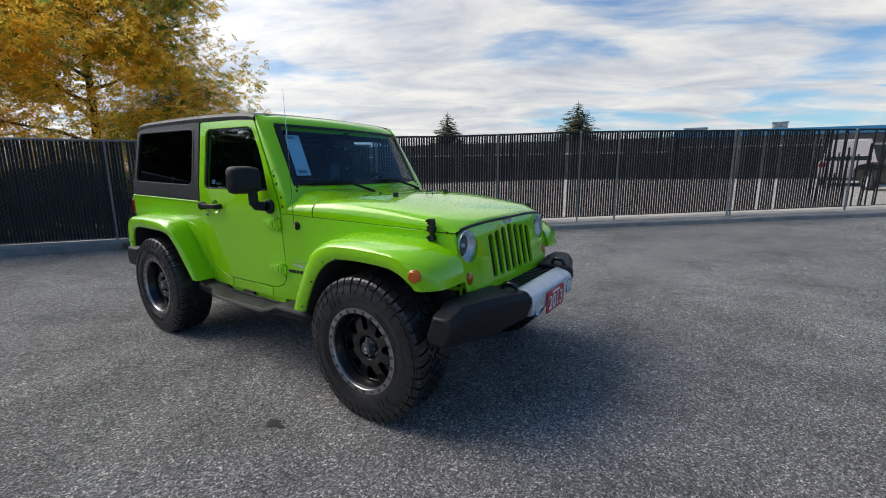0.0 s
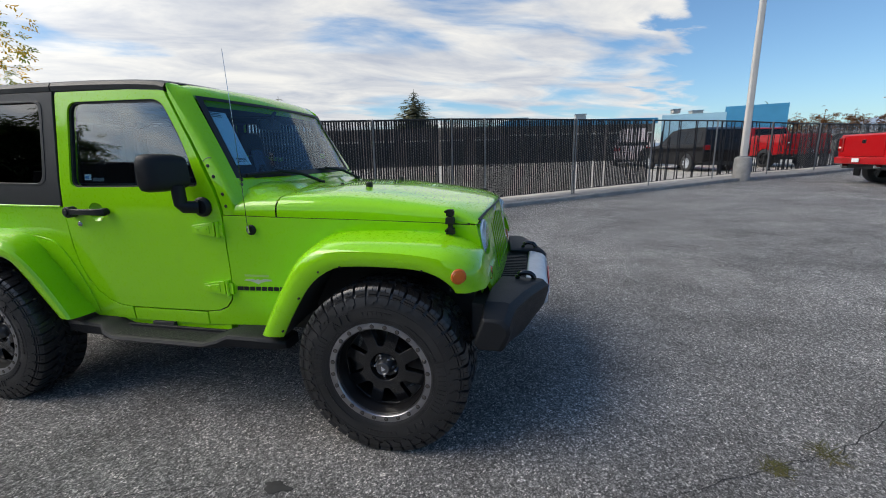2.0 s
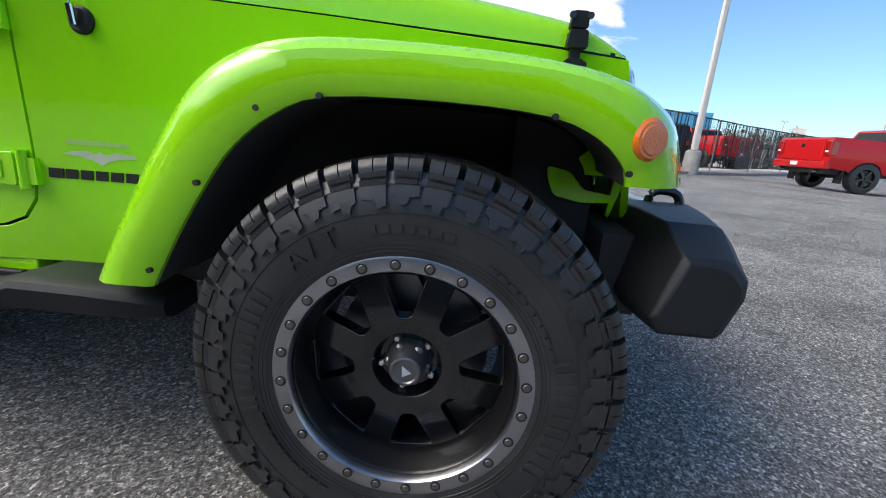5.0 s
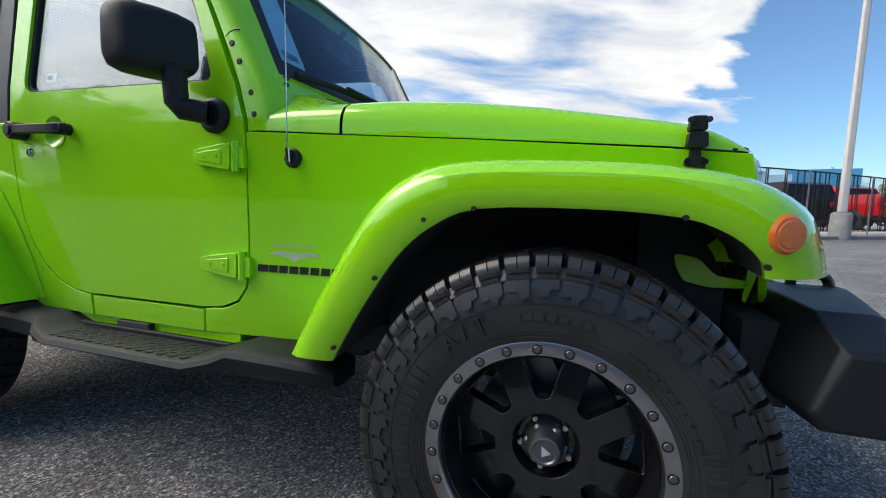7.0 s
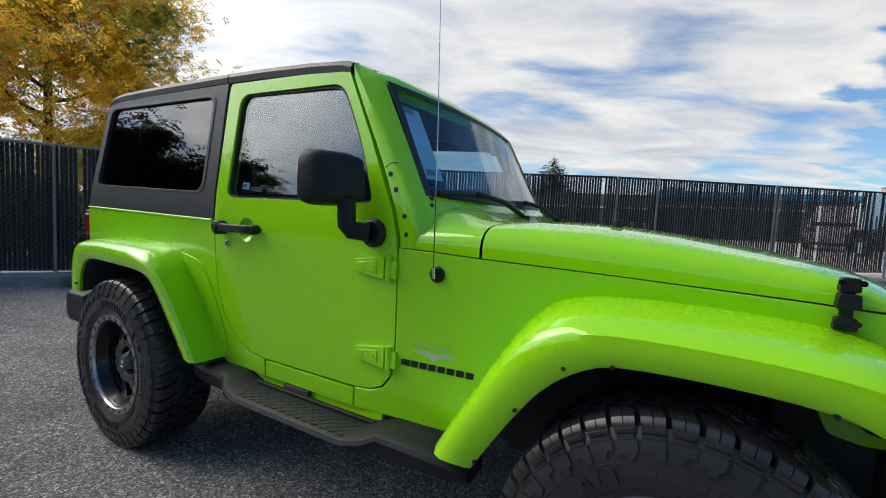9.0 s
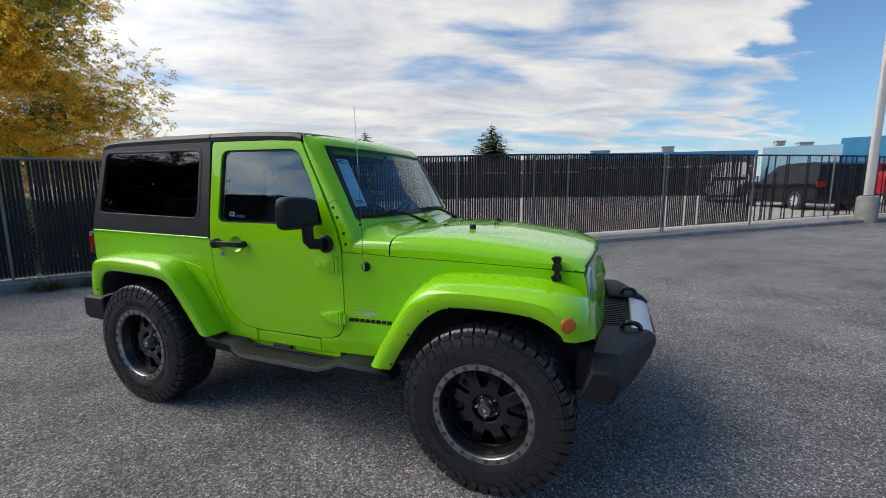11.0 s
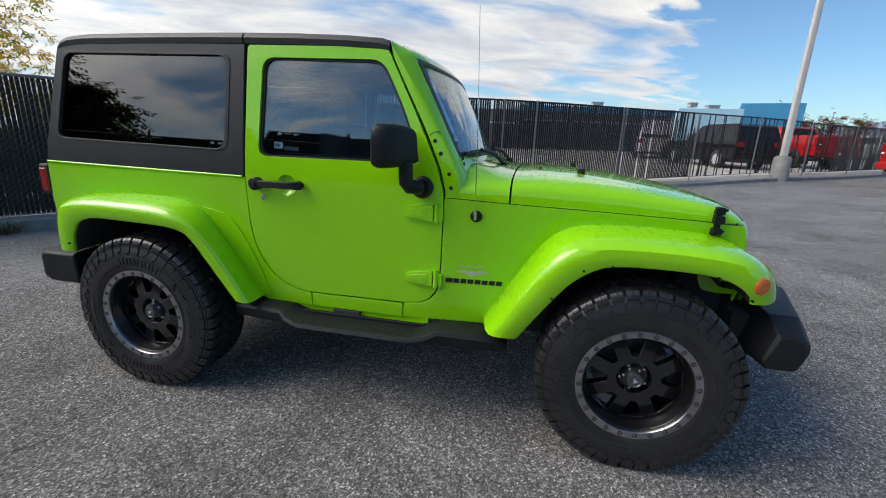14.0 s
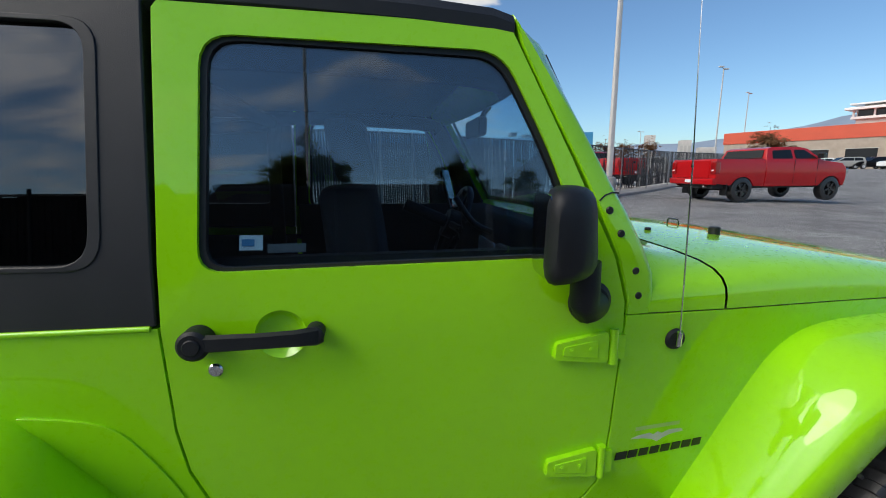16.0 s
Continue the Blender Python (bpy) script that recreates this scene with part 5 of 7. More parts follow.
def wheel_parts(car, x, sgn, spin):
    """One wheel round its own axle: tyre with lugs, rim, ring with bolts, spokes, hub cap."""
    w = empty("wheel")
    w.parent = car
    o = -1  # the outer face looks to -y in the wheel's own frame
    bm = bmesh.new()
    prof = [(-0.112, 0.222), (-0.128, 0.232), (-0.139, 0.255), (-0.145, 0.295), (-0.143, 0.335), (-0.135, 0.368), (-0.120, 0.390), (-0.09, 0.399), (0.0, 0.402), (0.09, 0.399), (0.120, 0.390), (0.135, 0.368), (0.145, 0.295), (0.139, 0.255), (0.112, 0.222)]
    lathe(bm, prof, "y", 72, closed=True)

    def lug(a0, a1, pts, n=2):
        """pts: (y, r inner, r outer) across the tread; from angle a0 to a1."""
        rings = []
        for y, r0, r1, sh in pts:
            ring = []
            for k in range(n + 1):
                a = a0 + (a1 - a0) * k / n + sh
                ring.append((r1 * math.cos(a), y, r1 * math.sin(a)))
            for k in range(n, -1, -1):
                a = a0 + (a1 - a0) * k / n + sh
                ring.append((r0 * math.cos(a), y, r0 * math.sin(a)))
            rings.append(ring)
        loft(bm, rings)
    tyre = part("tyre", bm, M_RUBBER, w, "black all-terrain tyre", smooth=28)
    bm = bmesh.new()
    N = 42
    d = 2 * math.pi / N
    for k in range(N):
        a = d * k
        for s in (-1, 1):
            off = 0 if s < 0 else d / 2
            odd = k % 2
            # shoulder block: two halves parted by a sipe, stepped down over the shoulder
            for f0, f1 in ((0.02, 0.40), (0.435, 0.82)):
                lug(a + off + d * f0, a + off + d * f1, [(s * 0.066, 0.385, 0.4150, 0.030), (s * 0.104, 0.385, 0.4150, 0.004), (s * 0.119, 0.380, 0.4115, 0), (s * 0.1275, 0.374, 0.4030, 0), (s * 0.1300, 0.370, 0.3960, 0)], 1)
            # two bars of the ladder below it
            for r0, r1, y in ((0.3815, 0.3925, 0.1345), (0.3695, 0.3790, 0.1390)):
                lug(a + off + d * (0.10 if odd else 0.02), a + off + d * (0.76 if odd else 0.84), [(s * (y - 0.010), r0, r1, 0), (s * y, r0 + 0.001, r1 - 0.0015, 0)], 1)
            # zigzag centre blocks
            lug(a + off + d * 0.05, a + off + d * 0.50, [(s * 0.006, 0.385, 0.4155, 0.075), (s * 0.028, 0.385, 0.4160, 0.020), (s * 0.034, 0.385, 0.4155, 0.055)])
            lug(a + off + d * 0.42, a + off + d * 0.90, [(s * 0.033, 0.385, 0.4155, 0.0), (s * 0.045, 0.385, 0.4158, 0.045), (s * 0.064, 0.385, 0.4150, 0.010)])
    tagged(part("tread", bm, M_RUBBER, w, "chunky tread blocks", smooth=28), kind="stuff")
    # the side wall: ragged plates under the blocks, fine ribs, raised writing
    bm = bmesh.new()
    wall = lambda r: -float(np.interp(r, [0.255, 0.295, 0.335, 0.368, 0.390], [0.139, 0.145, 0.143, 0.135, 0.120]))
    ragged = (((0.03, 0.345), (0.22, 0.340), (0.30, 0.328), (0.52, 0.331), (0.58, 0.342), (0.88, 0.338)), ((0.0, 0.352), (0.30, 0.349), (0.36, 0.338), (0.60, 0.336), (0.72, 0.351), (0.90, 0.355)),
              ((0.04, 0.336), (0.34, 0.330), (0.50, 0.345), (0.90, 0.349)))
    for k in range(N):
        rim_line = ragged[k % 3]
        for (f0, r0), (f1, r1) in zip(rim_line, rim_line[1:]):
            rings = []
            for g in (0.0, 0.5, 1.0):
                q0, q1 = r0 + g * (0.3685 - r0), r1 + g * (0.3685 - r1)
                rings.append([(q * math.cos(d * (k + f)), wall(q) + o2, q * math.sin(d * (k + f))) for f, q, o2 in ((f0, q0, 0.002), (f0, q0, -0.0052), (f1, q1, -0.0052), (f1, q1, 0.002))])
            loft(bm, rings)
    for r, h, wd in ((0.2565, 0.0016, 0.0018), (0.2630, 0.0012, 0.0012), (0.2700, 0.0012, 0.0012), (0.3225, 0.0014, 0.0012), (0.3690, 0.0058, 0.0014)):
        lathe(bm, [(wall(r - wd) + 0.001, r - wd), (wall(r) - h, r - wd * 0.6), (wall(r) - h, r + wd * 0.6), (wall(r + wd) + 0.001, r + wd)], "y", 72)
    for turn in (0.0, math.pi):
        # maker's words as plain bars, one a letter
        for a0, step, n, r0, r1, half in ((2.90, 0.150, 6, 0.280, 0.314, 0.048), (1.30, 0.075, 7, 0.290, 0.304, 0.026), (0.55, 0.085, 9, 0.276, 0.283, 0.030)):
            for k in range(n):
                a = a0 - k * step + turn
                for u0, u1 in ((-1.0, -0.45), (0.45, 1.0)) if n == 6 else ((-1.0, 1.0),):
                    vs = [(r * math.cos(a + half * u), r * math.sin(a + half * u)) for u, r in ((u0, r0), (u1, r0), (u1, r1), (u0, r1))]
                    loft(bm, [[(p[0], y, p[1]) for p in vs] for y in (-0.1415, -0.1480)])
        for k, ch in enumerate("A/T"):
            a = 1.80 - k * 0.125 + turn
            c, sn, r = math.cos(a), math.sin(a), 0.297
            raised(bm, ch, 0.050, Matrix(((sn, c, 0, r * c), (0, 0, -1, -0.1452), (-c, sn, 0, r * sn), (0, 0, 0, 1))), 0.0040)
    part("sidewall_rib", bm, M_RUBBER, tyre)
    bm = bmesh.new()
    lathe(bm, [(-0.118, 0.212), (-0.112, 0.2075), (-0.100, 0.2070), (-0.096, 0.2035), (-0.080, 0.2030), (-0.076, 0.1995), (-0.052, 0.1990), (-0.048, 0.194), (-0.03, 0.192), (0.06, 0.190), (0.11, 0.205), (0.115, 0.224), (0.105, 0.226), (0.05, 0.205), (-0.1, 0.222)], "y", 56, closed=True)
    rim = part("rim", bm, M_RIM, w, "satin black alloy rim", smooth=40)
    bm = bmesh.new()
    lathe(bm, [(-0.112, 0.212), (-0.130, 0.2155), (-0.134, 0.2185), (-0.136, 0.243), (-0.133, 0.249), (-0.122, 0.252), (-0.108, 0.244), (-0.108, 0.213)], "y", 72, closed=True)
    ringp = part("rim_ring", bm, M_GUNMETAL, rim, "gunmetal grey outer ring", smooth=35)
    for k in range(24):
        a = 2 * math.pi * (k + 0.5) / 24
        if k == 0:
            bm = bmesh.new()
            disc(bm, (0, -0.1340, 0), "y", 0.0076, -0.0036, 12, 0.0016)
            disc(bm, (0, -0.1340, 0), "y", 0.0042, -0.0022, 6)
            bolt_me, shade_me = bpy.data.meshes.new("ring_bolt"), bpy.data.meshes.new("bolt_shade_ring")
            bm.to_mesh(bolt_me)
            bm.free()
            # black disc round the bolt: its recess shade put into colour
            bm = bmesh.new()
            disc(bm, (0, -0.1330, 0), "y", 0.0102, -0.0032, 16)
            bm.to_mesh(shade_me)
            bm.free()
            bolt_me.materials.append(M_BOLT)
            shade_me.materials.append(M_SEAL)
        for nm, me in (("ring_bolt", bolt_me), ("bolt_shade_ring", shade_me)):
            ob = new(nm, me)
            ob.parent = rim
            ob.location = (0.2305 * math.cos(a), 0, 0.2305 * math.sin(a))
    # cast face: a dished plate with eight windows, each spoke between two of them
    circle = lambda r, n, ph=0.0: [(r * math.cos(2 * math.pi * q / n + ph), r * math.sin(2 * math.pi * q / n + ph)) for q in range(n)]
    holes = [circle(0.070, 32)]
    for k in range(8):
        a = math.pi * (k + 0.5) / 4
        pts = []
        for r, hw in ((0.106, 0.013), (0.192, 0.048), (0.192, -0.048), (0.106, -0.013)):
            pts.append((r * math.cos(a) - hw * math.sin(a), r * math.sin(a) + hw * math.cos(a)))
        holes.append(rounded(pts, [0.008, 0.010, 0.010, 0.008], 3))
    bm = sheet(circle(0.207, 64), holes)
    for v in bm.verts:
        v.co.y = float(np.interp(math.hypot(v.co.x, v.co.z), [0.07, 0.095, 0.15, 0.207], [-0.066, -0.076, -0.068, -0.050]))
    thicken(bm, (0, 0.036, 0))
    part("spoke_face", bm, M_BLACKMETAL, rim, "satin black eight-spoke wheel face", smooth=30, bevel=0.004)
    bm = bmesh.new()
    lathe(bm, [(-0.066, 0.071), (-0.060, 0.069), (-0.036, 0.060), (-0.032, 0.0)], "y", 32)
    part("hub_cup", bm, M_BLACKMETAL, rim, smooth=45)
    bm = bmesh.new()
    lathe(bm, [(-0.030, 0.046), (-0.055, 0.044), (-0.078, 0.036), (-0.090, 0.031), (-0.092, 0.026), (-0.089, 0.023), (-0.089, 0.0)], "y", 32)
    for q in range(6):
        a = math.pi * q / 3 + 0.5
        disc(bm, (0.037 * math.cos(a), -0.030, 0.037 * math.sin(a)), "y", 0.0105, -0.038, 14, 0.005)
    part("hub_cap", bm, M_STEEL, rim, "dark grey metal centre cap", smooth=40)
    bm = bmesh.new()
    loft(bm, [[(-0.010, y, -0.008), (0.010, y, -0.008), (0.0, y, 0.013)] for y in (-0.0885, -0.0915)])
    part("cap_mark", bm, M_SILVER, rim)
    for k in range(5):
        a = 2 * math.pi * k / 5 + 0.3
        bm = bmesh.new()
        disc(bm, (0.055 * math.cos(a), -0.034, 0.055 * math.sin(a)), "y", 0.0085, -0.020, 6, 0.003)
        part("lug_nut", bm, M_CHROME, rim, smooth=30)
    bm = bmesh.new()
    lathe(bm, [(0.03, 0.07), (0.03, 0.165), (0.055, 0.165), (0.055, 0.07)], "y", 40, closed=True)
    disc(bm, (0, 0.0, 0), "y", 0.075, 0.2, 20)
    box(bm, (-0.05, 0.005, 0.09), (0.08, 0.085, 0.178))
    part("brake_disc", bm, M_STEEL, w, smooth=35)
    m = Matrix.Translation((x, sgn * 0.802, 0.410)) @ Matrix.Rotation(0 if sgn < 0 else math.pi, 4, "Z") @ Matrix.Rotation(spin, 4, "Y")
    w.matrix_basis = m
    return w


def cabin_parts(car):
    bm = bmesh.new()
    box(bm, (-1.85, -0.70, 0.50), (0.45, 0.70, 0.56))
    part("cabin_floor", bm, M_DARK, car)
    bm = bmesh.new()
    box(bm, (0.30, -0.70, 0.56), (0.55, 0.70, 1.08))
    part("bulkhead", bm, M_DARK, car)
    bm = bmesh.new()
    rings = [[(0.22, y, 0.86), (0.20, y, 0.98), (0.21, y, 1.20), (0.26, y, 1.262), (0.36, y, 1.268), (0.42, y, 1.225), (0.42, y, 0.86)] for y in (-0.69, -0.6, 0.6, 0.69)]
    loft(bm, rings)
    part("dashboard", bm, M_CLOTH, car, smooth=40, bevel=0.02)
    for y in (-0.37, 0.37):
        seat = empty("front_seat")
        seat.parent = car
        for nm, rr in (("seat_cushion", [[(x, y + dy, 0.84 + dz) for dy, dz in ((-0.24, -0.10), (-0.25, 0.02), (-0.17, 0.035), (0.17, 0.035), (0.25, 0.02), (0.24, -0.10))] for x in (-0.34, -0.26, 0.05, 0.12)]),
                       ("seat_back", [[(-0.25 - 0.12 * (z - 0.85) + dx, y + dy, z) for dx, dy in ((0.06, -wd), (0.09, -wd * 0.7), (0.07, 0), (0.09, wd * 0.7), (0.06, wd), (-0.06, wd * 0.9), (-0.07, 0), (-0.06, -wd * 0.9))] for z, wd in ((0.84, 0.23), (0.95, 0.25), (1.25, 0.25), (1.36, 0.22), (1.40, 0.16))]),
                       ("headrest", [[(-0.285 - 0.2 * (z - 1.42) + dx, y + dy, z) for dx, dy in ((0.05, -wd), (0.06, 0), (0.05, wd), (-0.05, wd * 0.9), (-0.05, -wd * 0.9))] for z, wd in ((1.41, 0.10), (1.44, 0.13), (1.54, 0.13), (1.58, 0.09))])):
            bm = bmesh.new()
            loft(bm, rr)
            part(nm, bm, M_CLOTH, seat, smooth=45, bevel=0.02)
        bm = bmesh.new()
        box(bm, (-0.30, y - 0.2, 0.56), (0.05, y + 0.2, 0.75))
        part("seat_base", bm, M_DARK, seat)
    bm = bmesh.new()
    tm = Matrix.Translation((0.13, 0.37, 1.185)) @ Matrix.Rotation(radians(-66), 4, "Y")
    pts = [tm @ Vector((0.185 * math.cos(a), 0.185 * math.sin(a), 0)) for a in np.linspace(0, 2 * math.pi, 29)]
    tube(bm, pts, 0.016, 8)
    for a in (0.2, math.pi - 0.2, -math.pi / 2):
        tube(bm, [tm @ Vector((0, 0, 0.03)), tm @ Vector((0.18 * math.cos(a), 0.18 * math.sin(a), 0))], 0.018, 6)
    tube(bm, [tm @ Vector((0, 0, -0.01)), tm @ Vector((0, 0, 0.04))], 0.07, 16)
    tube(bm, [tm @ Vector((0, 0, 0.03)), tm @ Vector((0, 0, 0.25))], 0.03, 10)
    part("steering_wheel", bm, M_PLASTIC, car, "black three-spoke steering wheel", smooth=45)
    bm = bmesh.new()
    o = rounded([(-0.115, 1.565), (-0.115, 1.63), (0.115, 1.63), (0.115, 1.565)], 0.02, 3)
    loft(bm, [[(x, y, z) for y, z in o] for x in (0.135, 0.165)])
    tube(bm, [(0.16, 0, 1.61), (0.19, 0, 1.665), (0.205, 0, 1.68)], 0.012, 8)
    part("rear_view_mirror", bm, M_PLASTIC, car, bevel=0.006)
    bm = bmesh.new()
    loft(bm, [[(x, -0.57, z - 0.012), (x, -0.45, z), (x, 0.45, z), (x, 0.57, z - 0.012), (x, 0.57, z + 0.004), (x, -0.57, z + 0.004)] for x, z in ((-1.62, 1.728), (-0.64, 1.735), (-0.2, 1.732), (0.05, 1.715))])
    part("headliner", bm, M_DARK, car, "dark roof lining", smooth=40)
    # phone holder on the dash: a stalk, a cradle and a dark phone
    bm = bmesh.new()
    tube(bm, smooth_line([(0.22, -0.02, 1.20), (0.14, -0.02, 1.24), (0.07, -0.01, 1.34)], 3), 0.012, 8)
    holder = part("phone_holder", bm, M_PLASTIC, car, "black phone holder on a stalk", smooth=50)
    bm = bmesh.new()
    box(bm, (-0.038, -0.006, -0.075), (0.038, 0.006, 0.075), Matrix.Translation((0.045, 0.0, 1.37)) @ Matrix.Rotation(radians(62), 4, "Z") @ Matrix.Rotation(radians(-14), 4, "X"))
    part("phone", bm, M_BLACKMETAL, holder, bevel=0.004)
    bm = bmesh.new()
    o = rounded([(-0.30, 1.02), (-0.30, 1.17), (-0.06, 1.17), (-0.06, 1.02)], 0.02, 3)
    loft(bm, [[(x, y + 0.18, z) for y, z in o] for x in (0.196, 0.204)])
    part("dash_vent_panel", bm, M_SILVER, car, "grey centre panel of the dash")
    # roll bar
    bm = bmesh.new()
    for sgn in (-1, 1):
        tube(bm, smooth_line([(-0.72, sgn * 0.62, 0.56), (-0.72, sgn * 0.62, 1.4), (-0.70, sgn * 0.60, 1.64), (-0.62, sgn * 0.59, 1.69), (0.0, sgn * 0.58, 1.67), (0.10, sgn * 0.575, 1.63)], 4), 0.032, 10)
        tube(bm, [(-0.71, sgn * 0.60, 1.66), (-1.3, sgn * 0.60, 1.62), (-1.72, sgn * 0.62, 1.15)], 0.030, 10)
    tube(bm, [(-0.71, -0.60, 1.67), (-0.71, 0.60, 1.67)], 0.030, 10)
    part("roll_bar", bm, M_CLOTH, car, "padded black roll bar", smooth=45)
    bm = bmesh.new()
    tube(bm, smooth_line([(0.22, -0.52, 1.17), (0.17, -0.52, 1.19), (0.150, -0.47, 1.20), (0.150, -0.35, 1.20), (0.17, -0.30, 1.19), (0.22, -0.30, 1.17)], 3), 0.014, 8)
    part("grab_bar", bm, M_PLASTIC, car, smooth=50)
    # rear bench
    bm = bmesh.new()
    loft(bm, [[(-1.15, y, 0.75), (-1.12, y, 0.95), (-1.45, y, 0.93), (-1.58, y, 1.38), (-1.68, y, 1.38), (-1.60, y, 0.75)] for y in (-0.5, -0.45, 0.45, 0.5)])
    part("rear_seat", bm, M_CLOTH, car, smooth=45, bevel=0.03)


def trim_parts(car):
    # aerial: round base, thin whip leaning back a little
    y0 = -side(0.483, 1.03)
    bm = bmesh.new()
    disc(bm, (0.483, y0 + 0.002, 1.030), "y", 0.027, -0.012, 28, 0.006)
    aer = part("aerial_base", bm, M_PLASTIC, car, "round black aerial base", smooth=40)
    bm = bmesh.new()
    tube(bm, [(0.481, y0 - 0.018, 1.018), (0.480, y0 - 0.022, 1.055)], 0.007, 10)
    part("aerial_socket", bm, M_CHROME, aer, smooth=50)
    bm = bmesh.new()
    tube(bm, [(0.480, y0 - 0.022, 1.05), (0.470, y0 - 0.020, 1.45), (0.452, y0 - 0.016, 1.88)], 0.0016, 6, taper=[1.4, 1, 0.8])
    part("aerial_whip", bm, M_CHROME, aer, "thin steel whip", smooth=60)
    for sgn in (-1, 1):
        # model name as plain bars, letter by letter
        for k in range(8):
            x = 0.352 + 0.0335 * k + (0.004 if k else 0)
            x1 = x + (0.036 if k == 0 else 0.0295)
            z0, z1 = 0.701, 0.7225
            o = [(x, z0), (x + 0.003, z1), (x1, z1), (x1 - 0.003, z0)]
            s = sheet(o)
            for v in s.verts:
                v.co.y = sgn * (side(v.co.x, v.co.z) + 0.0005)
            thicken(s, (0, sgn * 0.002, 0))
            part("name_bar", s, M_SEAL, car, "black raised lettering bar")
        # pale decal: a ragged band over a three-peaked shape
        for pts in ([(0.392, 0.757), (0.415, 0.764), (0.450, 0.766), (0.462, 0.759), (0.475, 0.766), (0.487, 0.759), (0.510, 0.766), (0.548, 0.763), (0.556, 0.755), (0.515, 0.752), (0.492, 0.745), (0.475, 0.736), (0.458, 0.746), (0.430, 0.753)],
                    [(0.405, 0.779), (0.405, 0.790), (0.540, 0.788), (0.540, 0.777)]):
            s = sheet(pts)
            for v in s.verts:
                v.co.y = sgn * (side(v.co.x, v.co.z) + 0.0006)
            thicken(s, (0, sgn * 0.0006, 0))
            part("decal", s, M_DECAL if len(pts) > 4 else M_FAINT, car, "faded pale desert decal")
    # door sticker seen behind the glass
    # axles and underside
    bm = bmesh.new()
    for x in (1.212, -1.212):
        tube(bm, [(x, -0.72, 0.41), (x, 0.72, 0.41)], 0.05, 12)
        bmesh.ops.create_uvsphere(bm, u_segments=14, v_segments=8, radius=0.15, matrix=Matrix.Translation((x, 0.12, 0.41)))
    part("axles", bm, M_DARK, car, smooth=50)
    bm = bmesh.new()
    box(bm, (-1.75, -0.45, 0.40), (1.6, -0.33, 0.50))
    box(bm, (-1.75, 0.33, 0.40), (1.6, 0.45, 0.50))
    box(bm, (-0.6, -0.33, 0.33), (0.5, 0.33, 0.47))
    box(bm, (0.6, -0.40, 0.52), (1.55, 0.40, 0.98))
    part("chassis", bm, M_DARK, car)


def build_jeep():
    car = empty("off_road_car")
    tagged(car, "lime green two-door off-road car with black hardtop parked on asphalt", "car")
    for sgn in (-1, 1):
        body_parts(car, sgn)
        door_shape(car, sgn)
        flare_parts(car, sgn)
        step_parts(car, sgn)
    screen_parts(car)
    hood_parts(car)
    grille_parts(car)
    bumper_parts(car)
    hardtop_parts(car)
    for x, sgn, spin in ((1.212, -1, -0.489), (-1.212, -1, 1.1), (1.212, 1, 0.9), (-1.212, 1, 0.2)):
        wheel_parts(car, x, sgn, spin)
    cabin_parts(car)
    trim_parts(car)
    return car


build_jeep()

# ---- light poles ----


def lamp_pole(x, y, h, base=True, arm=(1, 0), scale=1.0, z=None):
    z = ground_z(x, y) if z is None else z
    pole = tagged(empty("street_lamp", (x, y, z)), "tall pale square light pole" + (" on a round concrete footing" if base else " far across the lot"), "street lamp", "light poles")
    if base:
        bm = bmesh.new()
        lathe(bm, [(-0.1, 0.0), (-0.1, 0.245), (0.66, 0.235), (0.70, 0.22), (0.72, 0.19), (0.72, 0.0)], "z", 32)
        part("footing", bm, M_CONC, pole, "chipped round concrete footing", smooth=35)
        bm = bmesh.new()
        box(bm, (-0.13, -0.13, 0.72), (0.13, 0.13, 0.745))
        part("base_plate", bm, M_GALV, pole)
    bm = bmesh.new()
    rings = []
    for zz, w in ((0.70 if base else 0.0, 0.086), (h * 0.5, 0.074), (h, 0.060)):
        o = rounded([(-w, -w), (-w, w), (w, w), (w, -w)], 0.03, 3)
        rings.append([(px * scale, py * scale, zz) for px, py in o])
    loft(bm, rings)
    part("shaft", bm, M_POLE, pole, smooth=40)
    for s in (-1, 1):
        bm = bmesh.new()
        tube(bm, [(0, 0, h - 0.1), (s * arm[0] * 0.9, s * arm[1] * 0.9, h + 0.05)], 0.045 * scale, 8)
        part("arm", bm, M_POLE, pole)
        bm = bmesh.new()
        box(bm, (-0.36, -0.18, -0.08), (0.36, 0.18, 0.08), Matrix.Translation((s * arm[0] * 1.15, s * arm[1] * 1.15, h + 0.05)))
        part("lamp_head", bm, M_POLE, pole, bevel=0.02)
    return pole


lamp_pole(8.1, 12.65, 9.5, arm=(0.6, 0.8))
for az, d, el in ((41.2, 78, 0.185), (43.7, 120, 0.136), (33.5, 130, 0.075)):
    x, y = -0.235 + d * math.sin(radians(az)), -1.617 + d * math.cos(radians(az))
    lamp_pole(x, y, 1.45 + d * el - ground_z(x, y), False, (0.8, 0.5))

# ---- vehicles ----
M_CARGLASS = simple("dark_car_glass", (0.008, 0.010, 0.012), 0.06, spec=0.3)
M_CARBLACK = paint("black_paint", (0.003, 0.003, 0.004), 0.4)
M_CARGREY = paint("grey_paint", (0.32, 0.31, 0.29))
M_CARWHITE = paint("white_paint", (0.70, 0.70, 0.68))
M_CARPALE = paint("faded_white_paint", (0.52, 0.46, 0.46), 0.4)


def arch(xc, r, zb, n=8):
    return [(xc + r * math.cos(a), max(zb, 0.36 + r * math.sin(a))) for a in np.linspace(0, math.pi, n)]


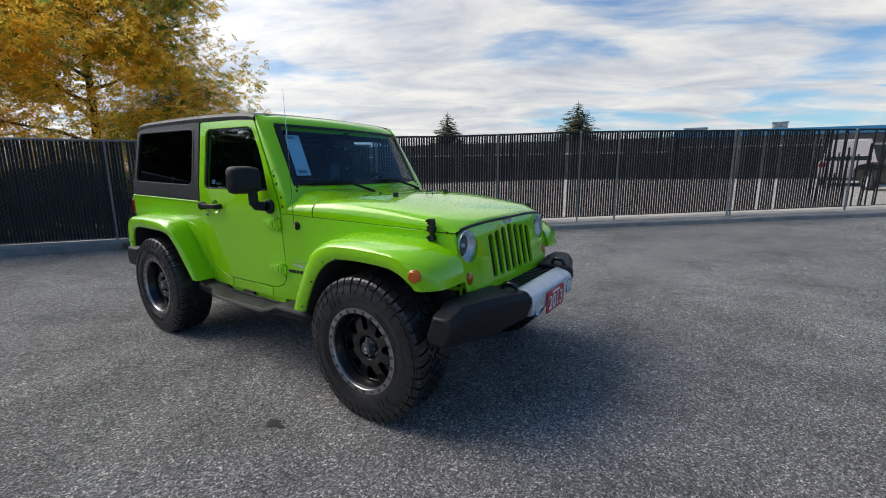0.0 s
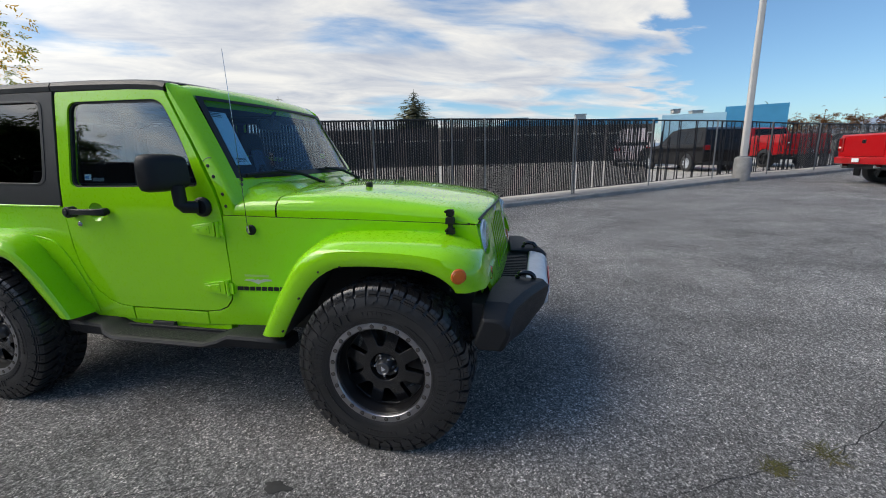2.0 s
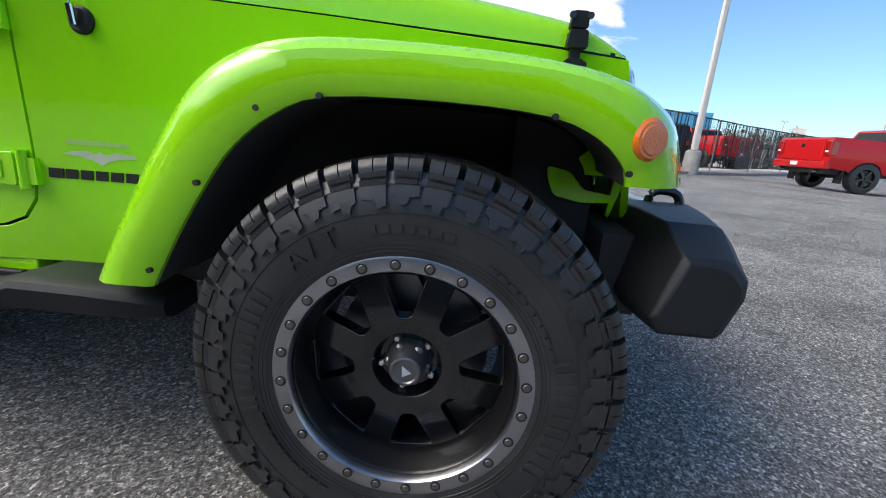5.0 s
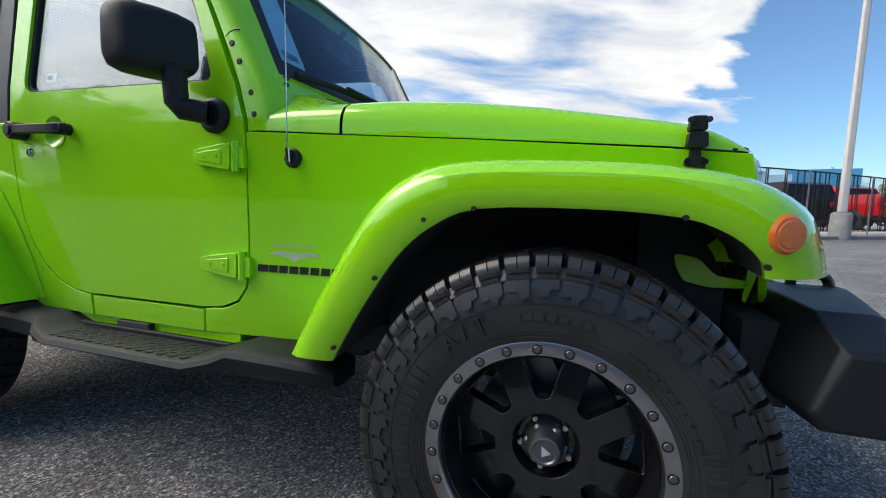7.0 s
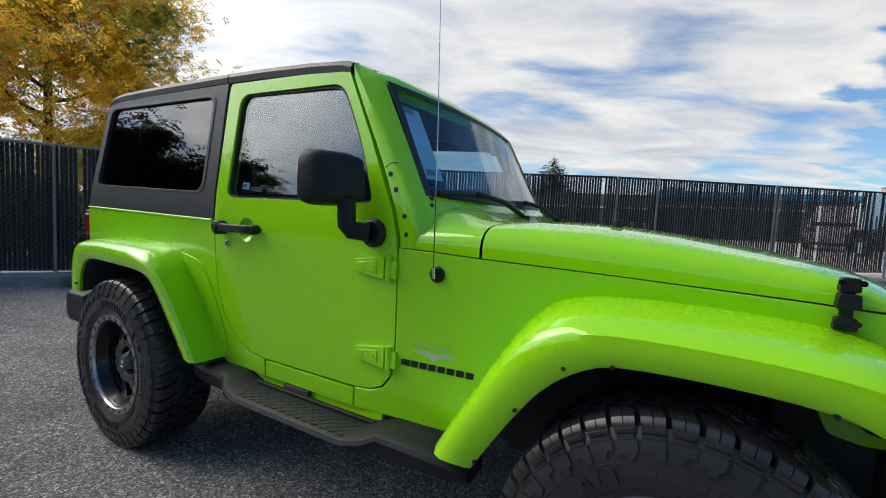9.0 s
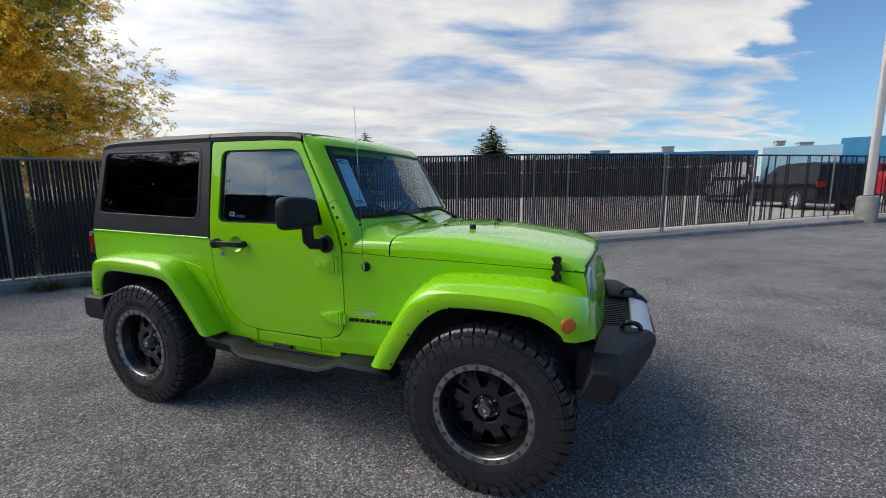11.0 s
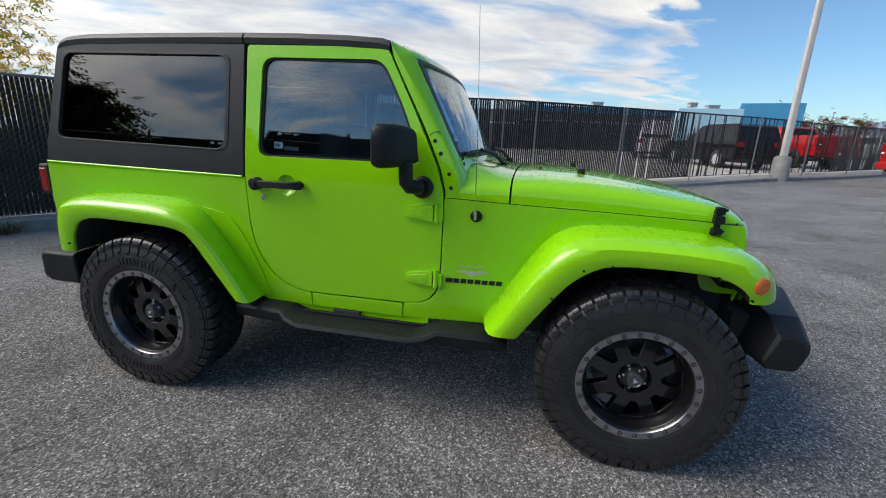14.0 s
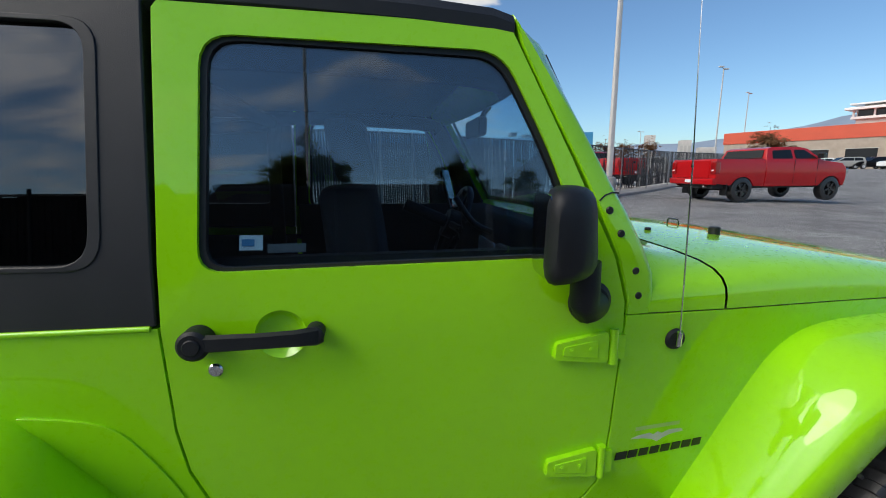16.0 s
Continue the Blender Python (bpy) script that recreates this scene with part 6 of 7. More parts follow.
def road_wheel(car, x, y, r, w, spokes=5, rim_mat=None):
    wh = empty("wheel")
    wh.parent = car
    wh.location = (x, y, r)
    s = 1 if y > 0 else -1
    bm = bmesh.new()
    lathe(bm, [(-w, r * 0.62), (-w * 1.02, r * 0.85), (-w * 0.85, r * 0.98), (0, r), (w * 0.85, r * 0.98), (w * 1.02, r * 0.85), (w, r * 0.62)], "y", 28)
    part("tyre", bm, M_RUBBER, wh, smooth=35)
    bm = bmesh.new()
    lathe(bm, [(s * w * 0.9, r * 0.64), (s * w * 0.95, r * 0.60), (s * w * 0.55, r * 0.55), (s * w * 0.4, 0.0)], "y", 24)
    part("rim", bm, M_BLACKMETAL, wh, smooth=35)
    for k in range(spokes):
        bm = bmesh.new()
        box(bm, (0.02, min(s * w * 0.45, s * w * 0.9), -r * 0.09), (r * 0.60, max(s * w * 0.45, s * w * 0.9), r * 0.09))
        bm.transform(Matrix.Rotation(2 * math.pi * k / spokes + 0.3, 4, "Y"))
        part("spoke", bm, rim_mat or M_BLACKMETAL, wh, bevel=0.006)


def slab(profile, hw, tumble=0.0, z0=1.0):
    """A side outline drawn out across the car, pulled in above z0."""
    bm = bmesh.new()
    rings = []
    for f in (-1, -0.94, 0.94, 1):
        ring = []
        for x, z in profile:
            w = hw - tumble * max(0.0, z - z0)
            ring.append((x, f * w, z if abs(f) < 1 else z))
        rings.append(ring)
    s = sheet(profile, (), (0.6, 0.75, 0.9, 1.02, 1.1, 1.2, 1.27, 1.38, 1.5, 1.63, 1.75))
    bulge = lambda z: hw - tumble * max(0.0, z - z0) - 0.16 * (min(z, z0 + 0.25) - 0.92) ** 2
    for v in s.verts:
        v.co.y = -bulge(v.co.z)
    faces = s.faces[:]
    ret = bmesh.ops.extrude_face_region(s, geom=faces)
    for v in [g for g in ret["geom"] if isinstance(g, bmesh.types.BMVert)]:
        v.co.y = bulge(v.co.z)
    bm.free()
    return s


def pane_on(car, pts, hw, tumble, z0, name="window_pane"):
    for s in (-1, 1):
        b = sheet(rounded(pts, 0.05, 3))
        for v in b.verts:
            v.co.y = s * (hw - tumble * max(0.0, v.co.z - z0) - 0.16 * (min(v.co.z, z0 + 0.25) - 0.92) ** 2 + 0.004)
        thicken(b, (0, -s * 0.02, 0))
        part(name, b, M_CARGLASS, car)


def pickup(x, y, yaw, mat, label, z=None):
    """A crew-cab pickup, rear axle at the origin, nose to +x."""
    z = ground_z(x, y) if z is None else z
    car = tagged(empty("pickup_truck", (x, y, z)), label, "pickup truck")
    car.rotation_euler = (0, 0, radians(yaw))
    hw = 0.985
    bed = [(-1.06, 0.62), (-1.06, 1.36), (-1.03, 1.40), (0.84, 1.39), (0.84, 0.52)] + [(0.44 + 0.02, 0.52)] + arch(0.0, 0.47, 0.5)[1:-1] + [(-0.47, 0.55)]
    part("cargo_bed", slab(bed, hw, 0.0, 1.38), mat, car, smooth=30, bevel=0.03)
    cab = [(0.86, 0.50), (0.86, 1.40), (0.99, 1.74), (1.16, 1.79), (2.28, 1.80), (2.60, 1.74), (3.16, 1.36), (3.98, 1.26), (4.13, 1.12), (4.17, 0.80), (4.13, 0.50)] + [(4.05, 0.50)] + arch(3.56, 0.47, 0.5)[1:-1] + [(3.06, 0.50)]
    part("cab", slab(cab, hw, 0.22, 1.38), mat, car, smooth=30, bevel=0.035)
    # door lines
    for xs in (1.98, 2.92):
        for s in (-1, 1):
            bm = bmesh.new()
            box(bm, (xs - 0.004, s * (hw - 0.004) - 0.004, 0.60), (xs + 0.004, s * (hw - 0.004) + 0.008, 1.38))
            part("door_gap", bm, M_SEAL, car)
    pane_on(car, [(1.10, 1.41), (1.16, 1.68), (1.90, 1.71), (1.92, 1.41)], hw, 0.22, 1.38)
    pane_on(car, [(2.02, 1.41), (2.02, 1.71), (2.46, 1.70), (2.92, 1.41)], hw, 0.22, 1.38)
    bm = bmesh.new()
    loft(bm, [[(2.64, yy * 0.86, 1.725), (3.19, yy, 1.37), (3.21, yy, 1.375), (2.67, yy * 0.86, 1.735)] for yy in (-0.86, 0.86)])
    part("windscreen", bm, M_CARGLASS, car)
    bm = bmesh.new()
    loft(bm, [[(0.852, yy, 1.44), (0.965, yy * 0.93, 1.70), (0.95, yy * 0.93, 1.70), (0.838, yy, 1.44)] for yy in (-0.78, 0.78)])
    part("rear_window", bm, M_CARGLASS, car)
    bm = bmesh.new()
    box(bm, (-1.085, -0.72, 0.80), (-1.05, 0.72, 1.37))
    tg = part("tailgate", bm, mat, car, bevel=0.02)
    bm = bmesh.new()
    box(bm, (-1.095, -0.07, 1.14), (-1.082, 0.07, 1.24))
    part("latch", bm, M_BLACKMETAL, tg, bevel=0.01)
    bm = bmesh.new()
    box(bm, (-1.00, -0.90, 1.385), (0.80, 0.90, 1.415))
    part("bed_cover", bm, M_DARK, car, "black bed cover", bevel=0.01)
    bm = bmesh.new()
    loft(bm, [[(-0.98, yy, 0.56), (-1.20 + abs(yy) * 0.06, yy, 0.58), (-1.22 + abs(yy) * 0.06, yy, 0.76), (-1.02, yy, 0.80)] for yy in (-0.98, -0.6, 0, 0.6, 0.98)])
    rb = part("rear_bumper", bm, mat, car, bevel=0.02)
    bm = bmesh.new()
    box(bm, (-1.232, -0.13, 0.64), (-1.218, 0.13, 0.74))
    part("number_plate", bm, M_PAPER, rb, "white plate")
    for s in (-1, 1):
        bm = bmesh.new()
        box(bm, (-1.10, min(s * 0.78, s * 0.99), 0.92), (-0.90, max(s * 0.78, s * 0.99), 1.33))
        tl = part("tail_lamp", bm, M_TAIL, car, "dark red tail lamp", bevel=0.03)
        bm = bmesh.new()
        box(bm, (-1.107, min(s * 0.84, s * 0.93), 1.02), (-1.096, max(s * 0.84, s * 0.93), 1.06))
        part("reverse_lens", bm, M_PAPER, tl)
        bm = bmesh.new()
        loft(bm, [[(2.86, s * yy, 1.42), (2.86, s * yy, 1.60), (3.0, s * yy, 1.58), (3.0, s * yy, 1.43)] for yy in (0.96, 1.17)])
        part("door_mirror", bm, M_BLACKMETAL, car, bevel=0.02)
        bm = bmesh.new()
        lathe(bm, [(-1.16, 0.0), (-1.16, 0.04), (-0.9, 0.04)], "x", 12, centre=(0, s * 0.62, 0.52))
        part("exhaust_tip", bm, M_CHROME, car, smooth=40)
        bm = bmesh.new()
        box(bm, (-0.60, min(s * 0.72, s * 0.97), 0.22), (-0.57, max(s * 0.72, s * 0.97), 0.62))
        part("mud_flap", bm, M_SEAL, car)
        bm = bmesh.new()
        box(bm, (4.14, min(s * 0.6, s * 0.955), 0.90), (4.31, max(s * 0.6, s * 0.955), 1.08))
        part("headlight", bm, M_CHROME, car, bevel=0.03)
        for xw in (0.0, 3.56):
            road_wheel(car, xw, s * 0.86, 0.40, 0.13)
    bm = bmesh.new()
    box(bm, (-1.0, -0.84, 0.45), (4.2, 0.84, 0.70))
    for xw in (0.0, 3.56):
        box(bm, (xw - 0.45, -0.93, 0.5), (xw + 0.45, 0.93, 0.95))
    part("underbody", bm, M_DARK, car)
    bm = bmesh.new()
    tube(bm, [(0, -0.8, 0.4), (0, 0.8, 0.4)], 0.06, 8)
    part("axle", bm, M_DARK, car)
    return car


pickup(11.70, 11.71, 1.7, M_RED, "bright red crew-cab pickup with black wheels parked on the lot")


def suv(x, y, yaw, mat, label, name="suv", long=2.85, roof=1.74, rim=None):
    z = ground_z(x, y)
    car = tagged(empty(name, (x, y, z)), label, "car", "cars behind the fence")
    car.rotation_euler = (0, 0, radians(yaw))
    hw, L = 0.94, long
    prof = [(-0.95, 0.42), (-1.02, 0.80), (-0.98, 1.10), (-0.84, roof - 0.10), (-0.60, roof), (0.9, roof), (1.35, roof - 0.06), (L - 0.75, 1.10), (L + 0.55, 0.98), (L + 0.85, 0.82), (L + 0.88, 0.42), (L + 0.42, 0.36)] + arch(L, 0.40, 0.36)[1:-1] + [(L - 0.42, 0.36), (0.42, 0.36)] + arch(0, 0.40, 0.36)[1:-1] + [(-0.42, 0.36)]
    part("body", slab(prof, hw, 0.28, 1.02), mat, car, smooth=30, bevel=0.04)
    pane_on(car, [(-0.72, 1.12), (-0.62, roof - 0.14), (0.22, roof - 0.10), (0.22, 1.12)], hw, 0.28, 1.02)
    pane_on(car, [(0.30, 1.12), (0.30, roof - 0.10), (1.20, roof - 0.13), (L - 0.95, 1.12)], hw, 0.28, 1.02)
    bm = bmesh.new()
    loft(bm, [[(-0.975, yy, 1.14), (-0.845, yy * 0.92, roof - 0.16), (-0.83, yy * 0.92, roof - 0.16), (-0.96, yy, 1.14)] for yy in (-0.74, 0.74)])
    part("rear_window", bm, M_CARGLASS, car)
    bm = bmesh.new()
    loft(bm, [[(1.40, yy * 0.86, roof - 0.06), (L - 0.80, yy, 1.12), (L - 0.78, yy, 1.13), (1.43, yy * 0.86, roof - 0.05)] for yy in (-0.80, 0.80)])
    part("windscreen", bm, M_CARGLASS, car)
    for s in (-1, 1):
        bm = bmesh.new()
        box(bm, (-1.03, min(s * 0.62, s * 0.935), 0.86), (-0.80, max(s * 0.62, s * 0.935), 1.06))
        part("tail_lamp", bm, M_TAIL, car, bevel=0.03)
        for xw in (0, L):
            road_wheel(car, xw, s * 0.83, 0.36, 0.11, 10, rim or M_SILVER)
    bm = bmesh.new()
    box(bm, (-0.9, -0.78, 0.28), (L + 0.7, 0.78, 0.6))
    for xw in (0, L):
        box(bm, (xw - 0.38, -0.87, 0.4), (xw + 0.38, 0.87, 0.8))
    part("underbody", bm, M_DARK, car)
    return car


suv(8.65, 17.2, 107, M_CARBLACK, "glossy black sport utility car parked behind the fence")
suv(7.0, 23.8, 80, M_CARPALE, "tall faded white van parked behind the fence", "van", roof=2.05)
pickup(12.4, 19.3, 107, M_RED, "red pickup parked behind the fence")
suv(20.6, 28.0, 147, M_CARGREY, "silver grey car parked far behind the fence", "car", roof=1.6)
for k, (az, d, mt, lab) in enumerate(((50.6, 84, M_CARWHITE, "white car far across the lot"), (52.6, 80, M_CARGREY, "silver van far across the lot"), (54.6, 82, M_CARBLACK, "black car far across the lot"), (56.5, 78, M_CARWHITE, "white car at the lot's far side"))):
    suv(-0.2 + d * math.sin(radians(az)), -1.6 + d * math.cos(radians(az)), 140 + 12 * k, mt, lab, "car", roof=1.6)

# ---- buildings ----
M_WALLDARK = simple("dark_wall", (0.10, 0.085, 0.078), 0.85, vary=0.3, scale=1.2, bump=0.2, bscale=60)
M_WALLTAN = simple("tan_wall", (0.36, 0.30, 0.24), 0.85, vary=0.15, scale=0.8)
M_BLUE = simple("blue_metal", (0.045, 0.24, 0.42), 0.45, vary=0.1, scale=1.0)
M_PALEBLUE = simple("pale_blue_wall", (0.30, 0.50, 0.61), 0.6, vary=0.08, scale=1.0)
M_ORANGE = simple("orange_red_cladding", (0.55, 0.085, 0.04), 0.5, vary=0.08, scale=0.3)
M_PALETAN = simple("pale_plaster", (0.50, 0.47, 0.43), 0.8, vary=0.1, scale=0.5)
M_ROOFUNIT = simple("roof_unit_metal", (0.42, 0.40, 0.36), 0.55, vary=0.15)


def building(name, label, a, b, depth, h, mat, band=None, band_h=0.6, openings=0, z=None, open_h=2.2, glass_mat=None):
    """A plain block whose front runs from a to b, with a roof band and openings along the front."""
    t = Vector((b[0] - a[0], b[1] - a[1], 0))
    L = t.length
    z = ground_z(*a) if z is None else z
    bl = tagged(empty(name, (a[0], a[1], z)), label, "building")
    bl.rotation_euler = (0, 0, math.atan2(t.y, t.x))
    bm = bmesh.new()
    box(bm, (0, 0, -1.0), (L, depth, h - band_h if band else h))
    part("wall", bm, mat, bl)
    if band:
        bm = bmesh.new()
        box(bm, (-0.15, -0.15, h - band_h), (L + 0.15, depth + 0.15, h))
        part("roof_band", bm, band, bl, bevel=0.03)
    for k in range(openings):
        x0 = L * (k + 0.18) / openings
        x1 = L * (k + 0.82) / openings
        bm = bmesh.new()
        box(bm, (x0, -0.04, 0.1), (x1, 0.02, open_h))
        w = part("window", bm, glass_mat or M_CARGLASS, bl)
        bm = bmesh.new()
        box(bm, (x0 - 0.08, -0.07, open_h), (x1 + 0.08, 0.02, open_h + 0.12))
        part("lintel", bm, M_ROOFUNIT, w)
    return bl


def roof_unit(x, y, z, s):
    ob = tagged(empty("roof_unit", (x, y, z)), "grey ventilation unit standing on a roof", "roof unit", "roof units")
    bm = bmesh.new()
    box(bm, (-s[0], -s[1], 0), (s[0], s[1], s[2]))
    part("casing", bm, M_ROOFUNIT, ob, bevel=0.04)
    bm = bmesh.new()
    box(bm, (-s[0] * 1.08, -s[1] * 1.08, s[2]), (s[0] * 1.08, s[1] * 1.08, s[2] + 0.08))
    part("hood", bm, M_GUNMETAL, ob)
    for k in range(4):
        bm = bmesh.new()
        box(bm, (-s[0] * 0.8, -s[1] - 0.02, s[2] * (0.2 + 0.18 * k)), (s[0] * 0.8, -s[1] + 0.01, s[2] * (0.28 + 0.18 * k)))
        part("louvre", bm, M_GUNMETAL, ob)


building("storage_block", "long low dark storage block behind the fence", (-44.0, 27.5), (-0.9, 33.6), 8, 3.1, M_WALLDARK, None, 0, 15, 0.55, 2.0, M_DARK)
building("warehouse", "long low warehouse with dark wall and blue roof edge", (-0.8, 33.8), (11.0, 36.2), 14, 3.50, M_WALLDARK, M_BLUE, 0.45, 9, 0.55, 2.3, M_DARK)
building("shed", "pale blue flat-roofed building behind the fence", (12.3, 39.5), (16.9, 38.3), 12, 3.85, M_PALEBLUE, None, 0, 0, 0.6)
building("blue_building", "bright blue metal-clad building", (18.85, 44.0), (23.3, 42.4), 10, 4.65, M_BLUE, None, 0, 0, 0.7)
for az, d, zt, s in ((5.2, 38.6, 4.03, (0.42, 0.4, 0.40)), (-2.2, 37.6, 4.03, (0.7, 0.5, 0.20)), (15.5, 44.0, 4.58, (0.30, 0.4, 0.28)), (17.5, 46, 4.58, (0.45, 0.5, 0.22))):
    roof_unit(1.61 + d * math.sin(radians(az)), -2.76 + d * math.cos(radians(az)), zt, s)


def far_at(az, d):
    return (-0.235 + d * math.sin(radians(az)), -1.617 + d * math.cos(radians(az)))


store = building("store", "long orange-red and tan store across the lot", far_at(42.0, 112), far_at(66, 96), 30, 7.1, M_WALLTAN, M_ORANGE, 2.3, 7, 1.6, 3.0, M_CARGLASS)
for x0, x1 in ((26.0, 33.0), (40.0, 46.0)):
    bm = bmesh.new()
    box(bm, (x0, -0.5, -0.5), (x1, 0.3, 5.4))
    part("pier", bm, M_WALLTAN, store)
# writing on the far wall, unreadable: plain bars
for k in range(5):
    bm = bmesh.new()
    box(bm, (34.2 + k * 0.95, -0.12, 3.7), (34.9 + k * 0.95, -0.02, 4.5))
    part("sign_bar", bm, M_DARK, store)
for az, d, w, h in ((34.0, 300, 5.0, 20.5), (37.7, 320, 5.6, 18.0), (39.6, 340, 9.0, 14.0)):
    x, y = far_at(az, d)
    building("tower_block", "pale distant block of flats", (x, y), (x + w, y - w * 0.6), 10, h, M_PALETAN, None, 0, 3, 1.3, h * 0.8, M_ROOFUNIT)


def white_hall():
    """A tall pale hall behind the store: columns, a band of glass and two thin roof slabs."""
    a, b = far_at(52.1, 122), far_at(64, 118)
    t = Vector((b[0] - a[0], b[1] - a[1], 0))
    L = t.length
    hall = tagged(empty("hall", (a[0], a[1], 1.6)), "pale white hall with layered roof behind the store", "building")
    hall.rotation_euler = (0, 0, math.atan2(t.y, t.x))
    bm = bmesh.new()
    box(bm, (0.4, 0.4, -1.0), (L - 0.4, 16, 11.2))
    part("wall", bm, M_PALETAN, hall)
    for z0, z1, o in ((9.4, 9.9, 0.3), (11.2, 11.7, 1.2), (12.2, 12.5, 0.6)):
        bm = bmesh.new()
        box(bm, (-o, -o, z0), (L + o, 16 + o, z1))
        part("roof_slab", bm, M_CARWHITE, hall, bevel=0.05)
    bm = bmesh.new()
    box(bm, (0.6, 0.32, 9.95), (L - 0.6, 0.42, 11.15))
    part("window_band", bm, M_CARGLASS, hall)
    for k in range(9):
        bm = bmesh.new()
        box(bm, (L * k / 8 - 0.15, -0.1, 9.9), (L * k / 8 + 0.15, 0.3, 11.2))
        part("column", bm, M_CARWHITE, hall)
    bm = bmesh.new()
    box(bm, (1.2, 1.2, 11.7), (L - 1.2, 14, 12.2))
    part("attic", bm, M_PALETAN, hall)


white_hall()

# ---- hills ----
# distance haze is mixed into the hills' base colour
M_HILL = simple("haze_tinted_hills", (0.25, 0.31, 0.38), 1.0, vary=0.12, scale=0.004)


def hills():
    vs, fs = [], []
    D, n = 2400.0, 120
    for i in range(n + 1):
        az = -30 + 150 * i / n
        e = np.interp(az, [-30, 20, 28, 33, 38, 42, 45, 48, 54, 60, 70, 85, 120], [0.010, 0.020, 0.036, 0.050, 0.050, 0.056, 0.060, 0.070, 0.097, 0.112, 0.10, 0.07, 0.05])
        e += 0.004 * noise.noise(Vector((az * 0.35, 0, 0))) + 0.002 * noise.noise(Vector((az * 1.3, 5, 0)))
        for f, dd in ((0.0, D), (0.55, D * 1.12), (1.0, D * 1.3), (0.0, D * 1.7)):
            x, y = dd * math.sin(radians(az)), dd * math.cos(radians(az))
            vs.append((x, y, -5 + f * (e * D * 1.3 + 5)))
    for i in range(n):
        for j in range(3):
            a = i * 4 + j
            fs.append((a, a + 4, a + 5, a + 1))
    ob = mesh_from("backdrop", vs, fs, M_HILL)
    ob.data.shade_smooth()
    tagged(ob, "low hills on the horizon, haze put into their blue-grey colour", "hills", kind="structure")


hills()

# ---- trees ----


def leaf_mat(name, cols, trans=0.5):
    """Thin leaves: part of the light comes through; each leaf has its own colour."""
    m = bpy.data.materials.new(name)
    m.use_nodes = True
    n, l = m.node_tree.nodes, m.node_tree.links
    n.clear()
    out, mix = n.new("ShaderNodeOutputMaterial"), n.new("ShaderNodeMixShader")
    di, tr, ge, rp = n.new("ShaderNodeBsdfDiffuse"), n.new("ShaderNodeBsdfTranslucent"), n.new("ShaderNodeNewGeometry"), n.new("ShaderNodeValToRGB")
    e = rp.color_ramp.elements
    while len(e) < len(cols):
        e.new(0.5)
    for k, c in enumerate(cols):
        e[k].position, e[k].color = k / (len(cols) - 1), (*c, 1)
    tc, ns, ad = n.new("ShaderNodeTexCoord"), n.new("ShaderNodeTexNoise"), n.new("ShaderNodeMath")
    ns.inputs["Scale"].default_value, ns.inputs["Detail"].default_value = 0.55, 3
    l.new(tc.outputs["Object"], ns.inputs["Vector"])
    ad.operation = "MULTIPLY_ADD"
    l.new(ge.outputs["Random Per Island"], ad.inputs[0])
    ad.inputs[1].default_value = 0.42
    sb = n.new("ShaderNodeMath")
    sb.operation = "MULTIPLY_ADD"
    l.new(ns.outputs["Fac"], sb.inputs[0])
    sb.inputs[1].default_value, sb.inputs[2].default_value = 3.4, -1.38
    l.new(sb.outputs[0], ad.inputs[2])
    l.new(ad.outputs[0], rp.inputs[0])
    l.new(rp.outputs[0], di.inputs[0]), l.new(rp.outputs[0], tr.inputs[0])
    mix.inputs[0].default_value = trans
    l.new(di.outputs[0], mix.inputs[1]), l.new(tr.outputs[0], mix.inputs[2]), l.new(mix.outputs[0], out.inputs[0])
    return m


M_BARK = simple("bark", (0.075, 0.058, 0.045), 0.9, vary=0.35, scale=6, bump=0.8, bscale=40)
M_AUTUMN = leaf_mat("autumn_leaves", [(0.20, 0.29, 0.06), (0.38, 0.42, 0.08), (0.84, 0.56, 0.06), (0.90, 0.47, 0.035), (0.90, 0.66, 0.11)], 0.55)
M_NEEDLE = leaf_mat("spruce_needles", [(0.13, 0.14, 0.09), (0.21, 0.22, 0.14), (0.32, 0.31, 0.21)], 0.35)
M_RUST = leaf_mat("rust_leaves", [(0.10, 0.05, 0.02), (0.20, 0.09, 0.04), (0.24, 0.15, 0.08)], 0.4)
M_DARKLEAF = leaf_mat("dark_leaves", [(0.04, 0.065, 0.02), (0.07, 0.10, 0.03), (0.10, 0.12, 0.045)], 0.45)


def crown_points(rnd, limbs, count, spread):
    pts = []
    for _ in range(count):
        path = limbs[rnd.randrange(len(limbs))]
        f = rnd.random() ** 0.55 * (len(path) - 1)
        i = min(int(f), len(path) - 2)
        p = path[i].lerp(path[i + 1], f - i)
        s = spread * (0.25 + 0.75 * f / (len(path) - 1))
        pts.append(p + Vector((rnd.gauss(0, s), rnd.gauss(0, s), rnd.gauss(-0.25 * s, s * 0.75))))
    return pts


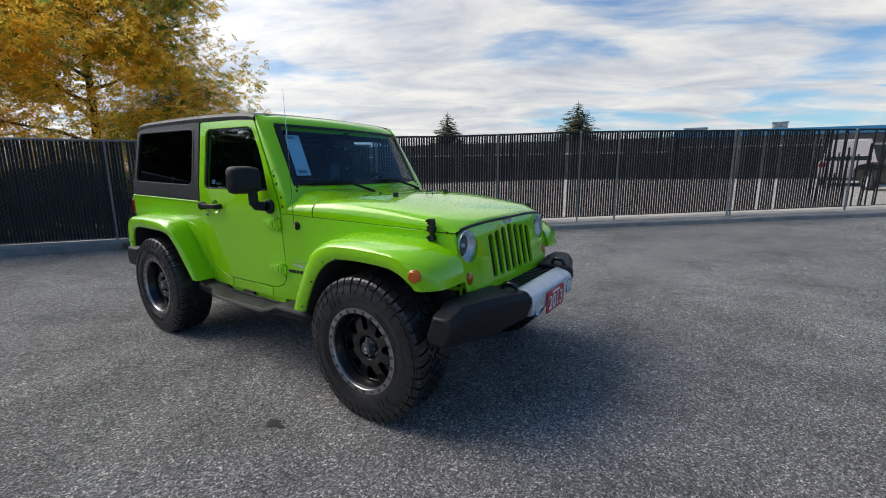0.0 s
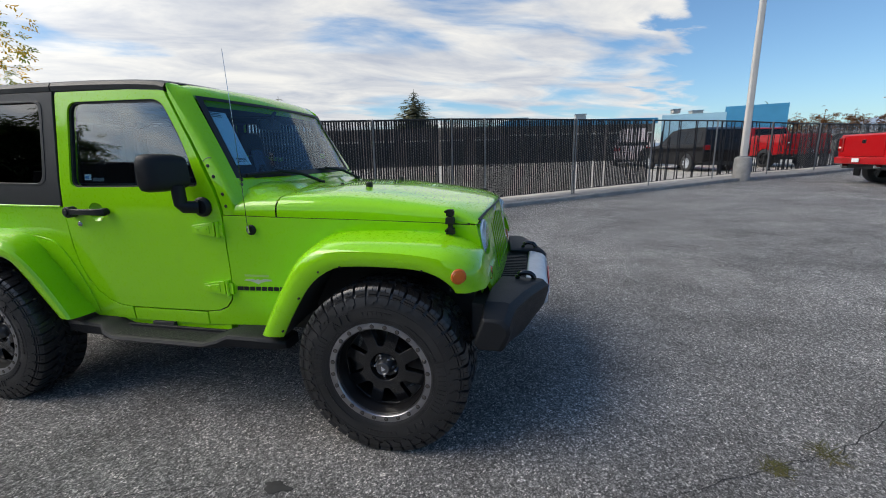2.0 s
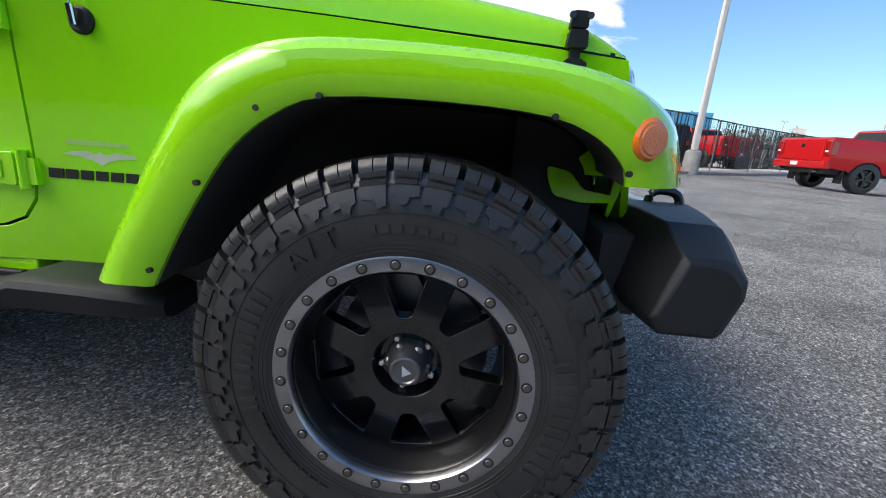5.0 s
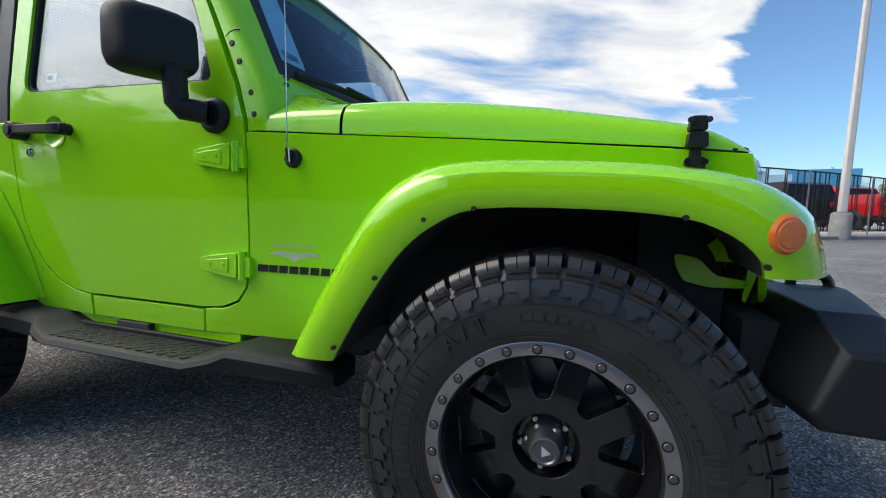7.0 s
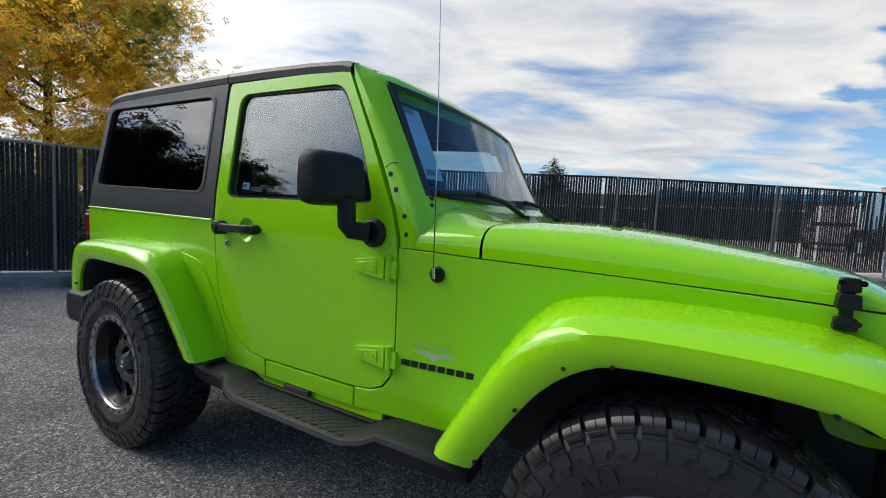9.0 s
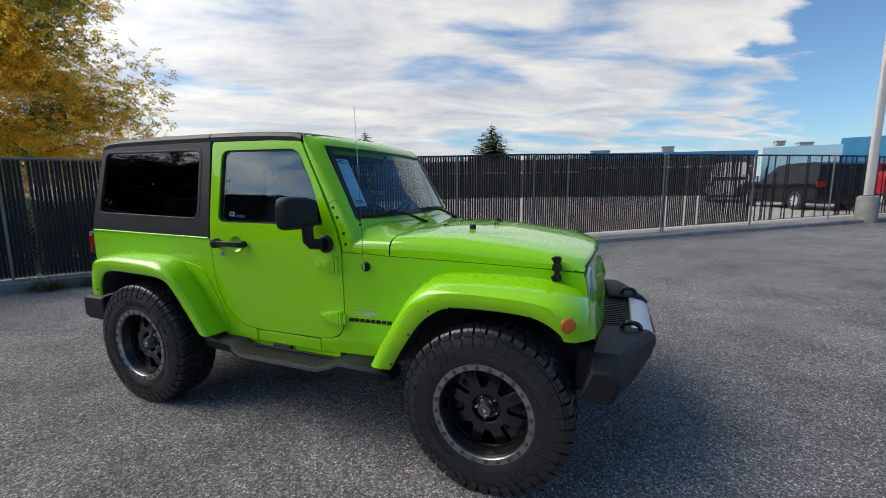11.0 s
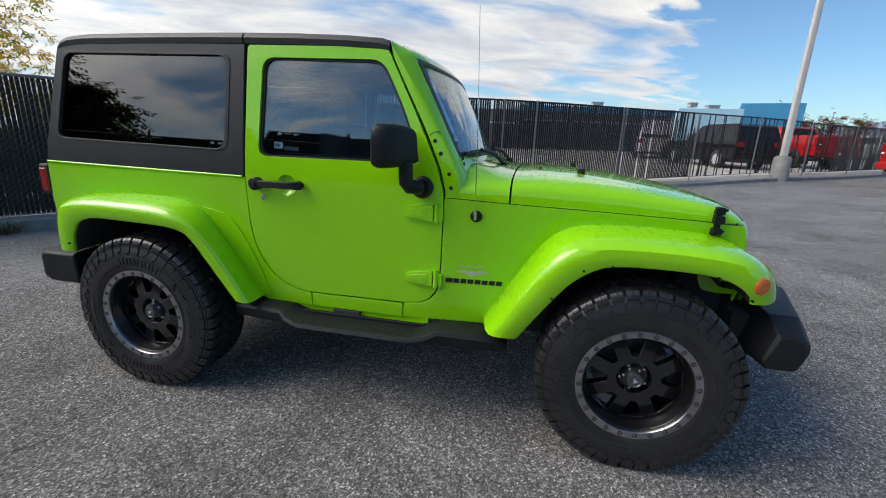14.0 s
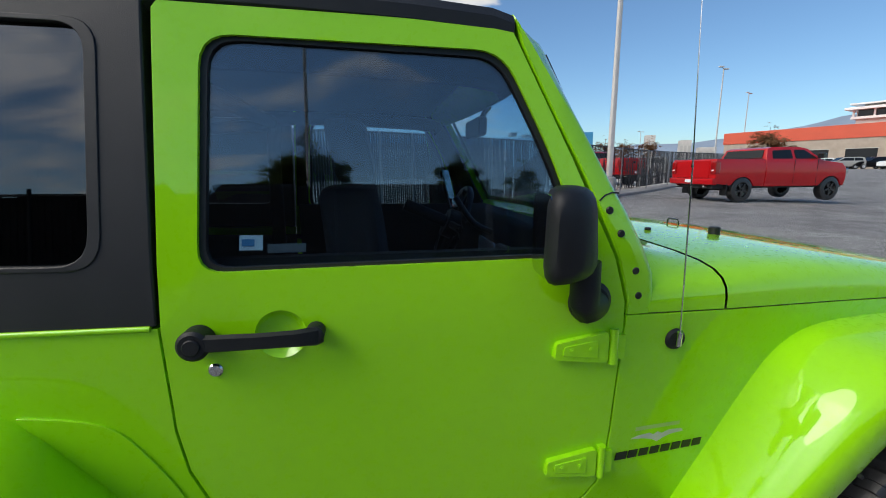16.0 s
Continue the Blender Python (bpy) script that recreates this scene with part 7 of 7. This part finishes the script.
def broad_tree(name, label, x, y, h, r, mat, sprays, leaf, seed, trunk_r=0.22, low=0.28, group="", droop=0.25, z=None, fill=0):
    """A trunk that forks into limbs and twigs, with sprays of small leaves round them."""
    rnd = random.Random(seed)
    z = ground_z(x, y) if z is None else z
    tree = tagged(empty(name, (x, y, z)), label, "tree", group)
    bm = bmesh.new()
    fork = h * low
    tube(bm, [(0, 0, -0.2), (0.05, 0.02, fork * 0.5), (0.0, 0.08, fork), (0.1, 0.1, h * 0.62), (0.0, 0.0, h * 0.92)], trunk_r, 10, [1.25, 1.0, 0.85, 0.45, 0.1])
    limbs = []
    for k in range(15):
        a = k * 2.4 + rnd.uniform(-0.4, 0.4)
        z0 = fork + (h * 0.72 - fork) * (k / 15) ** 0.9
        reach = r * (1.0 - 0.62 * (k / 15)) * rnd.uniform(0.75, 1.1)
        rise = h * rnd.uniform(0.10, 0.26)
        p0 = Vector((0, 0, z0))
        path = [p0]
        for j in range(1, 6):
            f = j / 5
            path.append(Vector((math.cos(a + 0.25 * math.sin(3 * f + k)) * reach * f, math.sin(a + 0.25 * math.sin(3 * f + k)) * reach * f, z0 + rise * (f - droop * f * f * f) + rnd.uniform(-0.1, 0.1))))
        limbs.append(path)
        tube(bm, path, trunk_r * 0.38, 6, [1, 0.8, 0.6, 0.42, 0.25, 0.08])
        for j in range(4):
            i = rnd.randrange(1, 5)
            b = a + rnd.choice((-1, 1)) * rnd.uniform(0.5, 1.2)
            q = path[i]
            l2 = reach * rnd.uniform(0.25, 0.5)
            tw = [q, q + Vector((math.cos(b), math.sin(b), 0.35)) * l2 * 0.5, q + Vector((math.cos(b), math.sin(b), 0.15 - droop * 0.4)) * l2]
            limbs.append(tw)
            tube(bm, tw, trunk_r * 0.14, 5, [1, 0.6, 0.15])
    limbs.append([Vector((0, 0, h * 0.6)), Vector((0.1, 0, h * 0.8)), Vector((0, 0, h))])
    part("trunk", bm, M_BARK, tree, "grey-brown forked trunk", smooth=50)
    vs, fs = [], []
    spots = crown_points(rnd, limbs, sprays, r * 0.105)
    for _ in range(fill):
        a, q = rnd.uniform(0, 2 * math.pi), r * math.sqrt(rnd.uniform(0.04, 0.78))
        spots.append(Vector((q * math.cos(a), q * math.sin(a), h * rnd.uniform(0.10, 0.52) + rnd.gauss(0, 0.2))))
    for p in spots:
        # a spray: a drooping stalk with leaflets on both sides
        a, el = rnd.uniform(0, 2 * math.pi), rnd.uniform(-0.9, 0.3)
        d = Vector((math.cos(a) * math.cos(el), math.sin(a) * math.cos(el), math.sin(el)))
        sd = d.cross(Vector((rnd.gauss(0, 0.4), rnd.gauss(0, 0.4), 1))).normalized()
        n = 3
        for j in range(n):
            for s in (-1, 1):
                c = p + d * leaf * (0.5 + j * 0.75)
                tip = c + (sd * s + d * 0.55 + Vector((0, 0, rnd.uniform(-0.5, 0.1)))) * leaf * rnd.uniform(0.75, 1.25)
                w = d * leaf * 0.30
                i = len(vs)
                mid = c.lerp(tip, 0.5)
                vs += [tuple(c), tuple(mid + w), tuple(tip), tuple(mid - w)]
                fs.append((i, i + 1, i + 2, i + 3))
    crown = mesh_from("crown", vs, fs, mat, tree, "crown of many small leaves")
    return tree


broad_tree("autumn_tree", "large tree with yellow, orange and green autumn leaves behind the fence", -22.8, 5.6, 14.2, 8.9, M_AUTUMN, 24000, 0.15, 3, 0.24, 0.08, fill=5600)


def spruce(x, y, h, r, seed):
    rnd = random.Random(seed)
    z = ground_z(x, y)
    tree = tagged(empty("spruce_tree", (x, y, z)), "dark grey-green pointed spruce far behind the fence", "tree", "spruces")
    bm = bmesh.new()
    tube(bm, [(0, 0, -0.2), (0, 0, h * 0.5), (0, 0, h)], 0.2, 8, [1, 0.6, 0.08])
    part("trunk", bm, M_BARK, tree, smooth=50)
    vs, fs = [], []
    levels = 34
    for k in range(levels):
        f = k / levels
        zz = h * (0.10 + 0.88 * f)
        rr = r * (1 - f) ** 0.60 * rnd.uniform(0.88, 1.10) + 0.10
        nb = max(7, int(20 * (1 - f)) + 5)
        for j in range(nb):
            a = 2 * math.pi * (j + rnd.random() * 0.7) / nb
            l2 = rr * rnd.uniform(0.6, 1.1)
            for q in range(7):
                g = (q + 0.6) / 7
                c = Vector((math.cos(a) * l2 * g, math.sin(a) * l2 * g, zz - 0.35 * l2 * g + 0.16 * l2 * g * g))
                for s in (-1, 0, 1):
                    d = Vector((math.cos(a + s * 0.9), math.sin(a + s * 0.9), rnd.uniform(-0.5, 0.15))) * l2 * 0.22
                    w = Vector((-math.sin(a), math.cos(a), rnd.uniform(-0.3, 0.3))) * l2 * 0.12
                    i = len(vs)
                    vs += [tuple(c - w), tuple(c + d), tuple(c + w)]
                    fs.append((i, i + 1, i + 2))
    mesh_from("crown", vs, fs, M_NEEDLE, tree, "layered drooping spruce branches")


def from_first(az, d):
    return (2.81 + d * math.sin(radians(az)), -2.51 + d * math.cos(radians(az)))


spruce(*from_first(-17.0, 58), 9.2, 4.2, 11)
spruce(*from_first(-33.4, 60), 8.8, 3.6, 12)


def hedge(a, b, h, w, n, seed):
    rnd = random.Random(seed)
    L = math.dist(a, b)
    vs, fs = [], []
    for _ in range(n):
        p, t = along(a, b, rnd.uniform(0, L))
        out = Vector((t.y, -t.x, 0))
        f = rnd.random()
        q = p + out * rnd.gauss(0, w * 0.4) + Vector((0, 0, h * (0.9 + 0.25 * noise.noise(Vector((p.x * 0.7, p.y * 0.7, 0)))) * f ** 0.6))
        z = ground_z(q.x, q.y)
        d = Vector((rnd.gauss(0, 1), rnd.gauss(0, 1), rnd.gauss(0, 1))).normalized() * 0.13
        e = d.cross(Vector((rnd.gauss(0, 1), rnd.gauss(0, 1), rnd.gauss(0, 1)))).normalized() * 0.06
        i = len(vs)
        c = Vector((q.x, q.y, q.z + z))
        vs += [tuple(c - d), tuple(c + e), tuple(c + d), tuple(c - e)]
        fs.append((i, i + 1, i + 2, i + 3))
    ob = mesh_from("hedge", vs, fs, M_DARKLEAF)
    tagged(ob, "dense dark leaves added behind the fence to darken its gaps", "hedge", kind="stuff")


# unseen filler foliage, added so the left fence's gaps look dark
hedge((-13.5, -6.0), (-5.6, 6.2), 1.5, 0.9, 14000, 8)
# rusty trees far along the fence, and a bare one
for k, (az, d, h, r) in enumerate(((27.5, 95, 6.5, 3.4), (29.6, 100, 7.0, 4.0), (31.8, 98, 6.4, 3.6), (34.5, 105, 7.4, 3.2), (45.9, 62, 5.4, 3.0), (25.4, 60, 5.6, 1.5))):
    x, y = far_at(az, d)
    broad_tree("rust_tree" if k < 5 else "green_tree", "small tree with thin rust-brown autumn leaves" if k < 5 else "small dull green tree", x, y, h, r, M_RUST if k < 5 else M_DARKLEAF, 700, 0.22, 40 + k, 0.14, 0.2, "far trees")

# ---- behind the camera: what the windows mirror ----


def behind():
    fence = tagged(empty("fence", (0, 0, 0)), "far chain-link fence with gappy dark slats", "fence")
    a, b = (14.0, -11.0), (-12.5, -8.5)
    rnd = random.Random(5)
    d = 0.0
    L = math.dist(a, b)
    gaps = [(4.0, 4.8), (9.0, 10.5), (14.5, 15.6), (18.5, 19.7), (21, 22.0), (23.4, 24.5)]
    d2 = 0
    while d2 < L:
        p, _ = along(a, b, d2)
        bm = bmesh.new()
        z = ground_z(p.x, p.y)
        lathe(bm, [(z - 0.1, 0.0), (z - 0.1, 0.035), (z + 2.75, 0.035), (z + 2.75, 0.0)], "z", 8, centre=(p.x, p.y, 0))
        part("post", bm, M_WIREDARK, fence)
        d2 += 2.97
    bm = bmesh.new()
    tube(bm, [(a[0], a[1], ground_z(*a) + 2.68), (b[0], b[1], ground_z(*b) + 2.68)], 0.025, 6)
    part("rail", bm, M_WIREDARK, fence)
    vs, fs = [], []
    while d < L:
        cut = 1.0
        for g0, g1 in gaps:
            if g0 < d < g1:
                cut = rnd.choice((0.96, 0.975, 0.985, 0.95))
        p, t = along(a, b, d)
        z, hgt = ground_z(p.x, p.y), 2.66 * cut
        i = len(vs)
        for dx in (-0.0543, 0.0543):
            for dy in (-0.006, 0.006):
                for zz in (z, z + hgt):
                    vs.append((p.x + dx, p.y + dy, zz))
        fs += [(i, i + 1, i + 3, i + 2), (i + 4, i + 6, i + 7, i + 5), (i, i + 4, i + 5, i + 1), (i + 2, i + 3, i + 7, i + 6), (i + 1, i + 5, i + 7, i + 3)]
        d += 0.109
    tagged(mesh_from("slats", vs, fs, M_SLAT, fence), kind="stuff")
    broad_tree("dark_tree", "round dark green tree behind a far fence", -3.3, -26.5, 8.8, 3.2, M_DARKLEAF, 7500, 0.20, 71, 0.2, 0.3, "mirrored trees")
    broad_tree("dark_tree", "round dark green tree behind a far fence", 7.0, -30.0, 8.2, 2.4, M_DARKLEAF, 5000, 0.20, 72, 0.2, 0.3, "mirrored trees")
    broad_tree("dark_tree", "spreading dark tree behind a far fence", -18.0, -12.5, 6.4, 3.4, M_DARKLEAF, 4200, 0.22, 73, 0.25, 0.25, "mirrored trees")
    broad_tree("dark_tree", "tall dark tree behind a far fence", -19.0, -8.5, 6.8, 3.8, M_DARKLEAF, 4600, 0.22, 75, 0.25, 0.2, "mirrored trees")
    building("dark_house", "dark gabled building beyond the far fence", (-34.0, -24.0), (-22.0, -27.0), -12, 6.0, M_WALLDARK, None, 0, 3, -0.9)
    broad_tree("dark_tree", "round dark green tree behind a far fence", 10.8, -27.0, 7.6, 1.9, M_DARKLEAF, 1300, 0.20, 74, 0.2, 0.3, "mirrored trees")
    lamp_pole(-2.2, -17.5, 10.0, False, (0.8, 0.3), 1.0)


behind()

# ---- weeds, cracks and stains on the lot ----
M_WEED = leaf_mat("dry_weed", [(0.07, 0.085, 0.032), (0.14, 0.135, 0.06), (0.24, 0.20, 0.10)], 0.3)
M_CRACK = simple("crack_filler", (0.035, 0.034, 0.032), 0.9, vary=0.3, scale=30)


def weed(x, y, r, h, n, seed, label="dry grass tuft in an asphalt crack"):
    rnd = random.Random(seed)
    z = ground_z(x, y)
    vs, fs = [], []
    for _ in range(n):
        a, q = rnd.uniform(0, 2 * math.pi), r * rnd.random() ** 0.7
        bx, by = q * math.cos(a) * 0.6, q * math.sin(a) * 0.6
        b = rnd.uniform(0, 2 * math.pi)
        lean, hh, w = rnd.uniform(0.2, 1.0) * r, h * rnd.uniform(0.4, 1.0), rnd.uniform(0.002, 0.004) * (1 + h * 3)
        i = len(vs)
        vs += [(bx - w * math.sin(b), by + w * math.cos(b), 0), (bx + w * math.sin(b), by - w * math.cos(b), 0), (bx + lean * math.cos(b), by + lean * math.sin(b), hh)]
        fs.append((i, i + 1, i + 2))
    ob = mesh_from("weed", vs, fs, M_WEED)
    ob.location = (x, y, z)
    tagged(ob, label, "weed", "weeds")


def crack(name, pts, w, seed):
    rnd = random.Random(seed)
    line = smooth_line(pts, 8)
    vs, fs = [], []
    for i, (x, y) in enumerate(line):
        p0, p1 = Vector(line[max(i - 1, 0)]), Vector(line[min(i + 1, len(line) - 1)])
        t = (p1 - p0).normalized()
        ww = w * rnd.uniform(0.3, 1.2) * (0.3 if i in (0, len(line) - 1) else 1)
        jx, jy = rnd.gauss(0, 0.008), rnd.gauss(0, 0.008)
        for s in (-1, 1):
            px, py = x + jx - t.y * ww * s, y + jy + t.x * ww * s
            vs.append((px, py, ground_z(px, py) + 0.004))
    fs = [(2 * i, 2 * i + 1, 2 * i + 3, 2 * i + 2) for i in range(len(line) - 1)]
    ob = mesh_from(name, vs, fs, M_CRACK)
    tagged(ob, "dark irregular crack in the asphalt", "crack", "cracks", kind="structure")


weed(2.95, -0.72, 0.09, 0.020, 80, 1)
weed(3.22, -0.57, 0.10, 0.020, 80, 2)
crack("crack_1", [(2.5, -0.95), (2.95, -0.70), (3.22, -0.58), (3.7, -0.2), (4.3, 0.5), (5.0, 1.1)], 0.0024, 3)
crack("crack_2", [(-1.9, -2.2), (-2.6, -1.9), (-3.1, -2.1), (-3.8, -1.6)], 0.0035, 4)
crack("crack_4", [(-0.66, -2.05), (-0.64, -1.98), (-0.67, -1.90), (-0.68, -1.81)], 0.003, 6)
crack("crack_5", [(-0.62, -2.02), (-0.52, -1.98), (-0.39, -1.85), (-0.22, -1.65), (-0.22, -1.53)], 0.0024, 7)
crack("crack_6", [(-0.07, -1.50), (0.08, -1.46), (0.22, -1.40), (0.59, -1.28)], 0.0022, 8)
crack("crack_7", [(0.05, -1.83), (0.07, -1.72), (0.0, -1.64)], 0.002, 9)
crack("crack_8", [(-1.59, -1.84), (-1.54, -1.71), (-1.39, -1.55), (-1.2, -1.3)], 0.003, 10)
crack("crack_3", [(5.5, 3.2), (6.2, 4.0), (7.4, 4.4), (8.4, 5.6)], 0.004, 5)
for k, (x, y) in enumerate(((1.55, 8.25), (0.1, 7.0), (0.35, 7.15), (5.2, 10.75), (-6.0, 0.75), (-5.75, 1.25), (6.9, 11.95))):
    weed(x, y, 0.22 if k not in (4, 5) else 0.4, 0.16 if k == 0 else (0.26 if k in (4, 5) else 0.07), 120 if k not in (4, 5) else 420, 20 + k, "low weed growing along the kerb")
# flattened dark scrap on the asphalt
bm = bmesh.new()
o = [(0.062 * math.cos(a) * (1 + 0.35 * math.sin(3 * a + 1)), 0.030 * math.sin(a) * (1 + 0.3 * math.cos(4 * a))) for a in np.linspace(0, 2 * math.pi, 19)[:-1]]
loft(bm, [[(0.835 + x * s, -1.238 + y * s, ground_z(0.83, -1.24) + z) for x, y in o] for s, z in ((1, 0.0), (1, 0.003), (0.7, 0.007))])
tagged(part("debris", bm, M_CRACK, smooth=40), "small flattened dark scrap on the asphalt", "debris")
